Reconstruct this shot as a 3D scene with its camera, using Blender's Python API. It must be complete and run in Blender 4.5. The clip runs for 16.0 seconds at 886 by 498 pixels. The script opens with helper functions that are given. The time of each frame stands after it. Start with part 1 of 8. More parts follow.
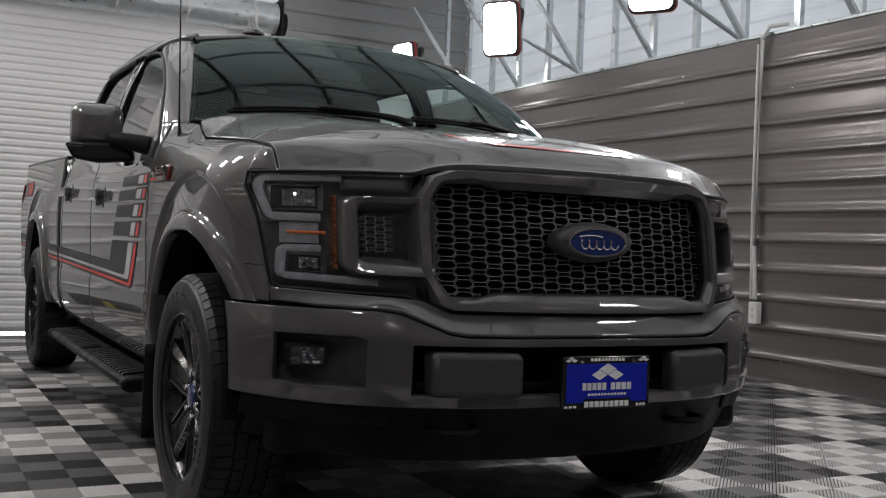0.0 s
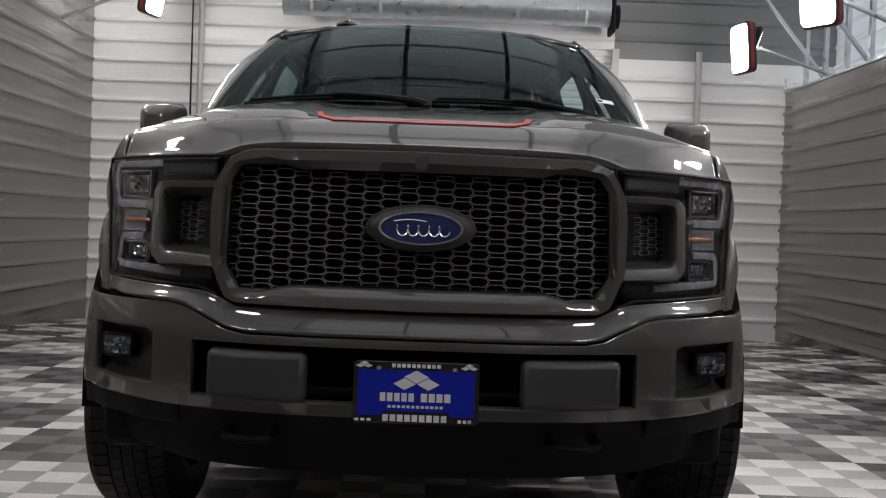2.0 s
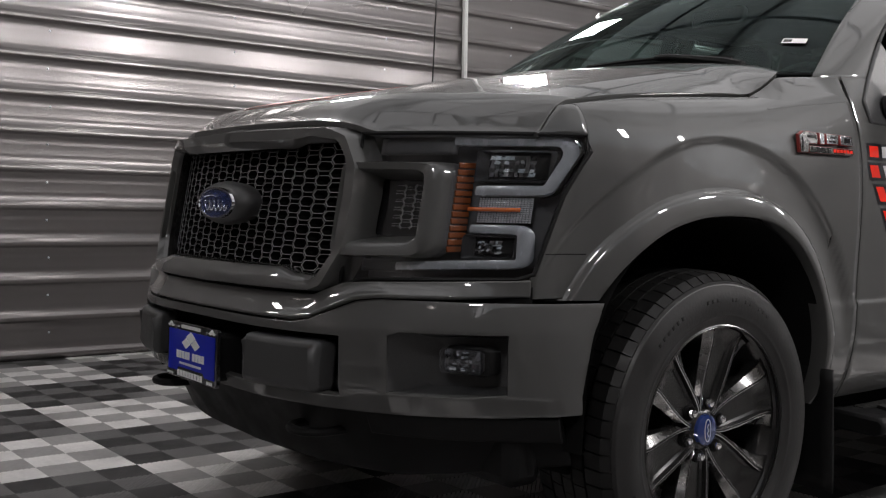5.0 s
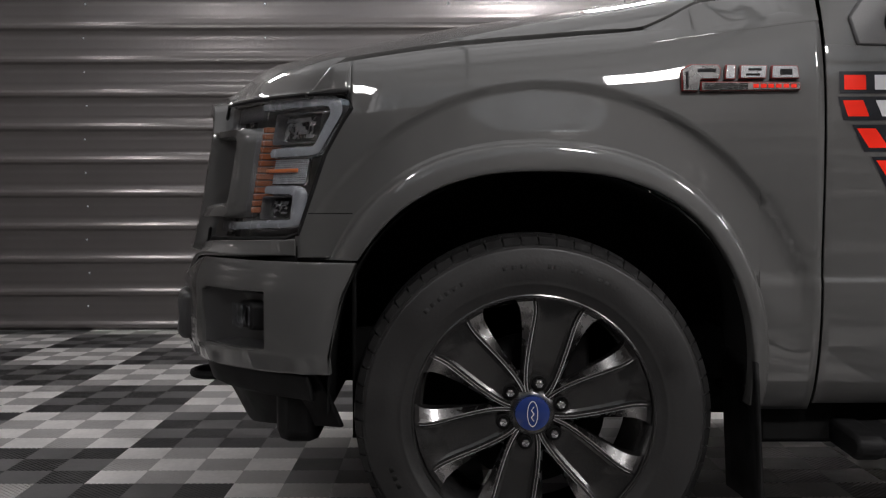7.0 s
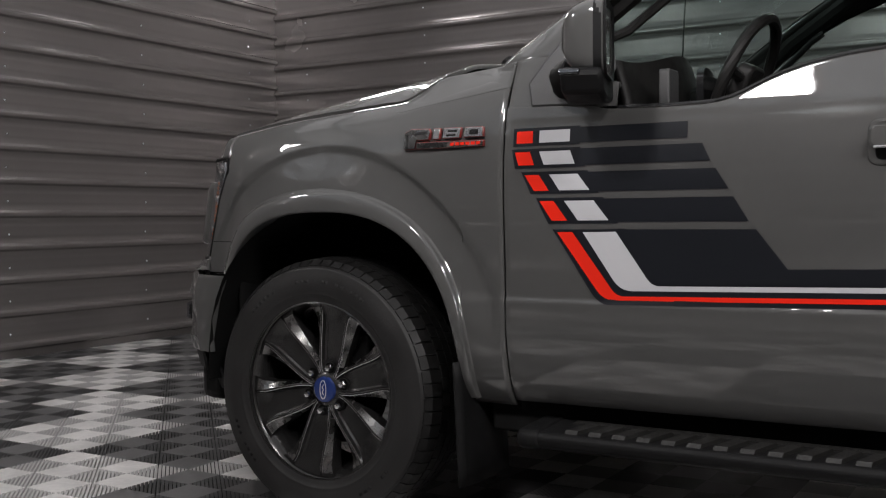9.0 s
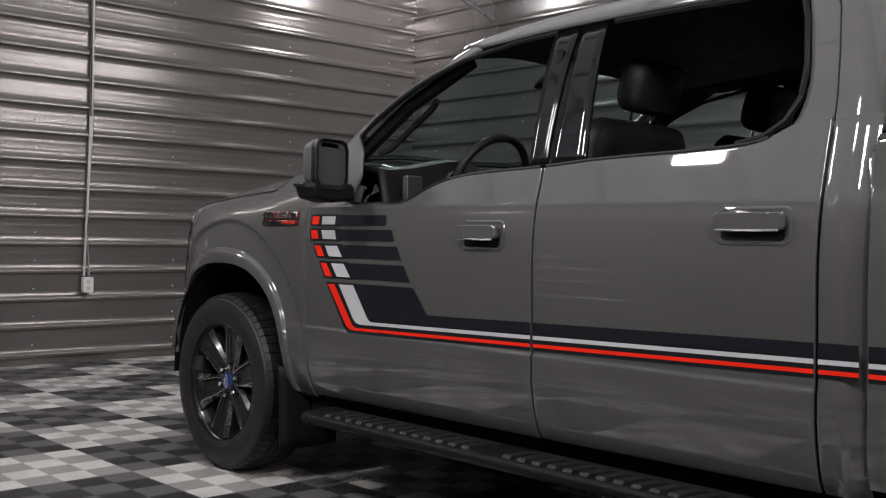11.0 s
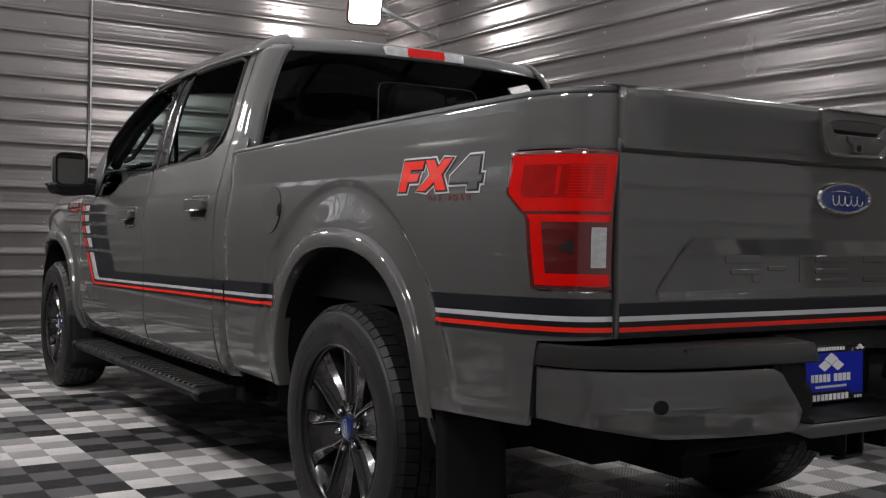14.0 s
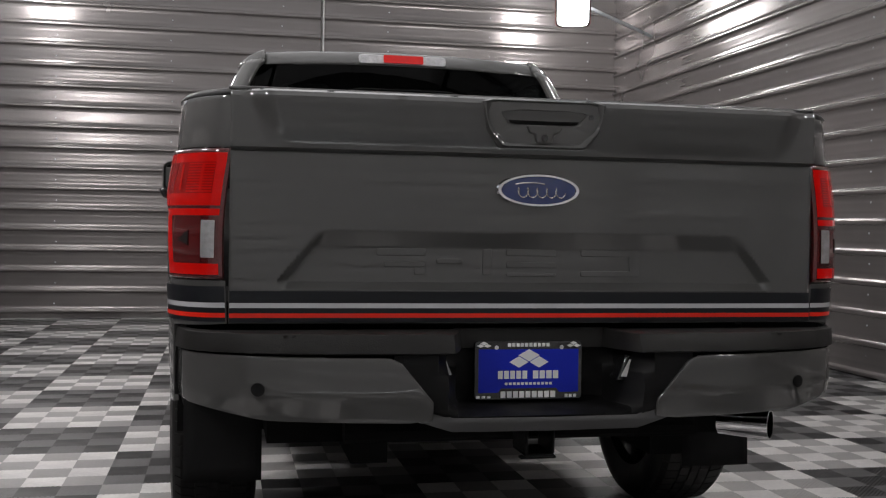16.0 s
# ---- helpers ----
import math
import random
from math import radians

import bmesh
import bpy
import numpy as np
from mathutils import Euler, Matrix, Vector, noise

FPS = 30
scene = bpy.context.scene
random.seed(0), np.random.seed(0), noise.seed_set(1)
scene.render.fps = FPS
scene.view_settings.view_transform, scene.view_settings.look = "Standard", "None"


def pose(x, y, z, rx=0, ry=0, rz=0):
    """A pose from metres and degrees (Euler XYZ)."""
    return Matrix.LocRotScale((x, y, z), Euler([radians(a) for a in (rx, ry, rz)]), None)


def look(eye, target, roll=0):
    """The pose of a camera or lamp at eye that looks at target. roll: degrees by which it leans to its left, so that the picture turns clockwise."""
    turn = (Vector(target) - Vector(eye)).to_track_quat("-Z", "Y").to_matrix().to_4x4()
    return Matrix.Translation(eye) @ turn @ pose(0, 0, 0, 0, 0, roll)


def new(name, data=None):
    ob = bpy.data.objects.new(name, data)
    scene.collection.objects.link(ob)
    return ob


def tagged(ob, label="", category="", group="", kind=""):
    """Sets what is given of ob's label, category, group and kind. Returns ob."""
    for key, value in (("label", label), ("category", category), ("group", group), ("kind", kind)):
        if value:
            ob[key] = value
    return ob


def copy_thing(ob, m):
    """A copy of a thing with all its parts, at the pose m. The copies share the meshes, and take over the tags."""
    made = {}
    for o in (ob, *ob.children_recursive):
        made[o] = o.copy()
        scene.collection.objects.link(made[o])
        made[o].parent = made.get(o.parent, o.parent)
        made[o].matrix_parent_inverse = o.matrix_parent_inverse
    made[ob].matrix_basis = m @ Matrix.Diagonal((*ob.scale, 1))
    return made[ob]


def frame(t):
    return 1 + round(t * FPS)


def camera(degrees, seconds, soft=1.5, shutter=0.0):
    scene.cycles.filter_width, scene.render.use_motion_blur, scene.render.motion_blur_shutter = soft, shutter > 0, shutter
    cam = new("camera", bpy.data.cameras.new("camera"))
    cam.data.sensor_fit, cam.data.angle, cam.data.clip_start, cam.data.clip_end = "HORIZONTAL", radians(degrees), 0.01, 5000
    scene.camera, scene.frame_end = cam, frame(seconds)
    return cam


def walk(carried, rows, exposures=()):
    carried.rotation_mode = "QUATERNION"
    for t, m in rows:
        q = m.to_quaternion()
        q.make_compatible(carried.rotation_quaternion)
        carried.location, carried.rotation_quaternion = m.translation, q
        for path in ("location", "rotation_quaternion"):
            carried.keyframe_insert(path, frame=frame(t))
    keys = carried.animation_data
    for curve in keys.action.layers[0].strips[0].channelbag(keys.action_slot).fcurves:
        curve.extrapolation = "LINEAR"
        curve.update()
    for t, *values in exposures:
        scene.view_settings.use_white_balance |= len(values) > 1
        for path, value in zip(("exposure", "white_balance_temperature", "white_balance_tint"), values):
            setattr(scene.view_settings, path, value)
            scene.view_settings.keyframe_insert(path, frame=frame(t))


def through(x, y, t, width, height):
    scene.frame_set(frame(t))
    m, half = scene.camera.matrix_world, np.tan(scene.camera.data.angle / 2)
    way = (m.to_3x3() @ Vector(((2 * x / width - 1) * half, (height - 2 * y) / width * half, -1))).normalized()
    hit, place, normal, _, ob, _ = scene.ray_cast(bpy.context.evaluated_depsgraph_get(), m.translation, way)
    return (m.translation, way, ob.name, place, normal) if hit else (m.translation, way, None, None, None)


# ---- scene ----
cam = camera(45.9, 16.0, soft=1.2)
PATH = [
    (0, (-1.812, -3.369, 0.93), (-0.879, -1.6, 0.918), 2.3),
    (0.5, (-1.406, -3.416, 0.946), (-0.624, -1.575, 0.928), 2.2),
    (1, (-0.957, -3.454, 0.947), (-0.403, -1.532, 0.921), 2.1),
    (1.5, (-0.482, -3.477, 0.955), (-0.182, -1.499, 0.921), 2.1),
    (2, (0.02, -3.467, 0.953), (0.051, -1.468, 0.911), 2.1),
    (2.5, (0.516, -3.4, 0.958), (0.26, -1.417, 0.909), 2.1),
    (3, (1.006, -3.276, 0.96), (0.451, -1.356, 0.904), 1.9),
    (3.5, (1.47, -3.091, 0.961), (0.628, -1.277, 0.899), 1.7),
    (4, (1.903, -2.832, 0.965), (0.783, -1.177, 0.896), 1.5),
    (4.5, (2.28, -2.506, 0.956), (0.914, -1.047, 0.886), 1.3),
    (4.7, (2.408, -2.36, 0.952), (0.955, -0.987, 0.879), 1.2),
    (6.8, (3.214, -0.395, 0.909), (1.22, -0.284, 0.803), -0.0),
    (7, (3.24, -0.198, 0.881), (1.242, -0.198, 0.783), -0.1),
    (7.5, (3.311, 0.339, 0.834), (1.34, 0.009, 0.763), -0.2),
    (8, (3.373, 0.87, 0.803), (1.471, 0.254, 0.76), -0.1),
    (8.5, (3.418, 1.384, 0.875), (1.601, 0.55, 0.806), -0.5),
    (9, (3.447, 1.941, 0.922), (1.736, 0.907, 0.86), -0.5),
    (9.2, (3.442, 2.172, 0.946), (1.777, 1.065, 0.884), -0.6),
    (11.3, (3.445, 4.464, 1.077), (2.118, 2.967, 1.062), 1.3),
    (11.5, (3.409, 4.692, 1.079), (2.103, 3.177, 1.068), 1.4),
    (12, (3.286, 5.202, 1.124), (2.022, 3.652, 1.094), 0.8),
    (12.5, (3.183, 5.679, 1.116), (1.942, 4.111, 1.086), 0.8),
    (13, (3.007, 6.138, 1.092), (1.801, 4.542, 1.059), 0.8),
    (13.5, (2.776, 6.566, 1.067), (1.624, 4.931, 1.034), 1.0),
    (14, (2.477, 6.95, 1.036), (1.4, 5.265, 1.001), 1.0),
    (14.5, (2.124, 7.281, 1.024), (1.165, 5.526, 0.987), 0.9),
    (15, (1.736, 7.518, 1.025), (0.925, 5.69, 0.987), 1.0),
    (15.5, (1.286, 7.694, 1.032), (0.661, 5.794, 0.991), 1.0),
    (16, (0.822, 7.798, 1.039), (0.411, 5.841, 0.999), 0.9),
]
walk(cam, [(t, look(eye, target, roll)) for t, eye, target, roll in PATH])

# ---- light ----
world = bpy.data.worlds.new("world")
scene.world = world
world.use_nodes = True
world.node_tree.nodes["Background"].inputs[0].default_value = (1.0, 0.965, 0.985, 1)
world.node_tree.nodes["Background"].inputs[1].default_value = 1.35
scene.view_settings.exposure = 0.0

LAMP_WATTS = 25.0


# ---- materials ----
def material(name, color, rough=0.5, metal=0.0, coat=0.0, spec=0.5, emit=None, strength=0.0, alpha=1.0, trans=0.0):
    m = bpy.data.materials.new(name)
    m.use_nodes = True
    b = m.node_tree.nodes["Principled BSDF"]
    b.inputs["Base Color"].default_value = (*color, 1)
    b.inputs["Roughness"].default_value = rough
    b.inputs["Metallic"].default_value = metal
    b.inputs["Coat Weight"].default_value = coat
    b.inputs["Coat Roughness"].default_value = 0.055
    b.inputs["Specular IOR Level"].default_value = spec
    b.inputs["Transmission Weight"].default_value = trans
    b.inputs["Alpha"].default_value = alpha
    if emit:
        b.inputs["Emission Color"].default_value = (*emit, 1)
        b.inputs["Emission Strength"].default_value = strength
    return m


def vary(m, scale=8.0, amount=0.25, rough=0.1, bump=0.0, bump_scale=80.0, stretch=(1, 1, 1), per_object=0.0):
    """Two scales of colour and gloss variation, with a fine relief."""
    t = m.node_tree
    b = t.nodes["Principled BSDF"]
    base = tuple(b.inputs["Base Color"].default_value)
    co = t.nodes.new("ShaderNodeTexCoord")
    mp = t.nodes.new("ShaderNodeMapping")
    mp.inputs["Scale"].default_value = stretch
    t.links.new(co.outputs["Object"], mp.inputs["Vector"])
    n1 = t.nodes.new("ShaderNodeTexNoise")
    n1.inputs["Scale"].default_value, n1.inputs["Detail"].default_value = scale, 6
    t.links.new(mp.outputs[0], n1.inputs["Vector"])
    n2 = t.nodes.new("ShaderNodeTexNoise")
    n2.inputs["Scale"].default_value, n2.inputs["Detail"].default_value = scale * 9, 4
    t.links.new(mp.outputs[0], n2.inputs["Vector"])
    add = t.nodes.new("ShaderNodeMath")
    add.operation = "MULTIPLY_ADD"
    t.links.new(n2.outputs[0], add.inputs[0])
    add.inputs[1].default_value = 0.5
    t.links.new(n1.outputs[0], add.inputs[2])
    ramp = t.nodes.new("ShaderNodeMapRange")
    ramp.inputs[1].default_value, ramp.inputs[2].default_value = 0.4, 1.1
    ramp.inputs[3].default_value, ramp.inputs[4].default_value = 1 - amount, 1 + amount
    t.links.new(add.outputs[0], ramp.inputs[0])
    mul = t.nodes.new("ShaderNodeVectorMath")
    mul.operation = "SCALE"
    mul.inputs[0].default_value = base[:3]
    if per_object:
        info = t.nodes.new("ShaderNodeObjectInfo")
        r2 = t.nodes.new("ShaderNodeMapRange")
        r2.inputs[3].default_value, r2.inputs[4].default_value = 1 - per_object, 1 + per_object
        t.links.new(info.outputs["Random"], r2.inputs[0])
        m2 = t.nodes.new("ShaderNodeMath")
        m2.operation = "MULTIPLY"
        t.links.new(r2.outputs[0], m2.inputs[0])
        t.links.new(ramp.outputs[0], m2.inputs[1])
        t.links.new(m2.outputs[0], mul.inputs["Scale"])
    else:
        t.links.new(ramp.outputs[0], mul.inputs["Scale"])
    t.links.new(mul.outputs[0], b.inputs["Base Color"])
    if rough:
        r = t.nodes.new("ShaderNodeMapRange")
        r0 = b.inputs["Roughness"].default_value
        r.inputs[1].default_value, r.inputs[2].default_value = 0.3, 0.7
        r.inputs[3].default_value, r.inputs[4].default_value = max(0.02, r0 - rough), min(1, r0 + rough)
        t.links.new(n1.outputs[0], r.inputs[0])
        t.links.new(r.outputs[0], b.inputs["Roughness"])
    if bump:
        n3 = t.nodes.new("ShaderNodeTexNoise")
        n3.inputs["Scale"].default_value, n3.inputs["Detail"].default_value = bump_scale, 3
        t.links.new(mp.outputs[0], n3.inputs["Vector"])
        bp = t.nodes.new("ShaderNodeBump")
        bp.inputs["Strength"].default_value, bp.inputs["Distance"].default_value = bump, 0.002
        t.links.new(n3.outputs[0], bp.inputs["Height"])
        t.links.new(bp.outputs[0], b.inputs["Normal"])
    return m


def thin_glass(name, tint, gloss_min=0.055, sheen=(1, 1, 1)):
    """A pane: clear tint with a mirror gloss that grows at grazing angles."""
    m = bpy.data.materials.new(name)
    m.use_nodes = True
    t = m.node_tree
    t.nodes.clear()
    out = t.nodes.new("ShaderNodeOutputMaterial")
    mix = t.nodes.new("ShaderNodeMixShader")
    clear = t.nodes.new("ShaderNodeBsdfTransparent")
    clear.inputs[0].default_value = (*tint, 1)
    gloss = t.nodes.new("ShaderNodeBsdfGlossy")
    gloss.inputs["Roughness"].default_value = 0.01
    gloss.inputs[0].default_value = (*sheen, 1)
    lw = t.nodes.new("ShaderNodeLayerWeight")
    lw.inputs["Blend"].default_value = 0.5
    pw = t.nodes.new("ShaderNodeMath")
    pw.operation = "POWER"
    pw.inputs[1].default_value = 5.4
    fr = t.nodes.new("ShaderNodeMath")
    fr.operation = "MULTIPLY_ADD"
    fr.inputs[1].default_value, fr.inputs[2].default_value = 0.88, gloss_min
    t.links.new(lw.outputs["Facing"], pw.inputs[0])
    t.links.new(pw.outputs[0], fr.inputs[0])
    t.links.new(fr.outputs[0], mix.inputs[0])
    t.links.new(clear.outputs[0], mix.inputs[1])
    t.links.new(gloss.outputs[0], mix.inputs[2])
    t.links.new(mix.outputs[0], out.inputs[0])
    return m


def translucent(name, color, through=0.55):
    """A roof membrane that lets daylight through, with soft stains."""
    m = bpy.data.materials.new(name)
    m.use_nodes = True
    t = m.node_tree
    t.nodes.clear()
    out = t.nodes.new("ShaderNodeOutputMaterial")
    mix = t.nodes.new("ShaderNodeMixShader")
    mix.inputs[0].default_value = through
    a = t.nodes.new("ShaderNodeBsdfDiffuse")
    b = t.nodes.new("ShaderNodeBsdfTranslucent")
    no = t.nodes.new("ShaderNodeTexNoise")
    no.inputs["Scale"].default_value, no.inputs["Detail"].default_value = 0.8, 6
    mr = t.nodes.new("ShaderNodeMapRange")
    mr.inputs[3].default_value, mr.inputs[4].default_value = 0.75, 1.1
    mul = t.nodes.new("ShaderNodeVectorMath")
    mul.operation = "SCALE"
    mul.inputs[0].default_value = color
    co = t.nodes.new("ShaderNodeTexCoord")
    t.links.new(co.outputs["Object"], no.inputs["Vector"])
    t.links.new(no.outputs[0], mr.inputs[0])
    t.links.new(mr.outputs[0], mul.inputs["Scale"])
    for s in (a, b):
        t.links.new(mul.outputs[0], s.inputs[0])
    t.links.new(a.outputs[0], mix.inputs[1])
    t.links.new(b.outputs[0], mix.inputs[2])
    t.links.new(mix.outputs[0], out.inputs[0])
    return m


PAINT = vary(material("grey_paint", (0.0608, 0.0608, 0.0594), 0.5, 0.0, 1.0, 0.15), 3, 0.05, 0.04)
PAINT.node_tree.nodes["Principled BSDF"].inputs["Coat IOR"].default_value = 1.62
PAINT.node_tree.nodes["Principled BSDF"].inputs["Coat Roughness"].default_value = 0.03
BLACK_GLOSS = material("black_gloss", (0.012, 0.012, 0.013), 0.12, 0, 0.6)
PIANO_BLACK = material("piano_black", (0.004, 0.004, 0.0045), 0.05, spec=0.5)
BLACK_PLASTIC = vary(material("black_plastic", (0.0062, 0.0062, 0.0065), 0.55, spec=0.16), 12, 0.2, 0.1, 0.3, 400)
PAD_PLASTIC = vary(material("grey_plastic", (0.042, 0.042, 0.043), 0.42), 12, 0.12, 0.05, 0.3, 500)
STEP_PLASTIC = vary(material("step_plastic", (0.017, 0.0165, 0.016), 0.5, spec=0.25), 12, 0.2, 0.1, 0.3, 300)
BLOCK_GREY = material("block_grey", (0.055, 0.055, 0.058), 0.35, 0.3, 0.3)
BAG_YELLOW = vary(material("yellow_case", (0.55, 0.40, 0.04), 0.5), 20, 0.2, 0.1)
FOG_GLASS = material("fog_glass", (0.06, 0.06, 0.065), 0.18, 0.8, 0.5)
LINER = vary(material("liner", (0.006, 0.006, 0.006), 0.9, spec=0.1), 12, 0.3, 0.0)
RUBBER = vary(material("rubber", (0.0150, 0.0145, 0.0145), 0.47, spec=0.35), 9, 0.25, 0.12, 0.25, 120)
TREAD = vary(material("tread_rubber", (0.0065, 0.0063, 0.0063), 0.5, spec=0.3), 30, 0.3, 0.1)
RIM = vary(material("rim_grey", (0.052, 0.051, 0.051), 0.22, 0.75), 10, 0.1, 0.05)
MACHINED = material("machined_alloy", (0.62, 0.62, 0.63), 0.22, 1.0)
FACET = vary(material("satin_alloy", (0.22, 0.216, 0.214), 0.26, 1.0), 30, 0.12, 0.05)
CHROME = material("chrome", (0.8, 0.8, 0.82), 0.08, 1.0)
GRILLE_WIRE = material("grille_wire", (0.62, 0.61, 0.615), 0.42, 0.6)
GLASS = thin_glass("tinted_glass", (0.44, 0.55, 0.52), 0.032)
SCREEN_GLASS = thin_glass("windscreen_glass", (0.44, 0.56, 0.53), 0.022, (0.55, 0.66, 0.65))
GLASS_DARK = thin_glass("privacy_glass", (0.030, 0.034, 0.035), 0.006)
GLASS_SLIDER = thin_glass("slider_glass", (0.32, 0.35, 0.35), 0.010)
LENS = thin_glass("lamp_lens", (0.90, 0.92, 0.95), 0.06)
REFLECTOR = material("reflector", (0.14, 0.145, 0.155), 0.12, 1.0)
DRL = vary(material("light_guide", (0.25, 0.255, 0.265), 0.25, 0, 0.5), 40, 0.15, 0.05)
CRYSTAL = material("crystal_reflector", (0.30, 0.31, 0.31), 0.08, 1.0)
AMBER = material("amber", (0.55, 0.12, 0.02), 0.2, 0, 0.6)
AMBER_DEEP = vary(material("deep_amber", (0.22, 0.060, 0.017), 0.15, 0, 0.8), 60, 0.35, 0.05)
# faint glow added to the red lens colours to hold their saturation
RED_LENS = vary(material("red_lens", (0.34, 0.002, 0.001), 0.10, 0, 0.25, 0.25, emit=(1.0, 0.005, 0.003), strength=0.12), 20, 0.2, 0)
RED_DARK = material("dark_red_lens", (0.075, 0.003, 0.004), 0.1, 0, 1.0)
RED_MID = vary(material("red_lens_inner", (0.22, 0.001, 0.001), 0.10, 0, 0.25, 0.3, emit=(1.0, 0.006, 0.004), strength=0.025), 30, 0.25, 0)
CLEAR_LENS = vary(material("clear_lens", (0.42, 0.42, 0.43), 0.2, 0.3, 0.8), 60, 0.3, 0)
RED_VINYL = material("red_vinyl", (0.70, 0.020, 0.008), 0.3, 0, 0.25, 0.25)
DARK_RED = material("dark_red_edge", (0.16, 0.012, 0.01), 0.3, 0, 0.6)
SILVER_VINYL = material("silver_vinyl", (0.5, 0.5, 0.52), 0.3, 0.1, 0.8)
BLACK_VINYL = material("black_vinyl", (0.007, 0.008, 0.011), 0.4, 0, 0.12, 0.25)
EMBLEM_BLUE = material("emblem_blue", (0.01, 0.025, 0.12), 0.2, 0, 1.0)
PLATE_BLUE = material("plate_blue", (0.008, 0.020, 0.40), 0.45, 0, 0.0, 0.2)
WHITE_PRINT = material("white_print", (0.78, 0.78, 0.78), 0.4)
LEATHER = vary(material("black_leather", (0.0085, 0.008, 0.0078), 0.55, spec=0.25), 20, 0.2, 0.1, 0.3, 150)
SEAT_RED = material("red_trim", (0.3, 0.03, 0.02), 0.6)
WALL_DARK = vary(material("ribbed_steel_taupe", (0.190, 0.177, 0.174), 0.24, 0.6), 0.9, 0.05, 0.04, 0.3, 1.6, (0.6, 0.6, 0.6))
# darker wall grey that stands for the shade high under the roof
WALL_SHADED = vary(material("ribbed_steel_shaded", (0.22, 0.222, 0.224), 0.35, 0.2), 0.9, 0.06, 0.06, 0.2, 1.6, (0.6, 0.6, 0.6))
WALL_LIGHT = vary(material("ribbed_steel_white", (0.80, 0.80, 0.80), 0.33, 0.1), 0.9, 0.04, 0.06, 0.2, 1.6, (0.6, 0.6, 0.6))
STEEL = vary(material("galvanised_steel", (0.52, 0.56, 0.58), 0.35, 0.85), 14, 0.18, 0.1)
CONDUIT = vary(material("white_conduit", (0.55, 0.55, 0.54), 0.4), 10, 0.08, 0.05)
BOX_WHITE = vary(material("white_box", (0.75, 0.75, 0.74), 0.4), 20, 0.06, 0.05)
CEILING = translucent("roof_membrane", (0.62, 0.63, 0.63), 0.5)
OUTER_PANEL = translucent("outer_wall_panel", (0.80, 0.84, 0.87), 0.5)
SKYLIGHT = translucent("skylight_panel", (0.90, 0.91, 0.91), 0.72)
LAMP_ON = material("lamp_panel", (1, 1, 1), 0.5, emit=(1.0, 0.985, 0.96), strength=24.0)
LAMP_BODY = vary(material("lamp_body", (0.03, 0.03, 0.032), 0.45), 20, 0.2, 0.1)
PURLIN = vary(material("purlin_grey", (0.12, 0.125, 0.13), 0.4, 0.5), 10, 0.2, 0.1)
LAMP_RED = material("lamp_red", (0.3, 0.03, 0.02), 0.4)
GAP_LIGHT = material("daylight_gap", (1, 1, 1), 0.5, emit=(0.95, 0.98, 1.0), strength=6.0)
CARPET = vary(material("drain_bed", (0.012, 0.012, 0.012), 0.8, spec=0.1), 12, 0.3, 0.1)
BAG = vary(material("black_bag", (0.02, 0.02, 0.021), 0.6), 14, 0.3, 0.1, 0.4, 60)
LEAF = vary(material("dry_leaf", (0.3, 0.14, 0.06), 0.7), 40, 0.3, 0.1)


def tile_material(name, color):
    """Moulded plastic of the ribbed floor tiles, scuffed and stained."""
    m = vary(material(name, color, 0.40, spec=0.4), 5.0, 0.20, 0.10, 0.15, 160, per_object=0.06)
    return m


TILE_WHITE = tile_material("tile_white", (0.86, 0.84, 0.825))
TILE_LIGHT = tile_material("tile_pale_grey", (0.46, 0.448, 0.442))
TILE_MID = tile_material("tile_graphite", (0.175, 0.172, 0.174))
TILE_BLACK = tile_material("tile_black", (0.040, 0.040, 0.041))


# ---- mesh helpers ----
def thing(name, label, category, group="", kind="", at=(0, 0, 0)):
    ob = new(name)
    ob.location = at
    ob.empty_display_size = 0.1
    return tagged(ob, label, category, group, kind)


def part(name, verts, faces, mat, parent=None, label="", smooth=True, bevel=0.0, solid=0.0, offset=-1.0, sharp=35, segs=2):
    me = bpy.data.meshes.new(name)
    me.from_pydata([tuple(v) for v in verts], [], faces)
    me.materials.append(mat)
    if smooth:
        me.polygons.foreach_set("use_smooth", [True] * len(me.polygons))
        me.set_sharp_from_angle(angle=radians(sharp))
    me.validate()
    ob = new(name, me)
    if parent:
        ob.parent = parent
        ob.matrix_parent_inverse = Matrix.Translation(-parent.location) if parent.parent is None else Matrix.Identity(4)
        if parent.parent is not None:
            ob.matrix_parent_inverse = Matrix.Identity(4)
    if solid:
        s = ob.modifiers.new("thickness", "SOLIDIFY")
        s.thickness, s.offset = solid, offset
    if bevel:
        bv = ob.modifiers.new("round", "BEVEL")
        bv.width, bv.segments, bv.limit_method, bv.angle_limit = bevel, segs, "ANGLE", radians(40)
        bv.harden_normals = False
    if label:
        tagged(ob, label)
    return ob


def lin(table, a):
    return float(np.interp(a, [p[0] for p in table], [p[1] for p in table]))


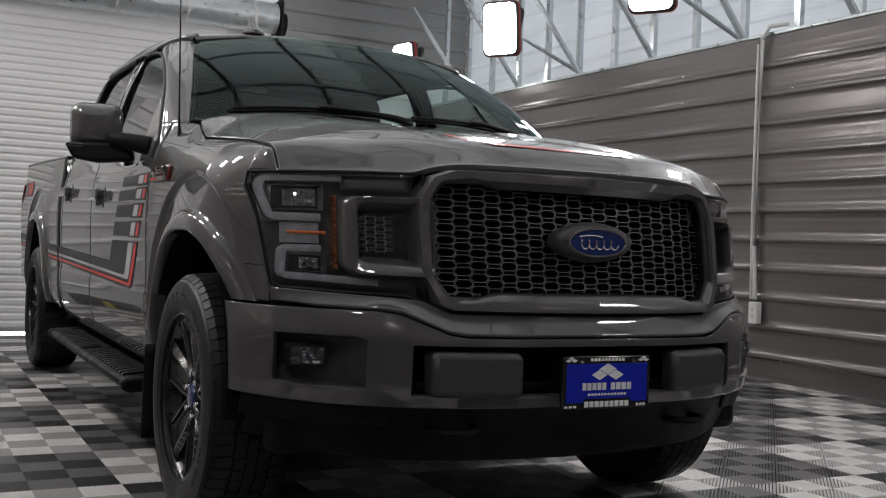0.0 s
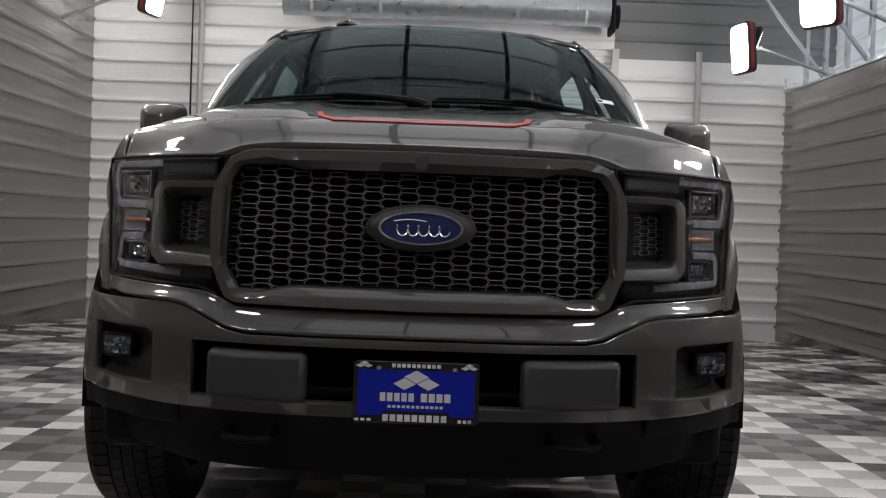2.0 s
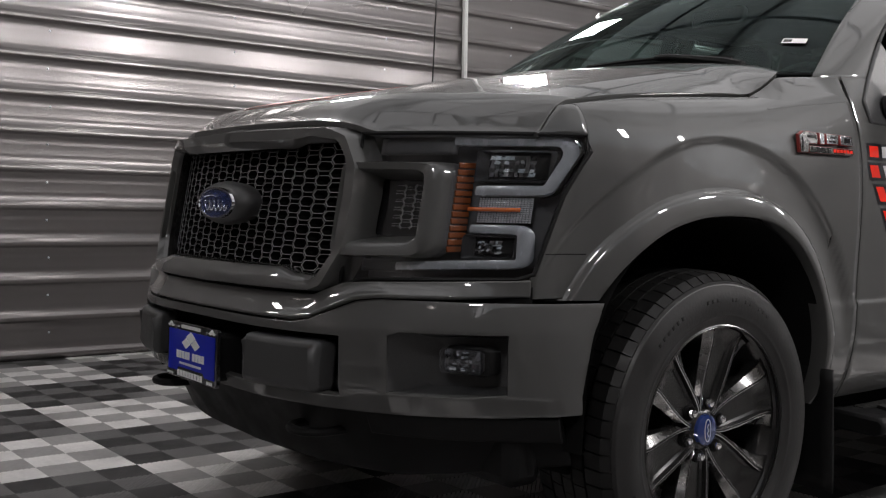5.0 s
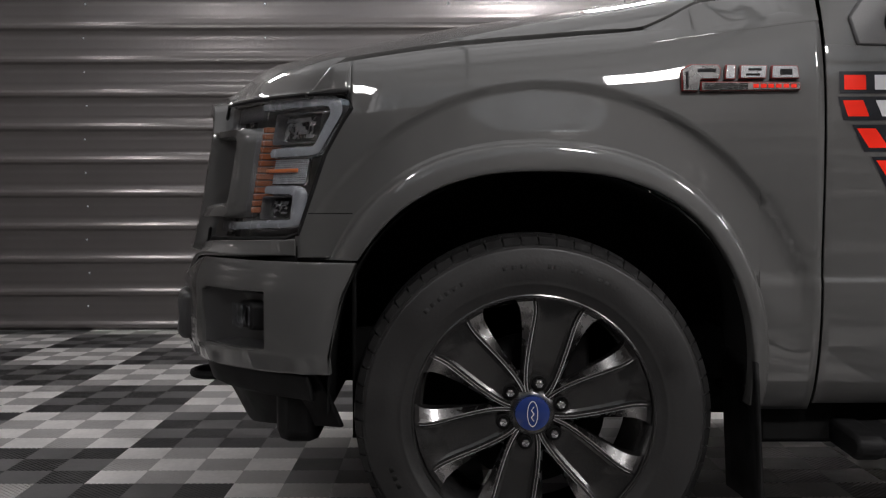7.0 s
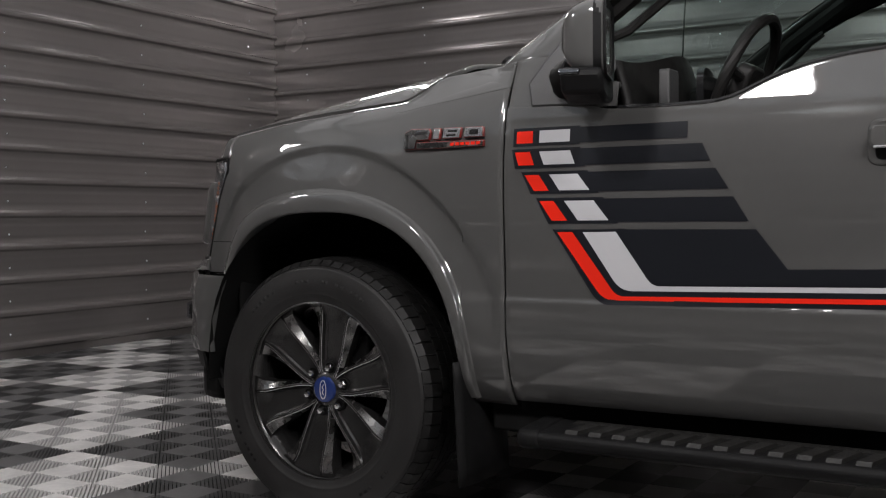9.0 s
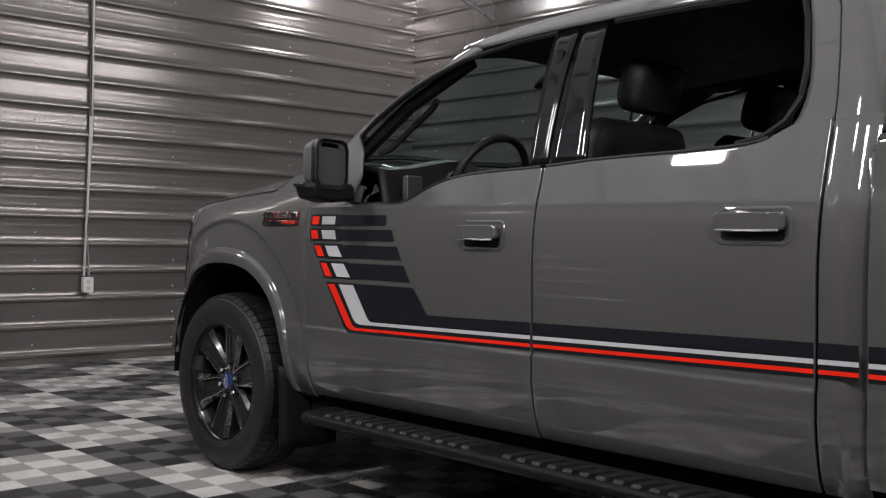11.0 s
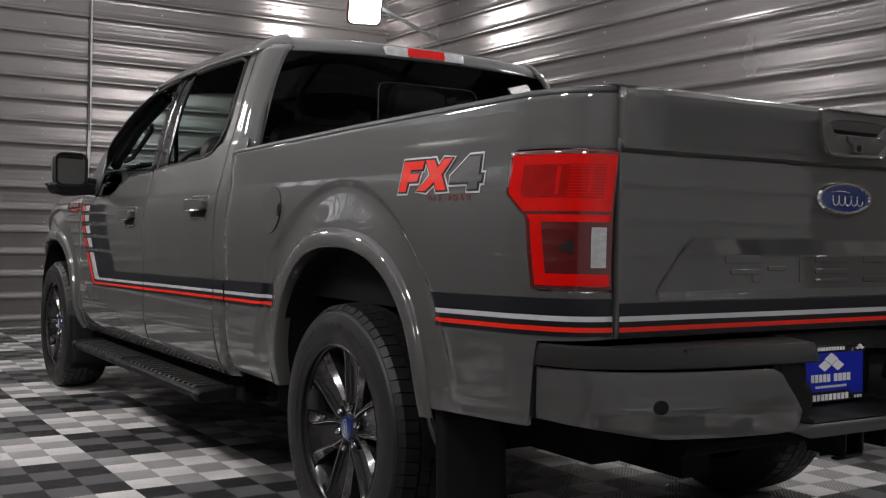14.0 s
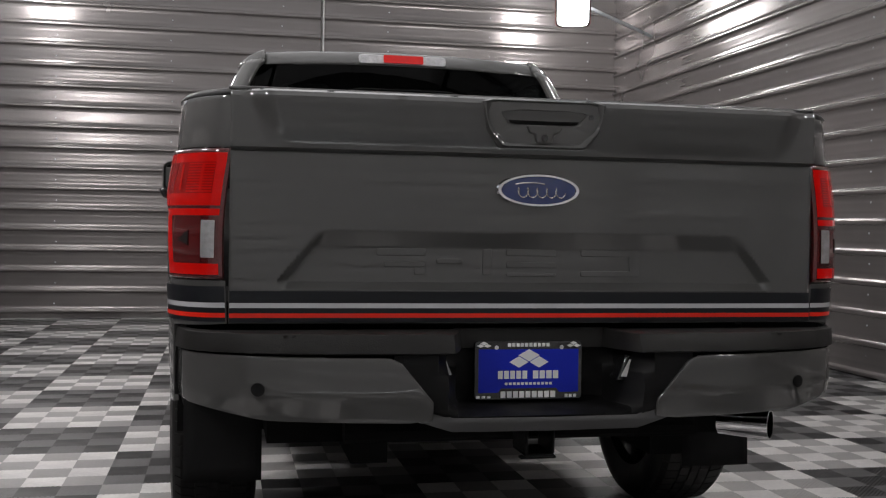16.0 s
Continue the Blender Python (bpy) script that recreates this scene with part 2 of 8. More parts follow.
def smooth_lin(table, a):
    """Catmull-Rom through a table of (a, b)."""
    xs = [p[0] for p in table]
    ys = [p[1] for p in table]
    if a <= xs[0]:
        return ys[0]
    if a >= xs[-1]:
        return ys[-1]
    i = max(k for k in range(len(xs) - 1) if xs[k] <= a)

    def slope(k):
        if k == 0:
            return (ys[1] - ys[0]) / (xs[1] - xs[0])
        if k == len(xs) - 1:
            return (ys[-1] - ys[-2]) / (xs[-1] - xs[-2])
        return (ys[k + 1] - ys[k - 1]) / (xs[k + 1] - xs[k - 1])
    h = xs[i + 1] - xs[i]
    s = (a - xs[i]) / h
    return ((2 * s ** 3 - 3 * s ** 2 + 1) * ys[i] + (s ** 3 - 2 * s ** 2 + s) * h * slope(i)
            + (3 * s ** 2 - 2 * s ** 3) * ys[i + 1] + (s ** 3 - s ** 2) * h * slope(i + 1))


def sheet(a_list, lo, hi, surf, nb, flip=False):
    """Columns at a_list, each from lo(a) to hi(a) in nb steps, laid on surf(a, b)."""
    verts, faces = [], []
    for a in a_list:
        l, h = lo(a), hi(a)
        for k in range(nb + 1):
            verts.append(surf(a, l + (h - l) * k / nb))
    n = nb + 1
    for i in range(len(a_list) - 1):
        for k in range(nb):
            f = (i * n + k, (i + 1) * n + k, (i + 1) * n + k + 1, i * n + k + 1)
            faces.append(f[::-1] if flip else f)
    return verts, faces


def columns(a0, a1, n, *breaks):
    s = set(round(float(v), 5) for v in np.linspace(a0, a1, n))
    for b in breaks:
        if a0 < b < a1:
            s = {v for v in s if abs(v - b) > (a1 - a0) / n * 0.35}
            s.add(round(b, 5))
    return sorted(s)


def box(x0, x1, y0, y1, z0, z1):
    v = [(x, y, z) for x in (x0, x1) for y in (y0, y1) for z in (z0, z1)]
    f = [(0, 1, 3, 2), (4, 6, 7, 5), (0, 4, 5, 1), (2, 3, 7, 6), (0, 2, 6, 4), (1, 5, 7, 3)]
    return v, f


def join(*meshes):
    V, F = [], []
    for v, f in meshes:
        o = len(V)
        V += list(v)
        F += [tuple(i + o for i in q) for q in f]
    return V, F


def moved(mesh, m):
    return [tuple(m @ Vector(p)) for p in mesh[0]], mesh[1]


def loop_tube(points, r, n=8, closed=False, cap=True):
    """A round tube along points."""
    pts = [Vector(p) for p in points]
    V, F = [], []
    m = len(pts)
    up = Vector((0, 0, 1))
    for i, p in enumerate(pts):
        a = pts[(i - 1) % m] if closed or i > 0 else p
        b = pts[(i + 1) % m] if closed or i < m - 1 else p
        d = (b - a).normalized()
        s = d.cross(up)
        if s.length < 1e-3:
            s = d.cross(Vector((1, 0, 0)))
        s.normalize()
        w = s.cross(d).normalized()
        rr = r[i] if isinstance(r, (list, tuple)) else r
        for k in range(n):
            t = 2 * math.pi * k / n
            V.append(p + s * math.cos(t) * rr + w * math.sin(t) * rr)
    for i in range(m if closed else m - 1):
        for k in range(n):
            j = (i + 1) % m
            F.append((i * n + k, i * n + (k + 1) % n, j * n + (k + 1) % n, j * n + k))
    if cap and not closed:
        F.append(tuple(range(n))[::-1])
        F.append(tuple((m - 1) * n + k for k in range(n)))
    return V, F


def lathe(profile, n=48, axis="x", center=(0, 0, 0), closed=False):
    """Profile rows of (along, radius), turned round an axis."""
    V, F = [], []
    m = len(profile)
    for k in range(n):
        t = 2 * math.pi * k / n
        for a, r in profile:
            c, s = r * math.cos(t), r * math.sin(t)
            p = {"x": (a, c, s), "y": (s, a, c), "z": (c, s, a)}[axis]
            V.append((p[0] + center[0], p[1] + center[1], p[2] + center[2]))
    for k in range(n):
        j = (k + 1) % n
        for i in range(m if closed else m - 1):
            i2 = (i + 1) % m
            F.append((k * m + i, j * m + i, j * m + i2, k * m + i2))
    return V, F


def plate(outline, to3d, depth):
    """A closed outline of (a, b), as a slab: front at d=0 and back at d=depth. to3d(a, b, d)."""
    n = len(outline)
    V = [to3d(a, b, 0.0) for a, b in outline] + [to3d(a, b, depth) for a, b in outline]
    F = [tuple(range(n)), tuple(range(2 * n - 1, n - 1, -1))]
    F += [(i, i + n, (i + 1) % n + n, (i + 1) % n) for i in range(n)]
    return V, F


def rounded(x0, x1, z0, z1, r, n=5):
    pts = []
    for cx, cz, a0 in ((x1 - r, z1 - r, 0), (x0 + r, z1 - r, 90), (x0 + r, z0 + r, 180), (x1 - r, z0 + r, 270)):
        for k in range(n + 1):
            t = radians(a0 + 90 * k / n)
            pts.append((cx + r * math.cos(t), cz + r * math.sin(t)))
    return pts


def ellipse(cx, cz, rx, rz, n=40):
    return [(cx + rx * math.cos(2 * math.pi * k / n), cz + rz * math.sin(2 * math.pi * k / n)) for k in range(n)]


def frame_ring(outer, inner, to3d, d_outer, d_inner, depth):
    """A ring between two outlines of equal count: proud face, with walls inwards and outwards."""
    n = len(outer)
    V = [to3d(a, b, d_outer) for a, b in outer] + [to3d(a, b, d_inner) for a, b in inner]
    V += [to3d(a, b, depth) for a, b in inner] + [to3d(a, b, depth) for a, b in outer]
    F = []
    for i in range(n):
        j = (i + 1) % n
        F += [(i, j, n + j, n + i), (n + i, n + j, 2 * n + j, 2 * n + i), (3 * n + i, i + 0, j, 3 * n + j)]
    return V, F


def ring_strip(outer, inner, to3d):
    """A softly raised rim between two outlines, falling to a shallow dish inside."""
    n = len(outer)
    c = (sum(p[0] for p in inner) / n, sum(p[1] for p in inner) / n)
    lerp = lambda t: [(p[0] + (q[0] - p[0]) * t, p[1] + (q[1] - p[1]) * t) for p, q in zip(outer, inner)]
    loops = [(outer, -0.001), (lerp(0.25), 0.0035), (lerp(0.6), 0.0042), (inner, 0.0015), ([(c[0] + (p[0] - c[0]) * 0.6, c[1] + (p[1] - c[1]) * 0.6) for p in inner], 0.0012), ([c] * n, 0.0012)]
    V, F = [], []
    for pts, o in loops:
        V += [to3d(p, q, o) for p, q in pts]
    for i in range(len(loops) - 1):
        F += [(i * n + k, i * n + (k + 1) % n, (i + 1) * n + (k + 1) % n, (i + 1) * n + k) for k in range(n)]
    return V, F

# ---- the hall ----
XP, XD, YF, YR = -3.75, 3.97, -4.12, 8.22
TOP = 4.7


def floor_z(y):
    return 0.0 if y < 4.3 else -0.2 * min(1.0, (y - 4.3) / (YR - 4.3))


def rib_profile(z0, z1, pitch, phase, depth=0.022):
    """Heights and depths of a ribbed steel sheet: a rounded main rib, then two shallow stiffeners."""
    rows = [(z0, 0.0)]
    rib = [(-0.008, 0.0), (-0.003, 0.003), (0.004, 0.018), (0.009, 0.022), (0.015, 0.0225), (0.027, 0.0225), (0.033, 0.021), (0.045, 0.004), (0.052, 0.0)]
    low = [(0.0, 0.0), (0.006, 0.0003), (0.012, 0.0004), (0.018, 0.0003), (0.024, 0.0)]
    z = phase
    while z - pitch > z0 - 0.02:
        z -= pitch
    while z < z1:
        for at, shape in ((0.0, rib), (0.088, low), (0.148, low)):
            if z + at - 0.01 > z0 and z + at + 0.055 < z1:
                rows += [(z + at + a, d * depth / 0.0225) for a, d in shape]
        z += pitch
    rows.append((z1, 0.0))
    return rows


def ribbed_wall(name, p0, p1, inward, z0, z1, mat, label, pitch=0.2205, phase=0.01):
    """A wall between two plan points, with ribs towards the room and a plain back 0.1 behind."""
    p0, p1, n = Vector((*p0, 0)), Vector((*p1, 0)), Vector((*inward, 0))
    rows = rib_profile(z0, z1, pitch, phase)
    V = []
    for p in (p0, p1):
        for z, d in rows:
            V.append(p + n * d + Vector((0, 0, z)))
    m = len(rows)
    F = [(k, m + k, m + k + 1, k + 1) for k in range(m - 1)]
    o = len(V)
    for p in (p0, p1):
        for z in (z0, z1):
            V.append(p - n * 0.1 + Vector((0, 0, z)))
    F += [(o, o + 1, o + 3, o + 2), (m - 1, 2 * m - 1, o + 3, o + 1), (0, o, o + 2, m)]
    ob = part(name, V, F, mat, sharp=70)
    return tagged(ob, label, "wall", kind="structure")


def screws(wall, p0, p1, inward, z0, z1, step=0.6):
    """Rows of screw heads on a ribbed wall, one mesh."""
    p0, p1, n = Vector((*p0, 0)), Vector((*p1, 0)), Vector((*inward, 0))
    L = (p1 - p0).length
    u = (p1 - p0).normalized()
    V, F = [], []
    k = 0
    s = 0.35
    rng = random.Random(5)
    while s < L:
        z = z0 + 0.04 + 0.12
        while z < z1:
            c = p0 + u * (s + rng.uniform(-0.01, 0.01)) + n * 0.004 + Vector((0, 0, z))
            o = len(V)
            for j in range(6):
                t = j * math.pi / 3
                V.append(c + u * 0.007 * math.cos(t) + Vector((0, 0, 0.007 * math.sin(t))))
            V.append(c + n * 0.005)
            F += [(o + j, o + (j + 1) % 6, o + 6) for j in range(6)]
            z += 0.2225
        s += step * 2
    return part("screw_heads", V, F, STEEL, wall)


wall_front = ribbed_wall("wall_front", (XP, YF), (XD, YF), (0, 1), 0.0, TOP, WALL_DARK, "taupe ribbed steel wall with horizontal ribs", 0.2215, 0.056)
wall_side = ribbed_wall("wall_passenger", (XP, YF), (XP, YR), (1, 0), -0.2, TOP, WALL_DARK, "taupe ribbed steel wall lit by lamps", 0.2205, 0.008)
wall_low = ribbed_wall("wall_driver", (XD, YF), (XD, YR), (-1, 0), -0.2, 2.58, WALL_DARK, "low taupe ribbed steel partition wall under open framing", 0.2172, 0.162)
wall_outer = ribbed_wall("wall_outer", (XD + 0.55, YF), (XD + 0.55, YR + 0.6), (-1, 0), 2.0, TOP, OUTER_PANEL, "pale translucent ribbed outer wall behind the steel studs")
screws(wall_front, (XP, YF), (XD, YF), (0, 1), 0, TOP)
screws(wall_side, (XP, YF), (XP, YR), (1, 0), 0, TOP)
screws(wall_low, (XD, YF), (XD, YR), (-1, 0), 0, 2.55)

# rear wall: sheets beside and above the roll-up door
# sheet d continues sheet b upwards, its shade put into a darker grey
DOOR = (-1.52, 2.03, 3.0)
for nm, x0, x1, z0, z1, mt, lb in (("wall_rear_a", XP, DOOR[0], -0.2, TOP, WALL_LIGHT, "white ribbed steel rear wall"), ("wall_rear_b", DOOR[1], XD + 0.6, -0.2, 2.9, WALL_LIGHT, "white ribbed steel rear wall"),
                                   ("wall_rear_c", DOOR[0], DOOR[1], DOOR[2], TOP, WALL_LIGHT, "white ribbed steel rear wall"), ("wall_rear_d", DOOR[1], XD + 0.6, 2.9, TOP, WALL_SHADED, "upper part of the ribbed steel rear wall, darkened for shade")):
    ribbed_wall(nm, (x0, YR), (x1, YR), (0, -1), z0, z1, mt, lb)

door = thing("door_roll_up", "closed white roll-up steel door with daylight under it", "door", kind="structure", at=(0.25, YR, 0))
rows = []
z = -0.13
while z < DOOR[2] + 0.4:
    rows += [(z, 0.0), (z + 0.02, 0.014), (z + 0.055, 0.014), (z + 0.075, 0.0)]
    z += 0.078
V = [(x, YR + 0.03 - d, zz) for x in (DOOR[0] + 0.02, DOOR[1] - 0.02) for zz, d in rows]
m = len(rows)
part("slatted_curtain", V, [(k, m + k, m + k + 1, k + 1) for k in range(m - 1)], WALL_LIGHT, door, smooth=False)
part("bottom_bar", *box(DOOR[0] + 0.03, DOOR[1] - 0.03, YR - 0.02, YR + 0.04, -0.165, -0.115), STEEL, door, bevel=0.004)
for x in (DOOR[0] - 0.05, DOOR[1] - 0.03):
    part("guide_rail", *box(x, x + 0.08, YR - 0.06, YR - 0.01, -0.2, DOOR[2]), CONDUIT, door, bevel=0.004)
part("barrel", *lathe([(DOOR[0] - 0.1, 0.0), (DOOR[0] - 0.1, 0.17), (DOOR[1] - 0.12, 0.17), (DOOR[1] - 0.12, 0.0)], 32, "x", (0, YR - 0.28, 3.36)), STEEL, door, "galvanised steel door barrel")
for x in np.linspace(DOOR[0] + 0.2, DOOR[1] - 0.4, 5):
    part("band", *lathe([(x, 0.172), (x, 0.177), (x + 0.03, 0.177), (x + 0.03, 0.172)], 32, "x", (0, YR - 0.28, 3.36)), CONDUIT, door)
part("end_bracket", *plate(rounded(-0.16, 0.2, -0.25, 0.2, 0.05), lambda a, b, d: (DOOR[1] - 0.1 + d, YR - 0.28 + a, 3.36 + b), 0.03), BLACK_PLASTIC, door, bevel=0.004)
part("chain_wheel", *lathe([(DOOR[1] - 0.06, 0.03), (DOOR[1] - 0.06, 0.12), (DOOR[1] - 0.02, 0.13), (DOOR[1] - 0.02, 0.03)], 20, "x", (0, YR - 0.3, 3.3)), BLACK_PLASTIC, door)
part("daylight_strip", *box(DOOR[0] + 0.05, DOOR[1] - 0.05, YR + 0.05, YR + 0.06, -0.2, -0.165), GAP_LIGHT, door)

# floor base and ceiling
ys = [YF - 0.1, 4.3, YR + 0.1]
V = [(x, y, floor_z(y) - 0.012) for y in ys for x in (XP - 0.1, XD + 0.1)]
floor = part("floor", V, [(0, 1, 3, 2), (2, 3, 5, 4)], CARPET, smooth=False)
tagged(floor, "checkered floor of interlocking ribbed plastic tiles", "floor", kind="structure")

V, F = [], []
xs = np.linspace(XP - 0.1, XD + 0.7, 40)
for y in (YF - 0.1, YR + 0.7):
    for i, x in enumerate(xs):
        V.append((x, y, TOP + 0.9 * math.sin(math.pi * (i / 39)) ** 0.8 + (0.02 if i % 2 else 0)))
F = [(i, i + 1, 40 + i + 1, 40 + i) for i in range(39)]
ceiling = tagged(part("ceiling", V, [f for f in F if not 11 <= f[0] < 26], CEILING, smooth=False), "pale translucent roof membrane over steel ribs", "ceiling", kind="structure")
# unseen ridge panels, added so that daylight falls from overhead
tagged(part("skylight", V[11:27] + V[51:67], [(i, i + 1, 17 + i, 16 + i) for i in range(15)], SKYLIGHT, smooth=False), "clear translucent panels along the roof ridge, unseen, added to let in overhead light", "skylight", kind="structure")
for y in np.arange(YF + 0.6, YR, 1.55):
    pts = [(x, y, TOP + 0.9 * math.sin(math.pi * t) ** 0.8 - 0.12) for t in np.linspace(0.01, 0.99, 24) for x in (XP - 0.1 + t * (XD + 0.8 - XP),)]
    tagged(part("roof_truss", *loop_tube(pts, 0.055, 6), STEEL), "galvanised steel roof rib under the roof sheet", "truss", "roof ribs", "structure")
for x in np.linspace(XP + 0.8, XD - 0.3, 6):
    t = (x - XP + 0.1) / (XD + 0.8 - XP)
    z = TOP + 0.9 * math.sin(math.pi * t) ** 0.8 - 0.05
    tagged(part("roof_purlin", *box(x - 0.03, x + 0.03, YF, YR, z - 0.05, z), PURLIN), "dark steel purlin under the roof sheet", "purlin", "roof purlins", "structure")

# gable ends under the arched roof
for nm, y0, y1 in (("gable_front", YF - 0.1, YF), ("gable_rear", YR, YR + 0.1)):
    arc = [(XP - 0.1 + t * (XD + 0.8 - XP), TOP + 0.9 * math.sin(math.pi * t) ** 0.8 + 0.02) for t in np.linspace(0, 1, 40)]
    tagged(part(nm, *plate(arc, lambda a, b, d: (a, y0 + d, b), 0.1), WALL_SHADED, smooth=False), "gable panel under the arched roof in the shaded wall grey", "wall", kind="structure")

# steel framing over the low wall
def channel(p, q, w=0.06, mat=STEEL):
    p, q = Vector(p), Vector(q)
    d = (q - p).normalized()
    s = Vector((1, 0, 0))
    u = d.cross(s).normalized()
    V = []
    for e in (p, q):
        for a, b in ((-1, 0), (1, 0), (1, 1), (0.8, 1), (0.8, 0.15), (-0.8, 0.15), (-0.8, 1), (-1, 1)):
            V.append(e + u * a * w / 2 + s * b * w * 0.7)
    F = [(k, (k + 1) % 8, 8 + (k + 1) % 8, 8 + k) for k in range(8)] + [tuple(range(8))[::-1], tuple(range(8, 16))]
    return V, F


tagged(part("cap_track", *box(XD - 0.015, XD + 0.12, YF, YR, 2.58, 2.605), STEEL, bevel=0.003), "galvanised cap track on the low wall", "track", kind="structure")
y = YF + 0.25
k = 0
while y < YR:
    tagged(part("steel_stud", *channel((XD + 0.08, y, 2.605), (XD + 0.08, y, TOP)), STEEL, smooth=False), "galvanised steel stud over the low wall", "stud", "wall studs", "structure")
    y += 0.56
for y in (1.72, 2.8, 3.9, 5.0, 6.12, 7.2, 0.6, -0.5, -1.6):
    tagged(part("diagonal_brace", *channel((XD + 0.03, y, 2.61), (XD - 0.72, y + 0.02, 3.55), 0.05), STEEL, smooth=False), "galvanised diagonal brace rising from the low wall", "brace", "diagonal braces", "structure")


# ---- lamps ----
def lamp_mesh_outline(w, h):
    return rounded(-w / 2, w / 2, -h / 2, h / 2, 0.06, 4)


def make_flood_lamp(at, target, w=0.34, h=0.47, watts=LAMP_WATTS, first=None):
    m = look(at, target)
    if first:
        return copy_thing(first, m)
    lamp = thing("flood_lamp", "lit white LED flood lamp with rounded black and red housing", "lamp", "flood lamps")
    out = lamp_mesh_outline(w, h)
    part("housing", *plate(lamp_mesh_outline(w + 0.03, h + 0.03), lambda a, b, d: (a, b, 0.004 + d), 0.09), LAMP_BODY, lamp, bevel=0.012)
    part("red_side", *plate(lamp_mesh_outline(w + 0.04, h + 0.04), lambda a, b, d: (a, b, 0.03 + d), 0.03), LAMP_RED, lamp, "red plastic band")
    part("light_panel", *plate(out, lambda a, b, d: (a, b, d), 0.02), LAMP_ON, lamp, "glowing white panel", bevel=0.008)
    back = Matrix.Translation((0, 0.02, 0.12)) @ Matrix.Rotation(radians(205), 4, "X")
    part("rear_housing", *moved(plate(lamp_mesh_outline(w + 0.02, h * 0.8), lambda a, b, d: (a, b, 0.004 + d), 0.03), back), LAMP_BODY, lamp, bevel=0.01)
    part("rear_panel", *moved(plate(lamp_mesh_outline(w, h * 0.75), lambda a, b, d: (a, b, d), 0.012), back), LAMP_ON, lamp, "second glowing panel turned to the wall", bevel=0.006)
    part("bracket", *box(-0.02, 0.02, -0.02, 0.02, 0.12, 0.24), STEEL, lamp, bevel=0.003)
    lamp.matrix_basis = m
    return lamp


# the x = -2.95 lamps and (3.1, 0.7) are unseen, added at even spacing
LAMPS = [(3.1, 5.0, 2.93), (3.08, 7.03, 2.85), (3.12, 2.85, 2.96), (3.1, 0.7, 2.98), (2.80, -2.95, 3.46),
         (-2.78, 7.16, 3.22), (-2.95, 5.0, 3.3), (-2.95, 2.85, 3.3), (-2.95, 0.7, 3.3), (-2.82, -2.95, 3.46)]
first = None
for i, (x, y, z) in enumerate(LAMPS):
    aim = (-x * 0.3, y - 2.5, 2.3) if 2 < y < 6 else (x * 0.75, y + 2.2, 2.5) if y < -2 else (-x * 0.6, y + (0.5 - y) * 0.15, 2.4)
    lamp = make_flood_lamp((x, y, z), aim, first=first)
    first = first or lamp
    d = bpy.data.lights.new("flood_light", "AREA")
    watts = LAMP_WATTS * (0.45 if y > 6 else 0.45 if y < -2 else 1.15) * (1.25 if x > 0 else 0.7)
    d.shape, d.size, d.size_y, d.energy, d.color, d.spread = "RECTANGLE", 0.33, 0.46, watts, (1.0, 0.955, 0.95), radians(150)
    lo = new("flood_light", d)
    lo.matrix_world = look((x, y, z), aim) @ Matrix.Translation((0, 0, -0.012))
    # extra area light at the rear panel, added to brighten the wall behind
    if y < -2 or x < 0:
        d2 = bpy.data.lights.new("flood_light", "AREA")
        d2.shape, d2.size, d2.size_y, d2.energy, d2.color, d2.spread = "RECTANGLE", 0.33, 0.35, LAMP_WATTS * (0.9 if y < -2 else 0.25), (1.0, 0.955, 0.95), radians(165)
        lo2 = new("flood_light", d2)
        lo2.matrix_world = look((x, y, z), aim) @ Matrix.Translation((0, 0.02, 0.12)) @ Matrix.Rotation(radians(205), 4, "X") @ Matrix.Translation((0, 0, -0.012))
    wall_x = XD - 0.02 if x > 1 else (XP + 0.02 if x < -1 else x)
    wall_y = y if abs(x) > 1 else YF + 0.02
    back = look((x, y, z), aim) @ Vector((0, 0, 0.22))
    tagged(part("lamp_arm", *loop_tube([tuple(back), (wall_x + (0.1 if x > 1 else 0), wall_y, z - 0.3 if x < 1 else 2.61)], 0.02, 8), STEEL), "galvanised arm that carries a flood lamp", "arm", "lamp arms")


# ---- conduits and boxes on the walls ----
def conduit(points, r, label):
    return tagged(part("conduit", *loop_tube(points, r, 8), CONDUIT), label, "conduit", "wall conduits")


def outlet(name, at, nrm, w=0.075, h=0.12, d=0.05, label="white electrical outlet box on the wall"):
    t = thing(name, label, "outlet box", "wall boxes", at=at)
    sx, sy = nrm
    u = Vector((-sy, sx, 0))
    n = Vector((sx, sy, 0))
    c = Vector(at)
    f = lambda a, b, e: c + u * a + Vector((0, 0, b)) + n * (d - e)
    part("body", *plate(rounded(-w / 2, w / 2, -h / 2, h / 2, 0.008, 3), f, d), BOX_WHITE, t, bevel=0.003)
    for zz in (-0.025, 0.025):
        part("socket", *plate(rounded(-0.016, 0.016, zz - 0.013, zz + 0.013, 0.006, 3), lambda a, b, e: c + u * a + Vector((0, 0, b)) + n * (d + 0.003 - e), 0.004), CONDUIT, t)
    return t


conduit([(-0.235, YF + 0.03, TOP), (-0.24, YF + 0.03, 2.0), (-0.22, YF + 0.03, 1.2), (-0.24, YF + 0.03, 0.70)], 0.011, "white conduit cable hanging on the front wall")
conduit([(-0.265, YF + 0.03, TOP), (-0.25, YF + 0.03, 1.9), (-0.21, YF + 0.035, 1.1), (-0.2, YF + 0.03, 0.70)], 0.010, "white conduit cable hanging on the front wall")
outlet("outlet_box", (-0.22, YF + 0.024, 0.63), (0, 1), 0.085, 0.125)
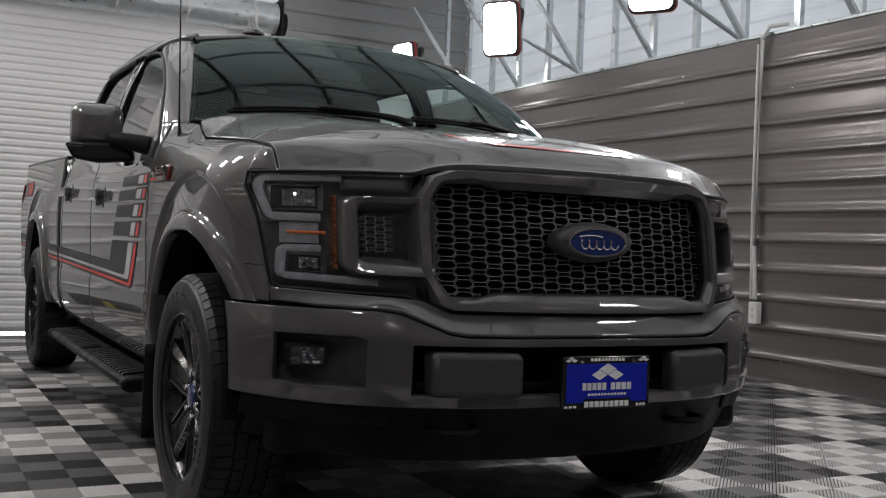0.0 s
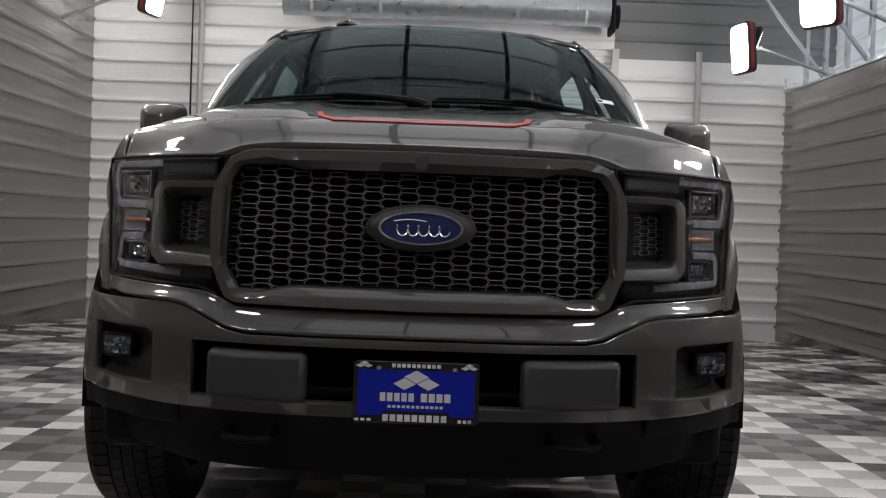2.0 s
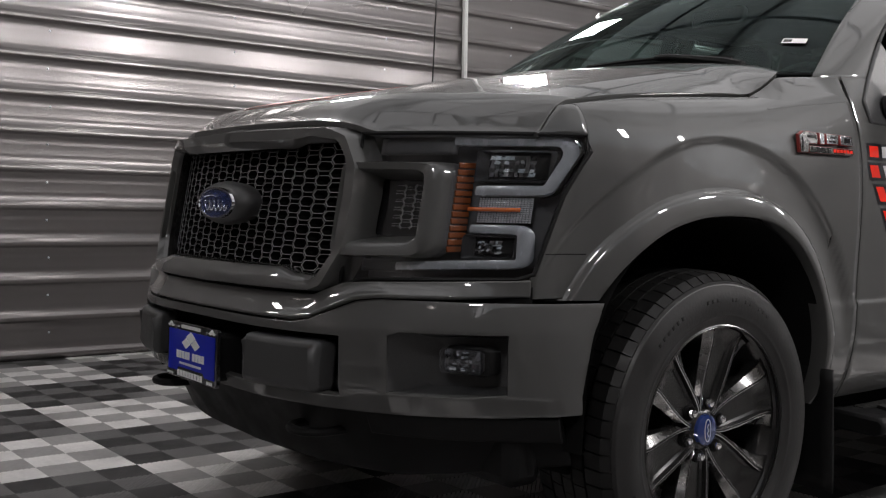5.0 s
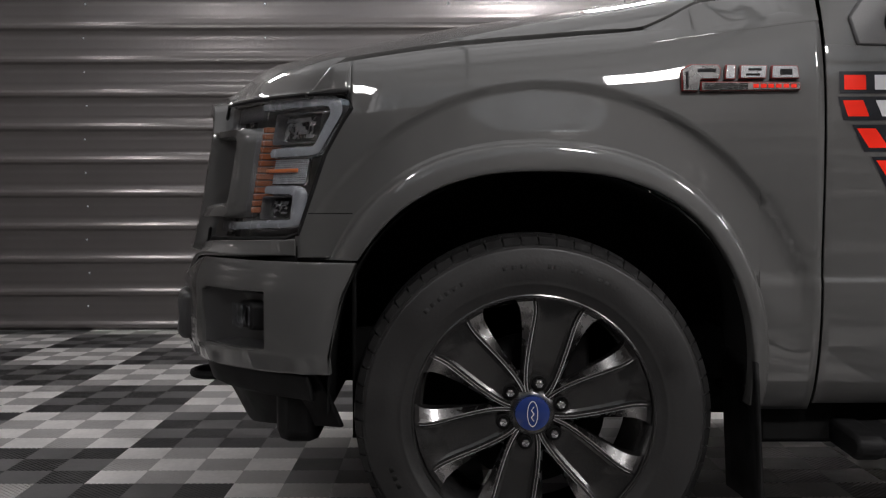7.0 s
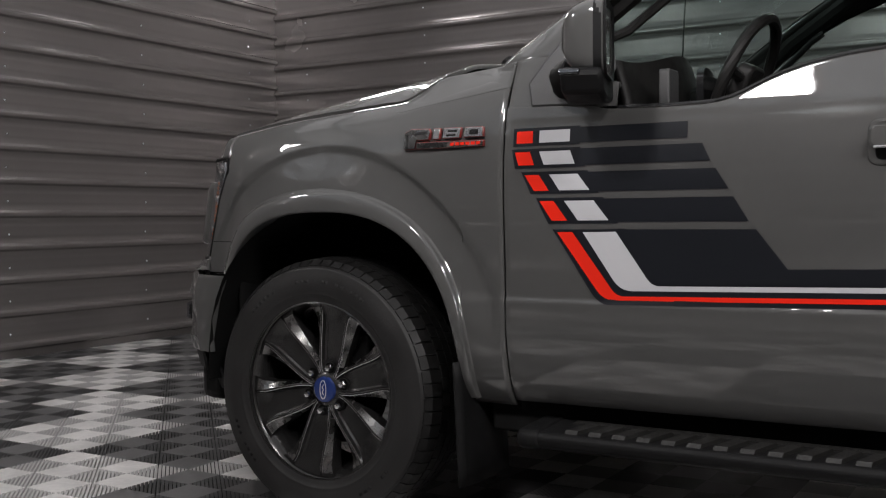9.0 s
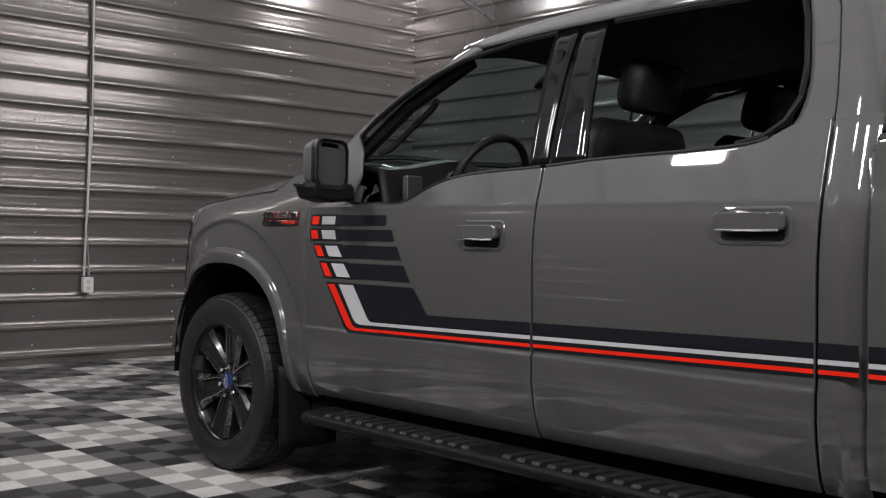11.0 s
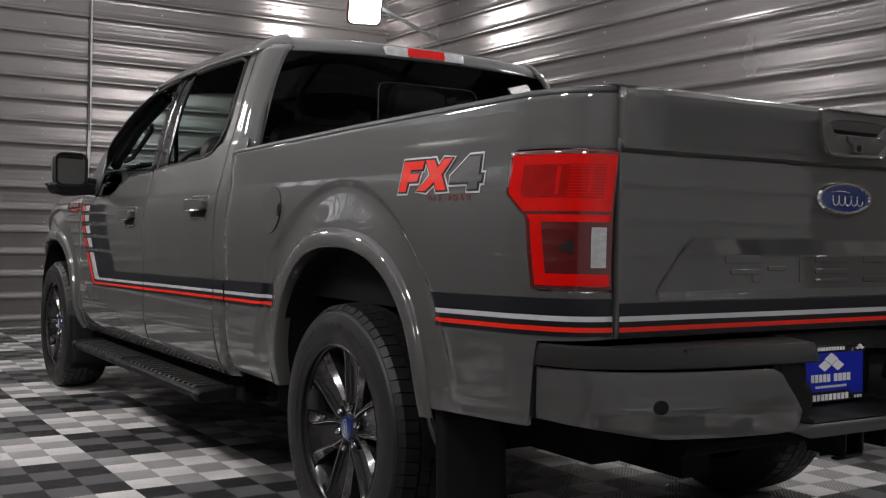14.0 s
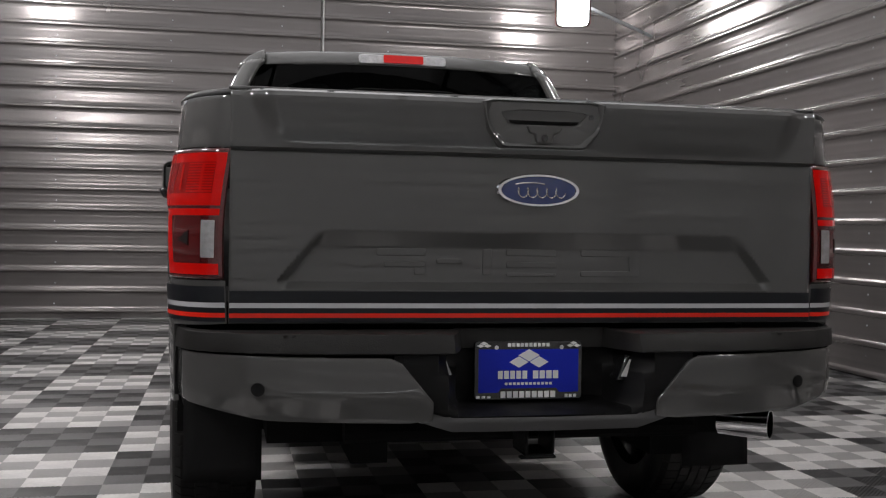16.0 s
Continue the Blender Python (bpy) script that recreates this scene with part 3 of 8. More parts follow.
conduit([(XP + 0.035, 2.93, TOP), (XP + 0.035, 2.95, 0.62)], 0.022, "white vertical conduit on the side wall")
outlet("outlet_box", (XP + 0.024, 2.97, 0.55), (1, 0), 0.1, 0.17)
conduit([(XD + 0.06, 2.35, 2.66), (XD - 0.04, 2.44, 2.64), (XD - 0.05, 2.5, 2.55), (XD - 0.045, 2.5, 1.0), (XD - 0.045, 2.47, 0.6)], 0.017, "white conduit running over the low wall")
conduit([(XD - 0.045, 2.54, 2.52), (XD - 0.045, 2.53, 1.2), (XD - 0.045, 2.51, 0.6)], 0.011, "white conduit running down the low wall")
outlet("outlet_box", (XD - 0.024, 2.46, 0.50), (-1, 0), 0.085, 0.16)
conduit([(-2.56, YR - 0.05, TOP), (-2.55, YR - 0.05, -0.13)], 0.03, "grey vertical conduit on the rear wall")
outlet("switch_box", (-2.55, YR - 0.03, 1.05), (0, -1), 0.1, 0.12, 0.06, "white switch box on a rear wall conduit")
outlet("switch_box", (-2.55, YR - 0.03, 0.43), (0, -1), 0.1, 0.12, 0.06, "white switch box on a rear wall conduit")
outlet("wall_phone", (-2.66, YR - 0.02, 0.70), (0, -1), 0.07, 0.24, 0.07, "white plastic wall phone beside the conduit")
conduit([(2.97, YR - 0.05, 3.0), (2.97, YR - 0.05, -0.15)], 0.035, "white vertical conduit on the rear wall")
outlet("switch_box", (2.86, YR - 0.03, 0.12), (0, -1), 0.1, 0.1, 0.06, "grey switch box beside the rear conduit")
outlet("outlet_box", (XD - 0.0, 8.05, 2.665), (-1, 0), 0.09, 0.12, 0.06)
for x, w, h in ((-2.15, 0.5, 0.22), (-1.75, 0.36, 0.25)):
    V, F = lathe([(-w / 2, 0.0), (-w / 2, h * 0.35), (-w * 0.35, h * 0.5), (w * 0.35, h * 0.5), (w / 2, h * 0.35), (w / 2, 0)], 16, "x", (x, YR - 0.35, h * 0.5 - 0.19))
    tagged(part("duffel_bag", V, F, BAG), "black duffel bag on the floor by the rear wall", "bag", "bags")
tagged(part("tool_case", *box(-2.02, -1.93, YR - 0.56, YR - 0.46, -0.19, -0.02), BAG_YELLOW, bevel=0.015), "small yellow case standing beside the black bags", "case")
V = []
rng = random.Random(2)
for k in range(10):
    t = k / 9
    for s in (-1, 1):
        V.append((-1.55 - 0.06 * t * 1.6, 4.55 + s * 0.022 * math.sin(math.pi * t) + 0.02 * t, 0.014 + 0.012 * math.sin(3 * t) + 0.004 * s))
tagged(part("dry_leaf", V, [(2 * k, 2 * k + 2, 2 * k + 3, 2 * k + 1) for k in range(9)], LEAF, solid=0.002), "small brown dry leaf on the floor tiles", "leaf")

# ---- the pickup ----
truck = thing("pickup_truck", "grey crew-cab pickup truck with black, silver and red side stripes", "pickup truck", at=(0, 2.1, 0))

WHEELBASE = 3.988
DOOR_F, DOOR_M, DOOR_B = 0.634, 1.872, 2.838
SIDE = [(0.38, 0.868), (0.44, 0.914), (0.50, 0.939), (0.58, 0.953), (0.68, 0.957), (0.80, 0.961),
        (0.95, 0.967), (1.05, 0.966), (1.13, 0.959), (1.20, 0.948), (1.26, 0.934), (1.33, 0.912)]
TAPER = [(-0.62, 0.135), (-0.53, 0.098), (-0.462, 0.081), (-0.404, 0.057), (-0.3, 0.018), (-0.15, 0.0)]


def step01(t):
    t = min(1.0, max(0.0, t))
    return t * t * (3 - 2 * t)


def bulge(dy, z, a=0.635, b=0.725):
    """The arch field: a soft inward step, then the panel swells out towards the lip."""
    r = math.hypot(dy / a, (z - 0.40) / b)
    return (0.020 * step01((0.980 - r) / 0.22) - 0.014 * min(1.0, max(0.0, (1.013 - r) / 0.024))) * step01((z - 0.50) / 0.2)


def side_x(y, z):
    x = smooth_lin(SIDE, z) + 0.006 * step01((0.706 - z) / 0.012) * step01((y - 0.46) / 0.06) * step01((z - 0.5) / 0.15)
    x += bulge(y - 0.02, z) * step01((y + 0.53) / 0.15) * step01((DOOR_F - 0.004 - y) / 0.05)
    if y < -0.15:
        x -= smooth_lin(TAPER, y)
    return x


def arch(y, cy, half, top, base=0.415, p=2.5):
    d = min(1.0, abs((y - cy) / half))
    return base + (top - base) * (1 - d ** p) ** (1 / p)


def arch_columns(cy, half, n=40):
    return [cy - half * math.cos(math.pi * k / n) for k in range(n + 1)]


def mesh_side(name, data, sx, mat, label="", parent=None, **kw):
    v, f = data
    if sx < 0:
        v, f = [(-p[0], p[1], p[2]) for p in v], [q[::-1] for q in f]
    return part(name, v, f, mat, parent or truck, label, **kw)


# fender shoulder: the side rolls over into the top
SHOULDER = [(-0.56, 1.15), (-0.50, 1.172), (-0.42, 1.190), (-0.2, 1.222), (0.1, 1.247), (0.25, 1.259), (0.35, 1.276), (0.64, 1.32)]
SEAM_X = [(-0.56, 0.842), (0.0, 0.846), (0.40, 0.852), (0.64, 0.862)]
ROLL0 = 1.04


def fender_surf(y, s):
    """s is the height up to ROLL0, then runs on round the shoulder."""
    zt = smooth_lin(SHOULDER, y)
    if s <= ROLL0:
        return (side_x(y, s), y, s)
    th = min(1.0, (s - ROLL0) / 0.26) * math.pi / 2
    x0 = side_x(y, ROLL0) - 0.012 * (s - ROLL0) / 0.26
    z = ROLL0 + (zt - ROLL0) * math.sin(th)
    x0 += (bulge(y - 0.02, z) - bulge(y - 0.02, ROLL0)) * step01((y + 0.53) / 0.15) * step01((DOOR_F - 0.004 - y) / 0.05)
    return (x0 - (x0 - lin(SEAM_X, y)) * (1 - math.cos(th)), y, z)


ARCH_F, ARCH_R = (0.02, 0.475, 0.945), (3.985, 0.50, 0.985)


def fender_lo(y):
    if y < ARCH_F[0] - ARCH_F[1]:
        return 0.745
    if y > ARCH_F[0] + ARCH_F[1]:
        return 0.40
    a = arch(y, *ARCH_F)
    return max(a, 0.745) if y < -0.36 else a


LAMP_EDGE = [(-0.530, 0.80), (-0.485, 0.93), (-0.463, 0.985), (-0.406, 1.08), (-0.405, 1.118)]


def fender_hi(y):
    return max(0.775, lin(LAMP_EDGE, min(y, -0.406)) - 0.008)


BELT = [(0.60, 1.215), (0.86, 1.205), (0.93, 1.192), (1.17, 1.189), (1.24, 1.200), (1.33, 1.240), (1.42, 1.268), (1.56, 1.287), (1.87, 1.300), (2.10, 1.315), (2.55, 1.330), (2.65, 1.345), (2.72, 1.38), (2.84, 1.40)]


def belt(y):
    return smooth_lin(BELT, y)


def rocker(y):
    return lin([(0.6, 0.415), (2.9, 0.43), (3.5, 0.46)], y)


def bed_x(q, z):
    """Bedside, running round the rear corner. q: length along the side."""
    x = smooth_lin(SIDE, min(z, 1.2)) + 0.004
    if z > 1.2:
        x -= 0.10 * (z - 1.2)
    x += bulge(q - 3.962, z, 0.695, 0.780)
    return x


CORNER = (4.86, 0.26, 0.153)


def bed_surf(q, z):
    x = bed_x(min(q, CORNER[0]), z)
    if q <= CORNER[0]:
        return (x, q, z)
    th = min(1.0, (q - CORNER[0]) / 0.34) * math.pi / 2
    return (x - CORNER[2] * (1 - math.cos(th)), CORNER[0] + CORNER[1] * math.sin(th) * 0.9, z)


def bed_top(q):
    return lin([(2.97, 1.325), (4.0, 1.350), (5.2, 1.368)], q)


def bed_lo(y):
    a = ARCH_R
    if abs(y - a[0]) < a[1]:
        return arch(y, *a)
    return 0.47 if y < a[0] else lin([(4.4, 0.54), (4.945, 0.57), (4.965, 0.778), (5.2, 0.788)], y)


def flare(cy, half, top, y_cut, width=0.052, proud=0.022):
    """The raised lip round a wheel arch: an outer roll and an inner return."""
    pts = []
    n = 56
    for k in range(n + 1):
        t = math.pi * k / n
        y = -math.cos(t)
        pts.append((y, math.sin(t)))
    V, F = [], []
    prof = [(width + 0.014, -0.03), (width + 0.006, 0.10), (width + 0.002, 0.30), (width - 0.001, 0.52), (width - 0.006, 0.66), (width - 0.012, 0.71), (width * 0.5, 0.80), (0.004, 0.88), (-0.002, 0.87), (-0.006, 0.78), (-0.008, 0.6), (-0.008, -1.6)]
    m = len(prof)
    for c, s in pts:
        slim = 1 - (0.55 if c > 0 else -0.2) * c if cy < 1 else 0.85 - 0.35 * c
        for w, o in prof:
            w = w * slim if w > 0 else w
            h, tp = half + w, top + w
            p = 2.5
            sc = (abs(c) ** p + abs(s) ** p) ** (-1 / p)
            y = cy + h * c * sc
            z = 0.415 + (tp - 0.415) * s * sc
            if cy < 1 and c < 0:
                z = max(z, 0.742 if y < y_cut else z)
            if cy > 1 and c > 0.9:
                z = max(z, 0.52)
            zz = max(z, 0.40 if cy < 1 else 0.472)
            x = (side_x(y, zz) if cy < 1 else bed_x(y, zz)) + proud * o
            V.append((x, y, zz))
    for i in range(len(pts) - 1):
        for k in range(m - 1):
            F.append((i * m + k, (i + 1) * m + k, (i + 1) * m + k + 1, i * m + k + 1))
    return V, F


# windscreen, roof and pillars
def glass_x(z):
    """Half width of the cab's side at height z."""
    return smooth_lin([(1.18, 0.938), (1.30, 0.908), (1.45, 0.868), (1.60, 0.822), (1.74, 0.765), (1.80, 0.725), (1.84, 0.67)], z)


def screen_surf(u, v):
    """u: -1..1 across, v: 0 at the cowl, 1 at the roof."""
    x = u * (0.835 + (0.665 - 0.835) * v)
    yb = 0.435 + 0.14 * abs(u) ** 2.2
    yt = 1.16 + 0.07 * abs(u) ** 2.2
    zb = 1.385 - 0.032 * abs(u) ** 2
    zt = 1.835 - 0.06 * abs(u) ** 2.4
    bow = math.sin(math.pi * v) * 0.022
    return (x, yb + (yt - yb) * v - bow * 0.6, zb + (zt - zb) * v + bow)


def roof_z(x, y):
    e = abs(x) / 0.70
    mid = smooth_lin([(1.10, 1.815), (1.25, 1.853), (1.6, 1.883), (2.0, 1.893), (2.5, 1.886), (2.80, 1.874), (2.92, 1.858)], y)
    mid -= 0.062 * (1 - math.sqrt(max(0.0, 1 - min(1.0, max(0.0, (y - 2.82) / 0.085)) ** 2)))
    return mid - lin([(1.2, 0.07), (2.0, 0.045), (2.9, 0.026)], y) * e ** 2.6


def belt_x(y, z):
    """Door skin, easing over into the slope of the side glass."""
    w = step01((z - 1.13) / 0.11)
    s = side_x(y, min(z, 1.26))
    return s * (1 - w) + min(s, glass_x(z) + 0.012) * w


def roof_back(p):
    """Bows the rear edge of the roof forward towards its corners."""
    return (p[0], p[1] - 0.03 * (abs(p[0]) / 0.69) ** 2.5 * max(0.0, (p[1] - 2.6) / 0.305), p[2])


def build_side(sx):
    kw = dict(solid=0.012, bevel=0.004)
    # front fender
    arch_cols = [v for v in arch_columns(ARCH_F[0], ARCH_F[1], 84) if v > -0.38]
    ahead = [-0.535, -0.52, -0.505, -0.485, -0.463, -0.445, -0.43, -0.417]
    main = [-0.405, -0.397, -0.389] + arch_cols + [0.505, 0.52, 0.535, 0.55, 0.565, 0.58, 0.595, 0.61, DOOR_F - 0.006]
    low, full = 49, 84
    V, F = [], []
    for y in ahead:
        V += [fender_surf(y, fender_lo(y) + (fender_hi(y) - fender_lo(y)) * k / low) for k in range(low + 1)]
    for y in main:
        V += [fender_surf(y, fender_lo(y) + (ROLL0 + 0.26 - fender_lo(y)) * k / full) for k in range(full + 1)]
    for i in range(len(ahead)):
        F += [(i * (low + 1) + k, (i + 1) * (low + 1) + k, (i + 1) * (low + 1) + k + 1, i * (low + 1) + k + 1) for k in range(low)]
    o = len(ahead) * (low + 1)
    for i in range(len(main) - 1):
        F += [(o + i * (full + 1) + k, o + (i + 1) * (full + 1) + k, o + (i + 1) * (full + 1) + k + 1, o + i * (full + 1) + k + 1) for k in range(full)]
    mesh_side("fender", (V, F), sx, PAINT, solid=0.012)
    mesh_side("fender_joint", loop_tube([(side_x(y, 0.846) - 0.0007, y, 0.846) for y in np.linspace(-0.502, -0.40, 14)], 0.0016, 5), sx, LINER)
    mesh_side("wheel_flare", flare(*ARCH_F, -0.37), sx, PAINT, sharp=50)
    # doors
    for name, a, b in (("front_door", DOOR_F, DOOR_M - 0.004), ("rear_door", DOOR_M + 0.004, DOOR_B - 0.004)):
        d = mesh_side(name, sheet(columns(a, b, 70), rocker, lambda y: belt(y), lambda y, z: (belt_x(y, z), y, z), 150), sx, PAINT, **kw)
        h0, h1 = ((1.548, 1.742), (2.545, 2.762))[name == "rear_door"]
        hz = 1.083 if name == "front_door" else 1.12
        cx = side_x(h0, hz)
        # handle with its dished cup
        to = lambda p, q, e: (sx * (cx + 0.004 - e), p, q)
        mesh_side("handle_cup", ring_strip(rounded(h0 - 0.004, h1 + 0.004, hz - 0.058, hz + 0.048, 0.024), rounded(h0 + 0.010, h1 - 0.010, hz - 0.046, hz + 0.036, 0.020), lambda p, q, o: (side_x(p, q) + o, p, q)), sx, PAINT, "grey painted cup behind the handle", parent=d)
        # black plate stands in for the shade low in the painted cup
        mesh_side("cup_shadow_gap", plate(rounded(h0 + 0.014, h1 - 0.014, hz - 0.044, hz - 0.006, 0.014), lambda p, q, e: (side_x(p, q) + 0.003 - e, p, q), 0.004), sx, BLACK_PLASTIC, parent=d)
        mesh_side("door_handle", join(plate(rounded(h0 + 0.004, h1 - 0.004, hz - 0.016, hz + 0.03, 0.014), lambda p, q, e: (cx + 0.048 - 0.012 * ((p - (h0 + h1) / 2) / 0.1) ** 2 - e, p, q), 0.022),
                                      box(cx, cx + 0.03, h0 + 0.01, h0 + 0.035, hz - 0.012, hz + 0.026), box(cx, cx + 0.03, h1 - 0.04, h1 - 0.012, hz - 0.012, hz + 0.026)), sx, PAINT, "grey painted door handle", parent=d, bevel=0.006)
        mesh_side("handle_trim", loop_tube([(cx + 0.046 - 0.012 * ((p - (h0 + h1) / 2) / 0.1) ** 2, p, hz - 0.017) for p in np.linspace(h0 + 0.016, h1 - 0.016, 12)], 0.0035, 6), sx, CHROME, "thin chrome strip under the handle", parent=d)
        if name == "front_door":
            mesh_side("key_lock", lathe([(cx + 0.034, 0.0), (cx + 0.038, 0.008), (cx + 0.03, 0.012)], 14, "x", (0, h1 - 0.03, hz + 0.006)), sx, CHROME, parent=d)
    # cab corner behind the rear door, up to the roof
    mesh_side("cab_corner", sheet(columns(DOOR_B + 0.004, 2.958, 8), lambda y: 0.43, lambda y: 1.40, lambda y, z: (belt_x(y, z) - 0.03 * step01((y - 2.90) / 0.06), y, z), 30), sx, PAINT, **kw)
    # bedside in three fields round the tail lamp
    cols = sorted(set([2.972, 3.05, 3.1, 3.15, 3.2, 3.22, 3.24, 3.26, 3.28, 3.3, 3.32, 3.34, 3.36, 3.38, 3.4, 3.42, 3.44, 3.46, 3.475] + arch_columns(ARCH_R[0], ARCH_R[1], 84) + [4.50, 4.52, 4.54, 4.56, 4.58, 4.6, 4.62, 4.64, 4.66, 4.68, 4.70, 4.72, 4.74, 4.76, 4.8]))
    front = [(0.895, 4.957), (1.07, 4.937), (1.13, 4.868), (1.236, 4.868)]
    cols = [v for v in cols if v < 4.84] + list(np.linspace(4.845, 4.97, 14)) + list(np.linspace(4.98, 5.2, 14))
    V, F = [], []
    nseg = (36, 64, 12)
    for q in cols:
        l, t = bed_lo(q), bed_top(q)
        k1, k2 = max(0.897, l + 0.02), 1.236
        zz = list(np.linspace(l, k1, nseg[0] + 1)) + list(np.linspace(k1, k2, nseg[1] + 1))[1:] + list(np.linspace(k2, t, nseg[2] + 1))[1:]
        V += [bed_surf(q, z) for z in zz]
    nr = sum(nseg) + 1
    for i in range(len(cols) - 1):
        for k in range(nr - 1):
            qm, zm = (cols[i] + cols[i + 1]) / 2, (V[i * nr + k][2] + V[i * nr + k + 1][2]) / 2
            if nseg[0] <= k < nseg[0] + nseg[1] and qm > 4.85 and qm > lin(front, zm) + 0.012:
                continue
            F.append((i * nr + k, (i + 1) * nr + k, (i + 1) * nr + k + 1, i * nr + k + 1))
    a = (V, F)
    mesh_side("bedside", a, sx, PAINT, **kw)
    mesh_side("wheel_flare", flare(*ARCH_R, -9), sx, PAINT, sharp=50)
    mesh_side("bed_rail_cap", sheet(columns(2.975, 5.19, 30), lambda q: 0, lambda q: 1, lambda q, t: tuple(Vector(bed_surf(q, bed_top(q))) + Vector((0.004 - 0.07 * t, 0, 0.004 + 0.016 * min(1, t * 5) - 0.003 * t))), 6), sx, PAD_PLASTIC, "dark grey plastic bed rail cap", solid=0.01)
    # tail lamp
    front = [(0.895, 4.957), (1.07, 4.937), (1.13, 4.868), (1.236, 4.868)]
    zr = np.linspace(0.90, 1.233, 24)
    V, F = [], []
    for z in zr:
        q0 = lin(front, z)
        for k in range(15):
            q = q0 + (5.195 - q0) * k / 14
            p = bed_surf(q, z)
            r = Vector((math.cos((q - 4.85) / 0.34 * 1.5), math.sin((q - 4.85) / 0.34 * 1.5), 0))
            V.append(tuple(Vector(p) + r * 0.008))
    F = [(i * 15 + k, i * 15 + k + 1, (i + 1) * 15 + k + 1, (i + 1) * 15 + k) for i in range(23) for k in range(14)]
    tail = mesh_side("tail_lamp", (V, F), sx, RED_DARK, "red wraparound tail lamp", solid=0.02, bevel=0.006)

    def on_lamp(q, z, o):
        p = Vector(bed_surf(q, z))
        r = Vector((math.cos((q - 4.85) / 0.34 * 1.5), math.sin((q - 4.85) / 0.34 * 1.5), 0))
        return tuple(p + r * o)
    def lens(name, z0, z1, q0, q1, mt, o, n=10):
        zz = list(np.linspace(z0, z1, n))
        mesh_side(name, sheet(zz, q0, q1, lambda z, q: on_lamp(q, z, o), 10), sx, mt, parent=tail)
    edge = lambda z: lin(front, z) + 0.016
    inner = lambda z: lin(front, z) + (0.052 if z > 1.08 else 0.046)
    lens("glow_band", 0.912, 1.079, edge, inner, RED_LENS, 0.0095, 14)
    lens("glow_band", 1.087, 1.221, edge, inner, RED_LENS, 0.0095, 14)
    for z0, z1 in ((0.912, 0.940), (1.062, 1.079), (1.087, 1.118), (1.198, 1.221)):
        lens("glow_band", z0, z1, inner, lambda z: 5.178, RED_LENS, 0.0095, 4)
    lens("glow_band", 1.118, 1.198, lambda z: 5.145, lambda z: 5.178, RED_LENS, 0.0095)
    lens("middle_lens", 1.118, 1.198, inner, lambda z: 5.145, RED_MID, 0.0095)
    lens("dark_lens", 0.940, 1.062, inner, lambda z: 5.116, RED_DARK, 0.0095)
    lens("reverse_lens", 0.955, 1.050, lambda z: 5.118, lambda z: 5.165, CLEAR_LENS, 0.011)
    mesh_side("lens_emblem", plate([(5.025, 1.0), (5.07, 0.985), (5.07, 1.025)], lambda q, z, d: on_lamp(q, z, 0.012 - d), 0.002), sx, RIM, parent=tail)
    for k in range(9):
        mesh_side("lens_rib", sheet(columns(5.118, 5.165, 3), lambda q: 0.958 + k * 0.0102, lambda q: 0.9655 + k * 0.0102, lambda q, z: on_lamp(q, z, 0.0125), 1), sx, CLEAR_LENS, parent=tail)
    for k in range(2):
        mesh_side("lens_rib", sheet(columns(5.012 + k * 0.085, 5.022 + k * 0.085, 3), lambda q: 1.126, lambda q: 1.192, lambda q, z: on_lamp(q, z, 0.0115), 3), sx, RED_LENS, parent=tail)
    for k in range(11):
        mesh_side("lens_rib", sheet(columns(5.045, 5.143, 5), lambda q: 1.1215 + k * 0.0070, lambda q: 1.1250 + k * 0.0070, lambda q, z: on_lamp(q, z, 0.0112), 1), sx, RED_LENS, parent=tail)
    # fuel door outline and pull, on the driver side only
    if sx > 0:
        cap = mesh_side("fuel_door", plate(ellipse(3.43, 1.10, 0.085, 0.083, 40), lambda q, z, d: (bed_x(q, z) + 0.0045 - d, q, z), 0.003), sx, PAINT, "round grey fuel door")
        mesh_side("seam_ring", frame_ring(ellipse(3.43, 1.10, 0.0868, 0.0848), ellipse(3.43, 1.10, 0.085, 0.083), lambda q, z, d: (bed_x(q, z) + 0.0015 - d, q, z), 0, 0, 0.002), sx, BLACK_PLASTIC, parent=cap)
        mesh_side("finger_pull", plate(ellipse(3.508, 1.10, 0.012, 0.024, 20), lambda q, z, d: (bed_x(q, z) + 0.007 - d, q, z), 0.004), sx, BLACK_GLOSS, parent=cap)

    # pillars and window frames of the cab
    AP = lambda z: smooth_lin([(1.19, 0.72), (1.35, 0.775), (1.46, 0.85), (1.53, 0.93), (1.615, 1.07), (1.67, 1.19), (1.72, 1.34)], z)
    AF = lambda z: smooth_lin([(1.19, 0.62), (1.30, 0.665), (1.37, 0.62), (1.45, 0.70), (1.60, 0.93), (1.775, 1.232)], z)
    zs = np.linspace(1.20, 1.775, 26)

    def strip(za, front_f, back_f, nb=8, off=0.0, wrap=0.0):
        V, F = [], []
        for z in za:
            f0, b0 = front_f(z), back_f(z)
            for k in range(nb + 1):
                y = f0 + (b0 - f0) * k / nb
                V.append((glass_x(z) + off - wrap * (1 - k / nb) ** 2, y, z))
        n = nb + 1
        for i in range(len(za) - 1):
            for k in range(nb):
                F.append((i * n + k, i * n + k + 1, (i + 1) * n + k + 1, (i + 1) * n + k))
        return V, F
    # A pillar runs from the glass corner to the door window
    V, F = [], []

    def a_line(z, t):
        v = (z - 1.353) / (1.775 - 1.353)
        g = Vector(screen_surf(1.0, min(1, max(-0.08, v))))
        b = Vector((glass_x(z) + 0.004, AP(min(z, 1.72)) + max(0, (z - 1.72) * 2.2), z))
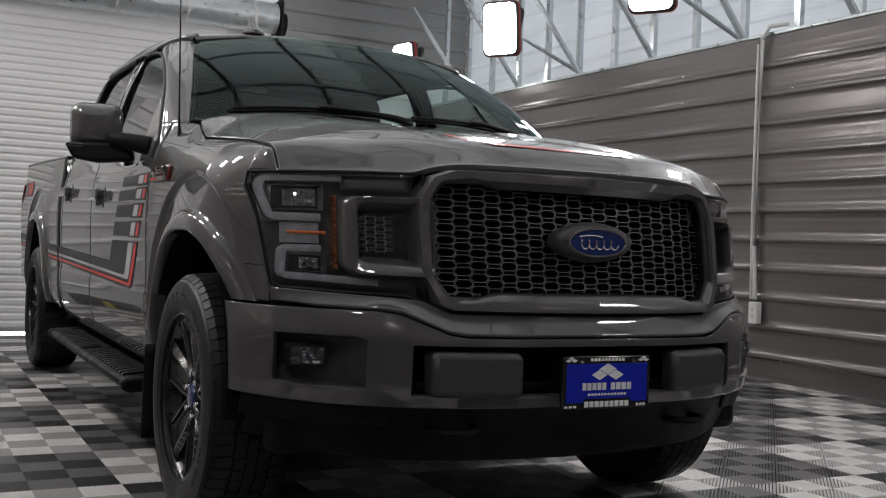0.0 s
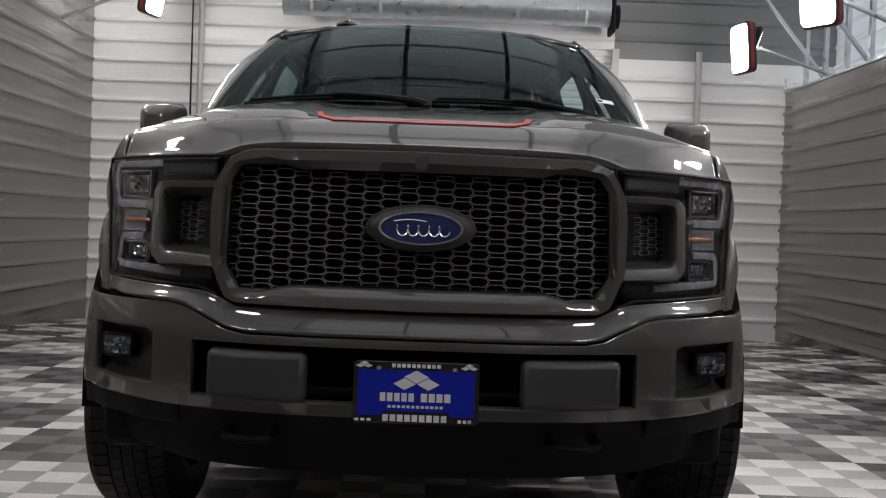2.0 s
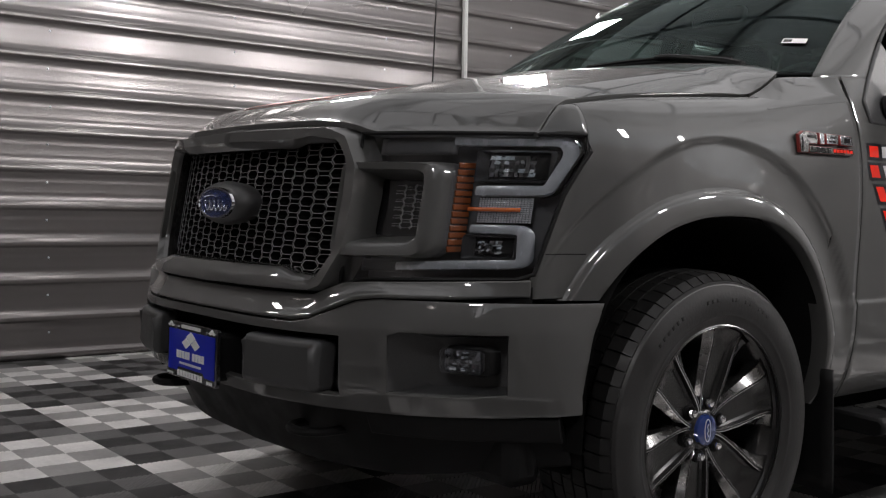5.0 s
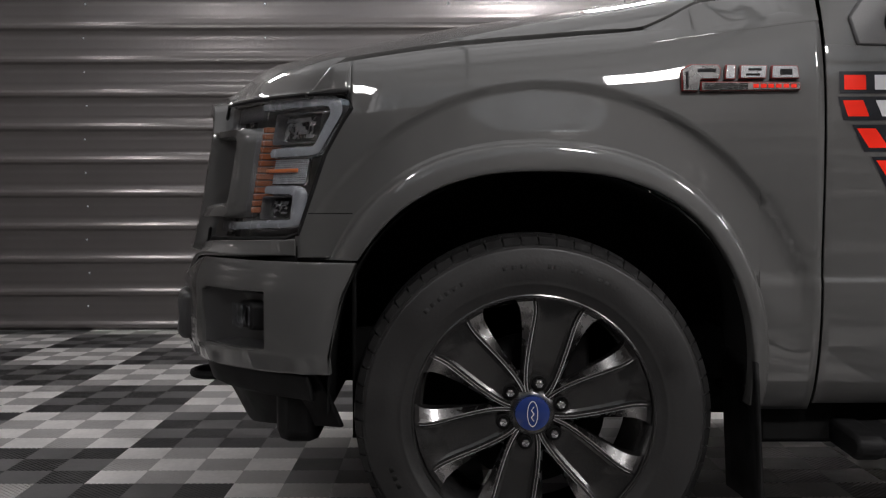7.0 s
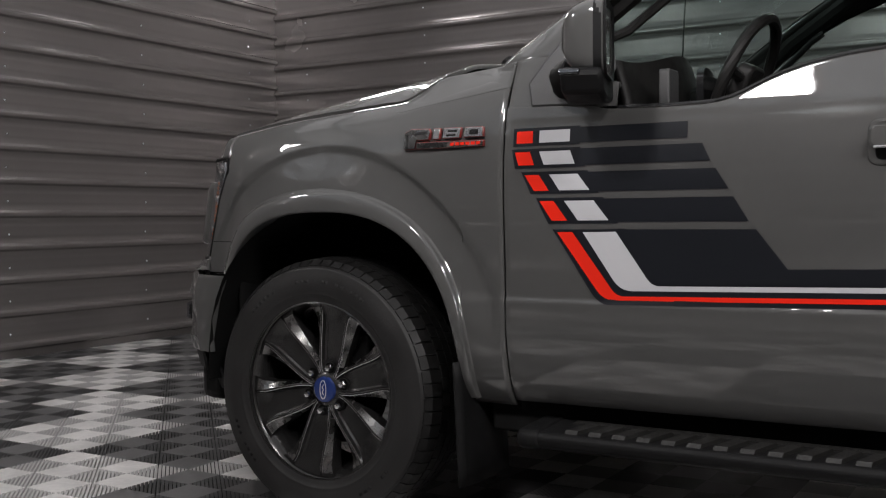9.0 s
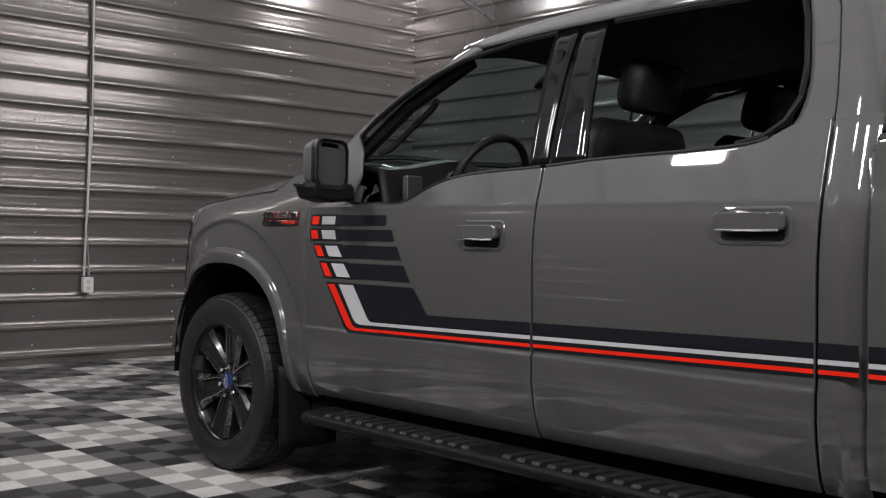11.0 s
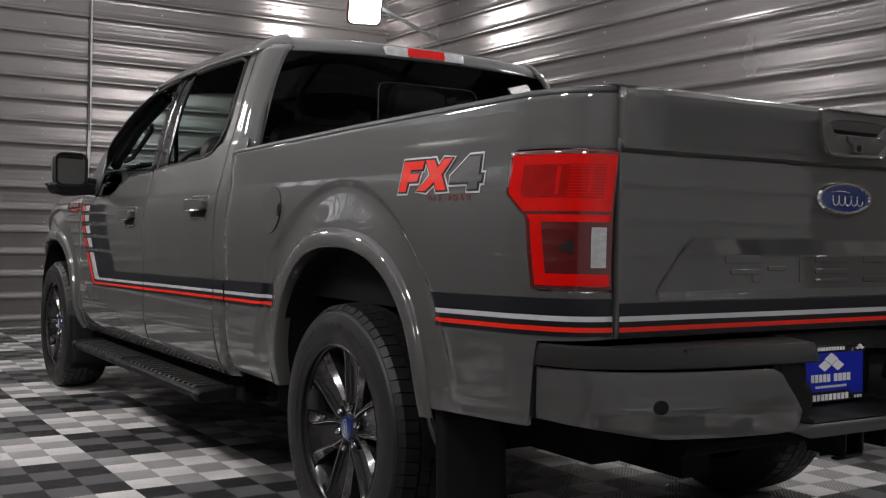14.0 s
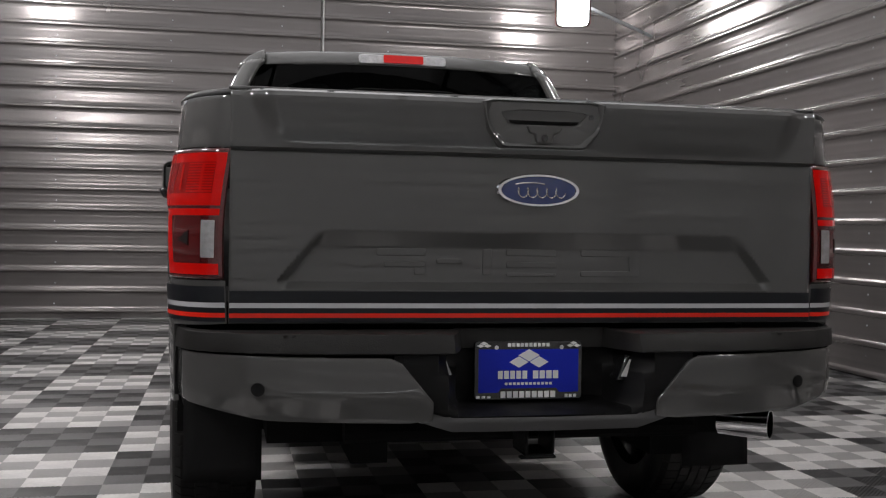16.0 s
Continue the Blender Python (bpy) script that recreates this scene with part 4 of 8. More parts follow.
        o = Vector((glass_x(z) + 0.012, g.y + (b.y - g.y) * 0.45, z))
        return tuple(g * (1 - t) ** 2 + o * 2 * t * (1 - t) + b * t * t)
    V = [a_line(z, k / 8) for z in np.linspace(1.336, 1.79, 24) for k in range(9)]
    F = [(i * 9 + k, i * 9 + k + 1, (i + 1) * 9 + k + 1, (i + 1) * 9 + k) for i in range(23) for k in range(8)]
    mesh_side("a_pillar", (V, F), sx, PAINT, solid=0.02)
    # sail corner under the A pillar, behind the fender
    foot = [a_line(1.341, k / 12) for k in range(13)]
    TOPX = [(0.25, 0.8545), (0.315, 0.853), (0.378, 0.848), (0.46, 0.841)] + [(p[1], p[0]) for p in foot] + [(0.95, 0.895)]
    TOPZ = [(0.25, 1.259), (0.315, 1.288), (0.355, 1.310), (0.385, 1.322), (0.46, 1.331), (0.56, 1.340), (0.76, 1.341), (0.80, 1.30), (0.95, 1.25)]

    def scuttle(y, t):
        c = Vector((lin(TOPX, y), y, smooth_lin(TOPZ, y)))
        s0 = 1.20 if y < 0.636 else 1.13
        yf = min(y, 0.63)
        a, b = Vector(fender_surf(yf, s0)), Vector(fender_surf(yf, s0 + 0.025))
        a.x += 0.001
        m = a + (b - a).normalized() * (c - a).length * 0.5
        a.y = m.y = y
        w = step01((y - 0.64) / 0.16)
        a = a * (1 - w) + Vector((glass_x(1.20), y, 1.20)) * w
        m = m * (1 - w) + Vector((glass_x(1.29) + 0.006, y, 1.29)) * w
        return tuple(a * (1 - t) ** 2 + m * 2 * t * (1 - t) + c * t * t)
    mesh_side("fender_top", sheet(columns(0.252, 0.630, 30), lambda y: 0, lambda y: 1, scuttle, 12), sx, PAINT, solid=0.008, bevel=0.002)
    mesh_side("cowl_corner", sheet(columns(0.637, 0.94, 20), lambda y: 0, lambda y: 1, scuttle, 12), sx, PAINT, solid=0.008, bevel=0.002)
    # roof rail with the drip moulding
    V, F = [], []
    ys2 = list(np.linspace(1.23, 2.80, 32)) + list(np.linspace(2.815, 2.899, 8))
    for y in ys2:
        zr0 = roof_z(0.655, y)
        zl = smooth_lin([(1.23, 1.772), (1.40, 1.752), (1.52, 1.757), (1.75, 1.773), (2.1, 1.783), (2.5, 1.782), (2.72, 1.772), (2.97, 1.74)], y) if y < 2.72 else min(1.772 + 0.04 * ((y - 2.72) / 0.185) ** 2, roof_z(0.64, y) - 0.012)
        for k in range(9):
            t = k / 8
            f = step01((y - 1.20) / 0.26)
            tuck = 0.078 * max(0.0, (y - 2.76) / 0.145) ** 2
            za = (roof_z(0.66, y) - 0.012) * (1 - f) + zl * f
            a = Vector((0.668 + (glass_x(zl) + 0.005 - tuck - 0.668) * f, y, za))
            c = Vector((0.668 + (0.728 - tuck - 0.668) * f, y, zr0 - 0.020))
            b = Vector((0.64, y, roof_z(0.64, y)))
            p = a * (1 - t) ** 2 + c * 2 * t * (1 - t) + b * t * t
            V.append(roof_back(p))
    F = [(i * 9 + k, i * 9 + k + 1, (i + 1) * 9 + k + 1, (i + 1) * 9 + k) for i in range(39) for k in range(8)]
    mesh_side("roof_rail", (V, F), sx, PAINT, solid=0.015)
    seam = [tuple(Vector(V[i * 9 + 2]) + Vector((0.0005, 0, 0.0))) for i in range(6, 31)]
    seam = [p for p in seam if p[1] < 2.66] + [(glass_x(z) + 0.0065, yy, z) for yy, z in ((2.73, 1.785), (2.775, 1.755), (2.80, 1.70), (2.822, 1.58), (2.836, 1.46), (2.838, 1.385))]
    mesh_side("door_seam", loop_tube(seam, 0.0025, 6), sx, BLACK_PLASTIC)
    # C pillar: the broad rear post
    V, F = [], []
    zs3 = np.linspace(1.36, 1.806, 20)
    for z in zs3:
        f0 = smooth_lin([(1.36, 2.70), (1.40, 2.735), (1.50, 2.752), (1.65, 2.728), (1.75, 2.70), (1.80, 2.69)], z)
        b0 = smooth_lin([(1.36, 2.985), (1.55, 2.95), (1.82, 2.895)], z)
        for k in range(13):
            t = k / 12
            y = f0 + (b0 - f0) * t
            V.append((glass_x(z) + 0.006 - 0.075 * max(0, (t - 0.62) / 0.38) ** 2, y, z))
    F = [(i * 13 + k, i * 13 + k + 1, (i + 1) * 13 + k + 1, (i + 1) * 13 + k) for i in range(19) for k in range(12)]
    mesh_side("c_pillar", (V, F), sx, PAINT, solid=0.02)
    # B pillar, black gloss, in two uprights
    mesh_side("b_pillar", strip(np.linspace(1.295, 1.782, 12), lambda z: 1.80 + (z - 1.3) * -0.06, lambda z: 1.872, 4, 0.004), sx, PIANO_BLACK, "black gloss door pillar", solid=0.012)
    mesh_side("b_pillar", strip(np.linspace(1.295, 1.782, 12), lambda z: 1.884, lambda z: 2.035 - (z - 1.3) * 0.10, 4, 0.004), sx, PIANO_BLACK, "black gloss door pillar", solid=0.012)
    # window glass
    zs4 = np.linspace(1.17, 1.785, 20)
    if sx < 0:
        mesh_side("door_glass", strip(zs4, lambda z: AP(min(z, 1.72)) - 0.03, lambda z: 1.84, 14, -0.012), sx, GLASS, "tinted front door window")
        mesh_side("door_glass", strip(np.linspace(1.29, 1.785, 16), lambda z: 1.93, lambda z: 2.76, 10, -0.012), sx, GLASS, "tinted rear door window")
    # belt mouldings
    for a, b in ((0.95, 1.86), (1.885, 2.66)):
        pts = [(glass_x(belt(y)) + 0.008, y, belt(y) + 0.004) for y in np.linspace(a, b, 30)]
        mesh_side("belt_moulding", loop_tube(pts, 0.006, 6), sx, BLACK_GLOSS)
    # window edge seals
    ring = [(glass_x(z) + 0.002, AP(min(z, 1.72)) + 0.006, z) for z in np.linspace(1.45, 1.72, 14)] + [(glass_x(z) + 0.002, y, z) for y, z in ((1.46, 1.738), (1.6, 1.757), (1.78, 1.768))]
    mesh_side("window_seal", loop_tube(ring, 0.009, 6), sx, BLACK_PLASTIC)
    ring = [(glass_x(z) + 0.003, y, z) for y, z in ((2.02, 1.775), (2.3, 1.778), (2.6, 1.772), (2.68, 1.75), (2.71, 1.68), (2.735, 1.55), (2.735, 1.46), (2.70, 1.395), (2.64, 1.355), (2.56, 1.34))]
    mesh_side("window_seal", loop_tube(ring, 0.010, 6), sx, BLACK_PLASTIC)

    # decals
    def decal(name, pts, mt, n=8, off=0.0022):
        """A four-cornered field of (y, z): front-low, front-high, back-high, back-low."""
        (a, b, c, d) = [Vector(p) for p in pts]
        V, F = [], []
        for i in range(n + 1):
            s = i / n
            for k in range(7):
                t = k / 6
                p = (a * (1 - t) + b * t) * (1 - s) + (d * (1 - t) + c * t) * s
                V.append((side_x(p.x, p.y) + off, p.x, p.y))
        F = [(i * 7 + k, (i + 1) * 7 + k, (i + 1) * 7 + k + 1, i * 7 + k + 1) for i in range(n) for k in range(6)]
        mesh_side(name, (V, F), sx, mt)
    rows = [((0.671, 1.113), (0.671, 1.145), (0.718, 1.145), (0.718, 1.113), 0.737, 0.737, 0.824, 0.824, 0.842, 0.842, 1.135, 1.135),
            ((0.678, 1.055), (0.667, 1.090), (0.711, 1.090), (0.724, 1.055), 0.738, 0.752, 0.826, 0.840, 0.844, 0.858, 1.172, 1.193),
            ((0.724, 0.987), (0.697, 1.029), (0.738, 1.029), (0.767, 0.987), 0.768, 0.797, 0.848, 0.881, 0.866, 0.897, 1.205, 1.237),
            ((0.774, 0.909), (0.740, 0.960), (0.780, 0.960), (0.818, 0.909), 0.810, 0.848, 0.892, 0.932, 0.908, 0.948, 1.248, 1.284)]
    for a, b, c, d, w0, w1, w2, w3, k0, k1, k2, k3 in rows:
        zl, zh = a[1], b[1]
        decal("stripe_ground", [(a[0] - 0.010, zl - 0.008), (b[0] - 0.010, zh + 0.008), (k0 + 0.01, zh + 0.008), (k1 + 0.01, zl - 0.008)], BLACK_VINYL, 8, 0.0016)
        decal("red_stripe", [a, b, c, d], RED_VINYL)
        decal("silver_stripe", [(w1, zl), (w0, zh), (w2, zh), (w3, zl)], SILVER_VINYL)
        decal("black_stripe", [(k1, zl - 0.004), (k0, zh + 0.004), (k2, zh + 0.004), (k3, zl - 0.004)], BLACK_VINYL)
    # long stripe: falls from the door, then runs back to the wheel arch
    def bent(name, top_l, low_l, top_r, low_r, z_hi, mt, off, end=1.10):
        """A stripe that falls along the door, then turns backwards round a soft corner."""
        k = (low_r[0] - top_r[0]) / (low_r[1] - top_r[1])
        edges = []
        for p0, c, r in ((top_l, low_l, 0.034), (top_r, (top_r[0] + k * (z_hi - top_r[1]), z_hi), 0.022)):
            p0, c, p1 = Vector(p0), Vector(c), Vector((end, c[1]))
            a, b = c + (p0 - c).normalized() * r, c + (p1 - c).normalized() * r
            line = [p0 + (a - p0) * t for t in np.linspace(0, 1, 9)]
            line += [a * (1 - t) ** 2 + c * 2 * t * (1 - t) + b * t * t for t in np.linspace(0.1, 1, 10)]
            line += [b + (p1 - b) * t for t in np.linspace(0.2, 1, 5)]
            edges.append(line)
        V = []
        for p, q in zip(*edges):
            for t in (0.0, 0.25, 0.5, 0.75, 1.0):
                m = p + (q - p) * t
                z = m.y + 0.02 * max(0.0, m.x - 0.9)
                V.append((side_x(m.x, z) + off, m.x, z))
        n = len(edges[0])
        mesh_side(name, (V, [(i * 5 + k, (i + 1) * 5 + k, (i + 1) * 5 + k + 1, i * 5 + k + 1) for i in range(n - 1) for k in range(4)]), sx, mt)
    bent("stripe_ground", (0.776, 0.886), (0.900, 0.694), (0.975, 0.886), (1.06, 0.75), 0.752, BLACK_VINYL, 0.0016)
    bent("red_stripe", (0.789, 0.879), (0.915, 0.704), (0.832, 0.879), (0.958, 0.704), 0.7155, RED_VINYL, 0.003)
    bent("silver_stripe", (0.861, 0.879), (0.960, 0.729), (0.951, 0.879), (1.052, 0.729), 0.7415, SILVER_VINYL, 0.003)
    decal("black_stripe", [(1.05, 0.745), (0.966, 0.886), (1.301, 0.886), (1.382, 0.780)], BLACK_VINYL)

    def band(name, y0, y1, lo, hi, mt, surf=None, off=0.003, n=90):
        f = surf or (lambda y, z: (side_x(y, z), y, z))
        V, F = [], []
        for i in range(n + 1):
            y = y0 + (y1 - y0) * i / n
            l, h = lin(lo, y), lin(hi, y)
            for k in range(4):
                p = f(y, l + (h - l) * k / 3)
                e = Vector((1, 0, 0)) if y < CORNER[0] else Vector((math.cos((y - 4.85) / 0.34 * 1.5), math.sin((y - 4.85) / 0.34 * 1.5), 0))
                V.append(tuple(Vector(p) + e * off))
        F = [(i * 4 + k, (i + 1) * 4 + k, (i + 1) * 4 + k + 1, i * 4 + k + 1) for i in range(n) for k in range(3)]
        mesh_side(name, (V, F), sx, mt)
    LINE = [(0.9, 0.0), (3.5, 0.052), (4.4, 0.082), (4.95, 0.098), (5.2, 0.100)]

    def lifted(z):
        return [(y, z + d) for y, d in LINE]
    for y0, y1, fs in ((1.10, DOOR_M - 0.006, None), (DOOR_M + 0.006, DOOR_B - 0.006, None), (DOOR_B + 0.006, 2.95, None), (2.976, 3.432, bed_surf), (4.535, 5.195, bed_surf)):
        band("stripe_ground", y0, y1, lifted(0.693), lifted(0.75), BLACK_VINYL, fs, 0.0014)
        band("red_stripe", y0, y1, lifted(0.704), lifted(0.7155), RED_VINYL, fs)
        band("silver_stripe", y0, y1, lifted(0.729), lifted(0.7415), SILVER_VINYL, fs)
        band("black_stripe", y0 if y0 > 1.2 else 1.05, y1, lifted(0.745), lifted(0.783), BLACK_VINYL, fs)

    # fender emblem: red-edged slab with plain raised blocks
    ez = lambda b: 1.139 + (b - 1.123) * 0.84
    on_side = lambda o: (lambda a, b, d: (side_x(a, ez(b)) + o - d, a, ez(b)))
    blocks = [[(0.318, 1.088), (0.318, 1.146), (0.338, 1.158), (0.398, 1.157), (0.404, 1.146), (0.40, 1.118), (0.356, 1.118), (0.352, 1.088)],
              [(0.410, 1.118), (0.414, 1.157), (0.436, 1.156), (0.434, 1.118)],
              [(0.442, 1.120), (0.445, 1.156), (0.503, 1.155), (0.500, 1.120)],
              [(0.510, 1.120), (0.513, 1.155), (0.570, 1.154), (0.573, 1.120)],
              [(0.358, 1.088), (0.358, 1.113), (0.574, 1.111), (0.574, 1.090)]]
    em = mesh_side("fender_emblem", plate(blocks[0], on_side(0.009), 0.011), sx, DARK_RED, "dark chrome fender emblem of raised blocks with red edges", bevel=0.002)
    for pts in blocks[1:]:
        mesh_side("emblem_block", plate(pts, on_side(0.009), 0.011), sx, DARK_RED, parent=em, bevel=0.002)
    for pts, face in zip(blocks, (FACET, MACHINED, MACHINED, MACHINED, FACET)):
        ca, cb = sum(p[0] for p in pts) / len(pts), sum(p[1] for p in pts) / len(pts)
        inner = [(p[0] + math.copysign(0.0022, ca - p[0]), p[1] + math.copysign(0.0022, cb - p[1])) for p in pts]
        mesh_side("emblem_face", plate(inner, on_side(0.0115), 0.004), sx, face, parent=em, bevel=0.001)
    for a0, a1, b0, b1 in ((0.352, 0.392, 1.137, 1.146), (0.462, 0.490, 1.141, 1.147), (0.456, 0.486, 1.128, 1.133), (0.530, 0.556, 1.130, 1.145), (0.326, 0.332, 1.094, 1.138)):
        mesh_side("emblem_slot", plate([(a0, b0), (a0, b1), (a1, b1), (a1, b0)], on_side(0.0125), 0.003), sx, BLACK_GLOSS, parent=em)
    for k in range(4):
        mesh_side("emblem_line", plate([(0.366, 1.093 + k * 0.0042), (0.366, 1.0955 + k * 0.0042), (0.46, 1.0955 + k * 0.0042), (0.46, 1.093 + k * 0.0042)], on_side(0.0125), 0.003), sx, BLACK_GLOSS, parent=em)
    for k in range(6):
        a = 0.471 + k * 0.0163
        mesh_side("emblem_bar", plate([(a, 1.096), (a, 1.106), (a + 0.012, 1.106), (a + 0.012, 1.096)], on_side(0.0125), 0.003), sx, RED_VINYL, parent=em)

    # rear quarter decal: slanted red and grey blocks with silver edges
    def bd(a, b, d):
        return (bed_x(a, b) + 0.0055 - d, a, b)

    y0, z0, w, h = 4.345, 1.145, 0.40, 0.085
    shape_f = [(0, 0), (0.03, 1), (0.30, 1), (0.285, 0.72), (0.13, 0.72), (0.125, 0.58), (0.25, 0.58), (0.235, 0.32), (0.11, 0.32), (0.095, 0)]
    shape_x = [(0.24, 0), (0.40, 0.5), (0.32, 1), (0.43, 1), (0.48, 0.72), (0.55, 1), (0.66, 1), (0.54, 0.5), (0.62, 0), (0.50, 0), (0.46, 0.28), (0.36, 0)]
    shape_4 = [(0.66, 0.22), (0.66, 0.40), (0.86, 1.0), (0.99, 1.0), (0.99, 0.42), (1.03, 0.42), (1.03, 0.22), (0.99, 0.22), (0.99, 0.0), (0.88, 0.0), (0.88, 0.22)]
    for nm, sh, mt in (("red_block", shape_f, RED_VINYL), ("red_block", shape_x, RED_VINYL), ("grey_block", shape_4, BLOCK_GREY)):
        pts = [(y0 + a * w, z0 + b * h) for a, b in sh]
        m = len(pts)
        area = sum(pts[k][0] * pts[(k + 1) % m][1] - pts[(k + 1) % m][0] * pts[k][1] for k in range(m))
        for edge, grow, mat_e, off in (("silver_edge", 0.0105, SILVER_VINYL, 0.0025), ("black_edge", 0.0055, BLACK_VINYL, 0.0040)):
            big = []
            for k in range(m):
                p0, p1, p2 = Vector(pts[k - 1]), Vector(pts[k]), Vector(pts[(k + 1) % m])
                e1, e2 = (p1 - p0).normalized(), (p2 - p1).normalized()
                q = Vector((-e1.y, e1.x)) + Vector((-e2.y, e2.x))
                q = q / max(0.5, q.length_squared / 2)
                big.append(tuple(p1 - q * grow * (1 if area > 0 else -1)))
            mesh_side(edge, plate(big, lambda a, b, d: (bed_x(a, b) + off - d, a, b), 0.0015), sx, mat_e)
        mesh_side(nm, plate(pts, bd, 0.002), sx, mt)
    # small words under the blocks
    if sx > 0:
        c = bpy.data.curves.new("decal_words", "FONT")
        c.body, c.size, c.extrude, c.space_character = "OFF ROAD", 0.026, 0.0004, 1.9
        c.materials.append(DARK_RED)
        words = new("decal_words", c)
        words.matrix_world = Matrix(((0, 0, 1, bed_x(4.60, 1.13) + 0.0042), (1, 0, 0, 4.505), (0, 1, 0, 1.116), (0, 0, 0, 1)))
        words.parent = truck
        words.matrix_parent_inverse = Matrix.Translation(-truck.location)

    # mirror on its arm
    def turned(p):
        """Turns the mirror head a little towards the driver."""
        c, sn = math.cos(radians(16)), math.sin(radians(16))
        return (1.05 + (p[0] - 1.05) * c - (p[1] - 0.93) * sn, 0.93 + (p[0] - 1.05) * sn + (p[1] - 0.93) * c, p[2])
    V, F = [], []
    for i in range(13):
        t = (i / 12) ** 1.7
        y = 0.865 + 0.105 * t
        sc = (1 - (1 - t) ** 2.6) ** 0.5 if t < 1 else 1.0
        sc = max(sc, 0.12)
        pts = rounded(1.118 - 0.098 * (0.2 + 0.8 * sc), 1.118 + 0.092 * (0.2 + 0.8 * sc), 1.345 - 0.098 * (0.2 + 0.8 * sc), 1.345 + 0.082 * (0.2 + 0.8 * sc), 0.04 * (0.2 + 0.8 * sc), 5)
        for a, b in pts:
            V.append(turned((a, y, b)))
    n = 24
    for i in range(12):
        for k in range(n):
            F.append((i * n + k, i * n + (k + 1) % n, (i + 1) * n + (k + 1) % n, (i + 1) * n + k))
    F.append(tuple(range(n)))
    F.append(tuple(12 * n + k for k in range(n))[::-1])
    mir = mesh_side("door_mirror", (V, F), sx, PAINT, "grey mirror cap over black lower shell", bevel=0.006)
    mesh_side("mirror_glass", plate(rounded(1.04, 1.195, 1.262, 1.412, 0.03), lambda a, b, d: turned((a, 0.963 + (b - 1.337) * 0.12 - d, b)), 0.004), sx, material("mirror_surface", (0.85, 0.87, 0.88), 0.0, 1.0) if "mirror_surface" not in bpy.data.materials else bpy.data.materials["mirror_surface"], parent=mir)
    mesh_side("mirror_rim", frame_ring(rounded(1.022, 1.210, 1.247, 1.426, 0.04), rounded(1.034, 1.199, 1.258, 1.415, 0.032), lambda a, b, d: turned((a, 0.976 - d, b)), 0, 0.004, 0.03), sx, BLACK_PLASTIC, parent=mir)
    mesh_side("lower_shell", plate([(0.97, 1.268), (1.03, 1.272), (1.208, 1.266), (1.212, 1.245), (1.19, 1.205), (1.10, 1.192), (0.96, 1.205)], lambda a, b, d: turned((a, 0.868 + d, b)), 0.10), sx, BLACK_PLASTIC, parent=mir, bevel=0.012)
    mesh_side("turn_signal", plate([(1.15, 1.246), (1.15, 1.262), (1.214, 1.262), (1.217, 1.248)], lambda a, b, d: turned((a, 0.8655 + d, b)), 0.05), sx, REFLECTOR, parent=mir, bevel=0.004)
    mesh_side("mirror_arm", join(loop_tube([(0.93, 0.80, 1.262), (1.0, 0.82, 1.275), (1.06, 0.88, 1.285)], [0.038, 0.033, 0.03], 12)), sx, BLACK_PLASTIC, parent=mir, bevel=0.004)
    mesh_side("mirror_sail", plate([(0.705, 1.21), (0.80, 1.2075), (0.90, 1.205), (0.935, 1.30), (0.91, 1.40), (0.855, 1.47), (0.80, 1.415), (0.74, 1.345), (0.69, 1.275)], lambda a, b, d: (glass_x(b) + 0.016 - d, a, b), 0.014), sx, PAD_PLASTIC, "dark grey plastic mirror base", bevel=0.006)

    # running board
    rb = mesh_side("running_board", plate([(0.84, 0.368), (1.005, 0.360), (1.018, 0.345), (1.012, 0.324), (0.99, 0.314), (0.84, 0.320)], lambda a, b, d: (a, 0.715 + d, b), 2.055), sx, BLACK_PLASTIC, "black plastic running board with tread blocks", bevel=0.006)
    for a, b in ((0.692, 0.755), (2.755, 2.825)):
        mesh_side("end_cap", plate([(0.835, 0.373), (1.01, 0.365), (1.024, 0.347), (1.018, 0.321), (0.99, 0.310), (0.835, 0.316)], lambda p, q, d: (p, a + d, q), b - a), sx, BLACK_PLASTIC, parent=rb, bevel=0.01)
    for i in range(30):
        y = 0.82 + i * 0.0642
        if 13 <= i <= 14:
            continue
        mesh_side("tread_block", plate([(0.905, 0.363), (1.0, 0.3575), (0.991, 0.370), (0.912, 0.3745)], lambda p, q, d: (p, y + d + 0.35 * (1.0 - p), q), 0.034), sx, STEP_PLASTIC, parent=rb)
    for k in range(4):
        x = 0.862 + k * 0.0095
        for ya, yb in ((0.80, 1.66), (1.80, 2.72)):
            mesh_side("tread_rib", box(x, x + 0.0045, ya, yb, 0.362, 0.3705 - 0.0004 * k), sx, STEP_PLASTIC, parent=rb)
    # unseen box under the rocker, added to stop light leaking below the truck
    mesh_side("inner_sill", box(0.74, 0.85, 0.53, 2.90, 0.315, 0.46), sx, LINER, bevel=0.01)
    for y in (0.95, 1.8, 2.62):
        mesh_side("bracket", box(0.55, 0.93, y, y + 0.06, 0.313, 0.353), sx, LINER, parent=rb)
    # mud flaps
    for y, zt, zb, xo in ((0.475, 0.52, 0.175, 0.985), (4.50, 0.60, 0.25, 0.935)):
        V, F = sheet(columns(0.70, xo, 8), lambda x: zb, lambda x: zt, lambda x, z: (x, y + 0.05 * (zt - z) + 0.015 * math.cos((x - 0.84) * 9), z), 8)
        mesh_side("mud_flap", (V, F), sx, BLACK_PLASTIC, "black rubber mud flap", solid=0.008)
    # wheel housing
    for (cy, half, top) in (ARCH_F, ARCH_R):
        V, F = [], []
        for k in range(25):
            t = math.pi * k / 24
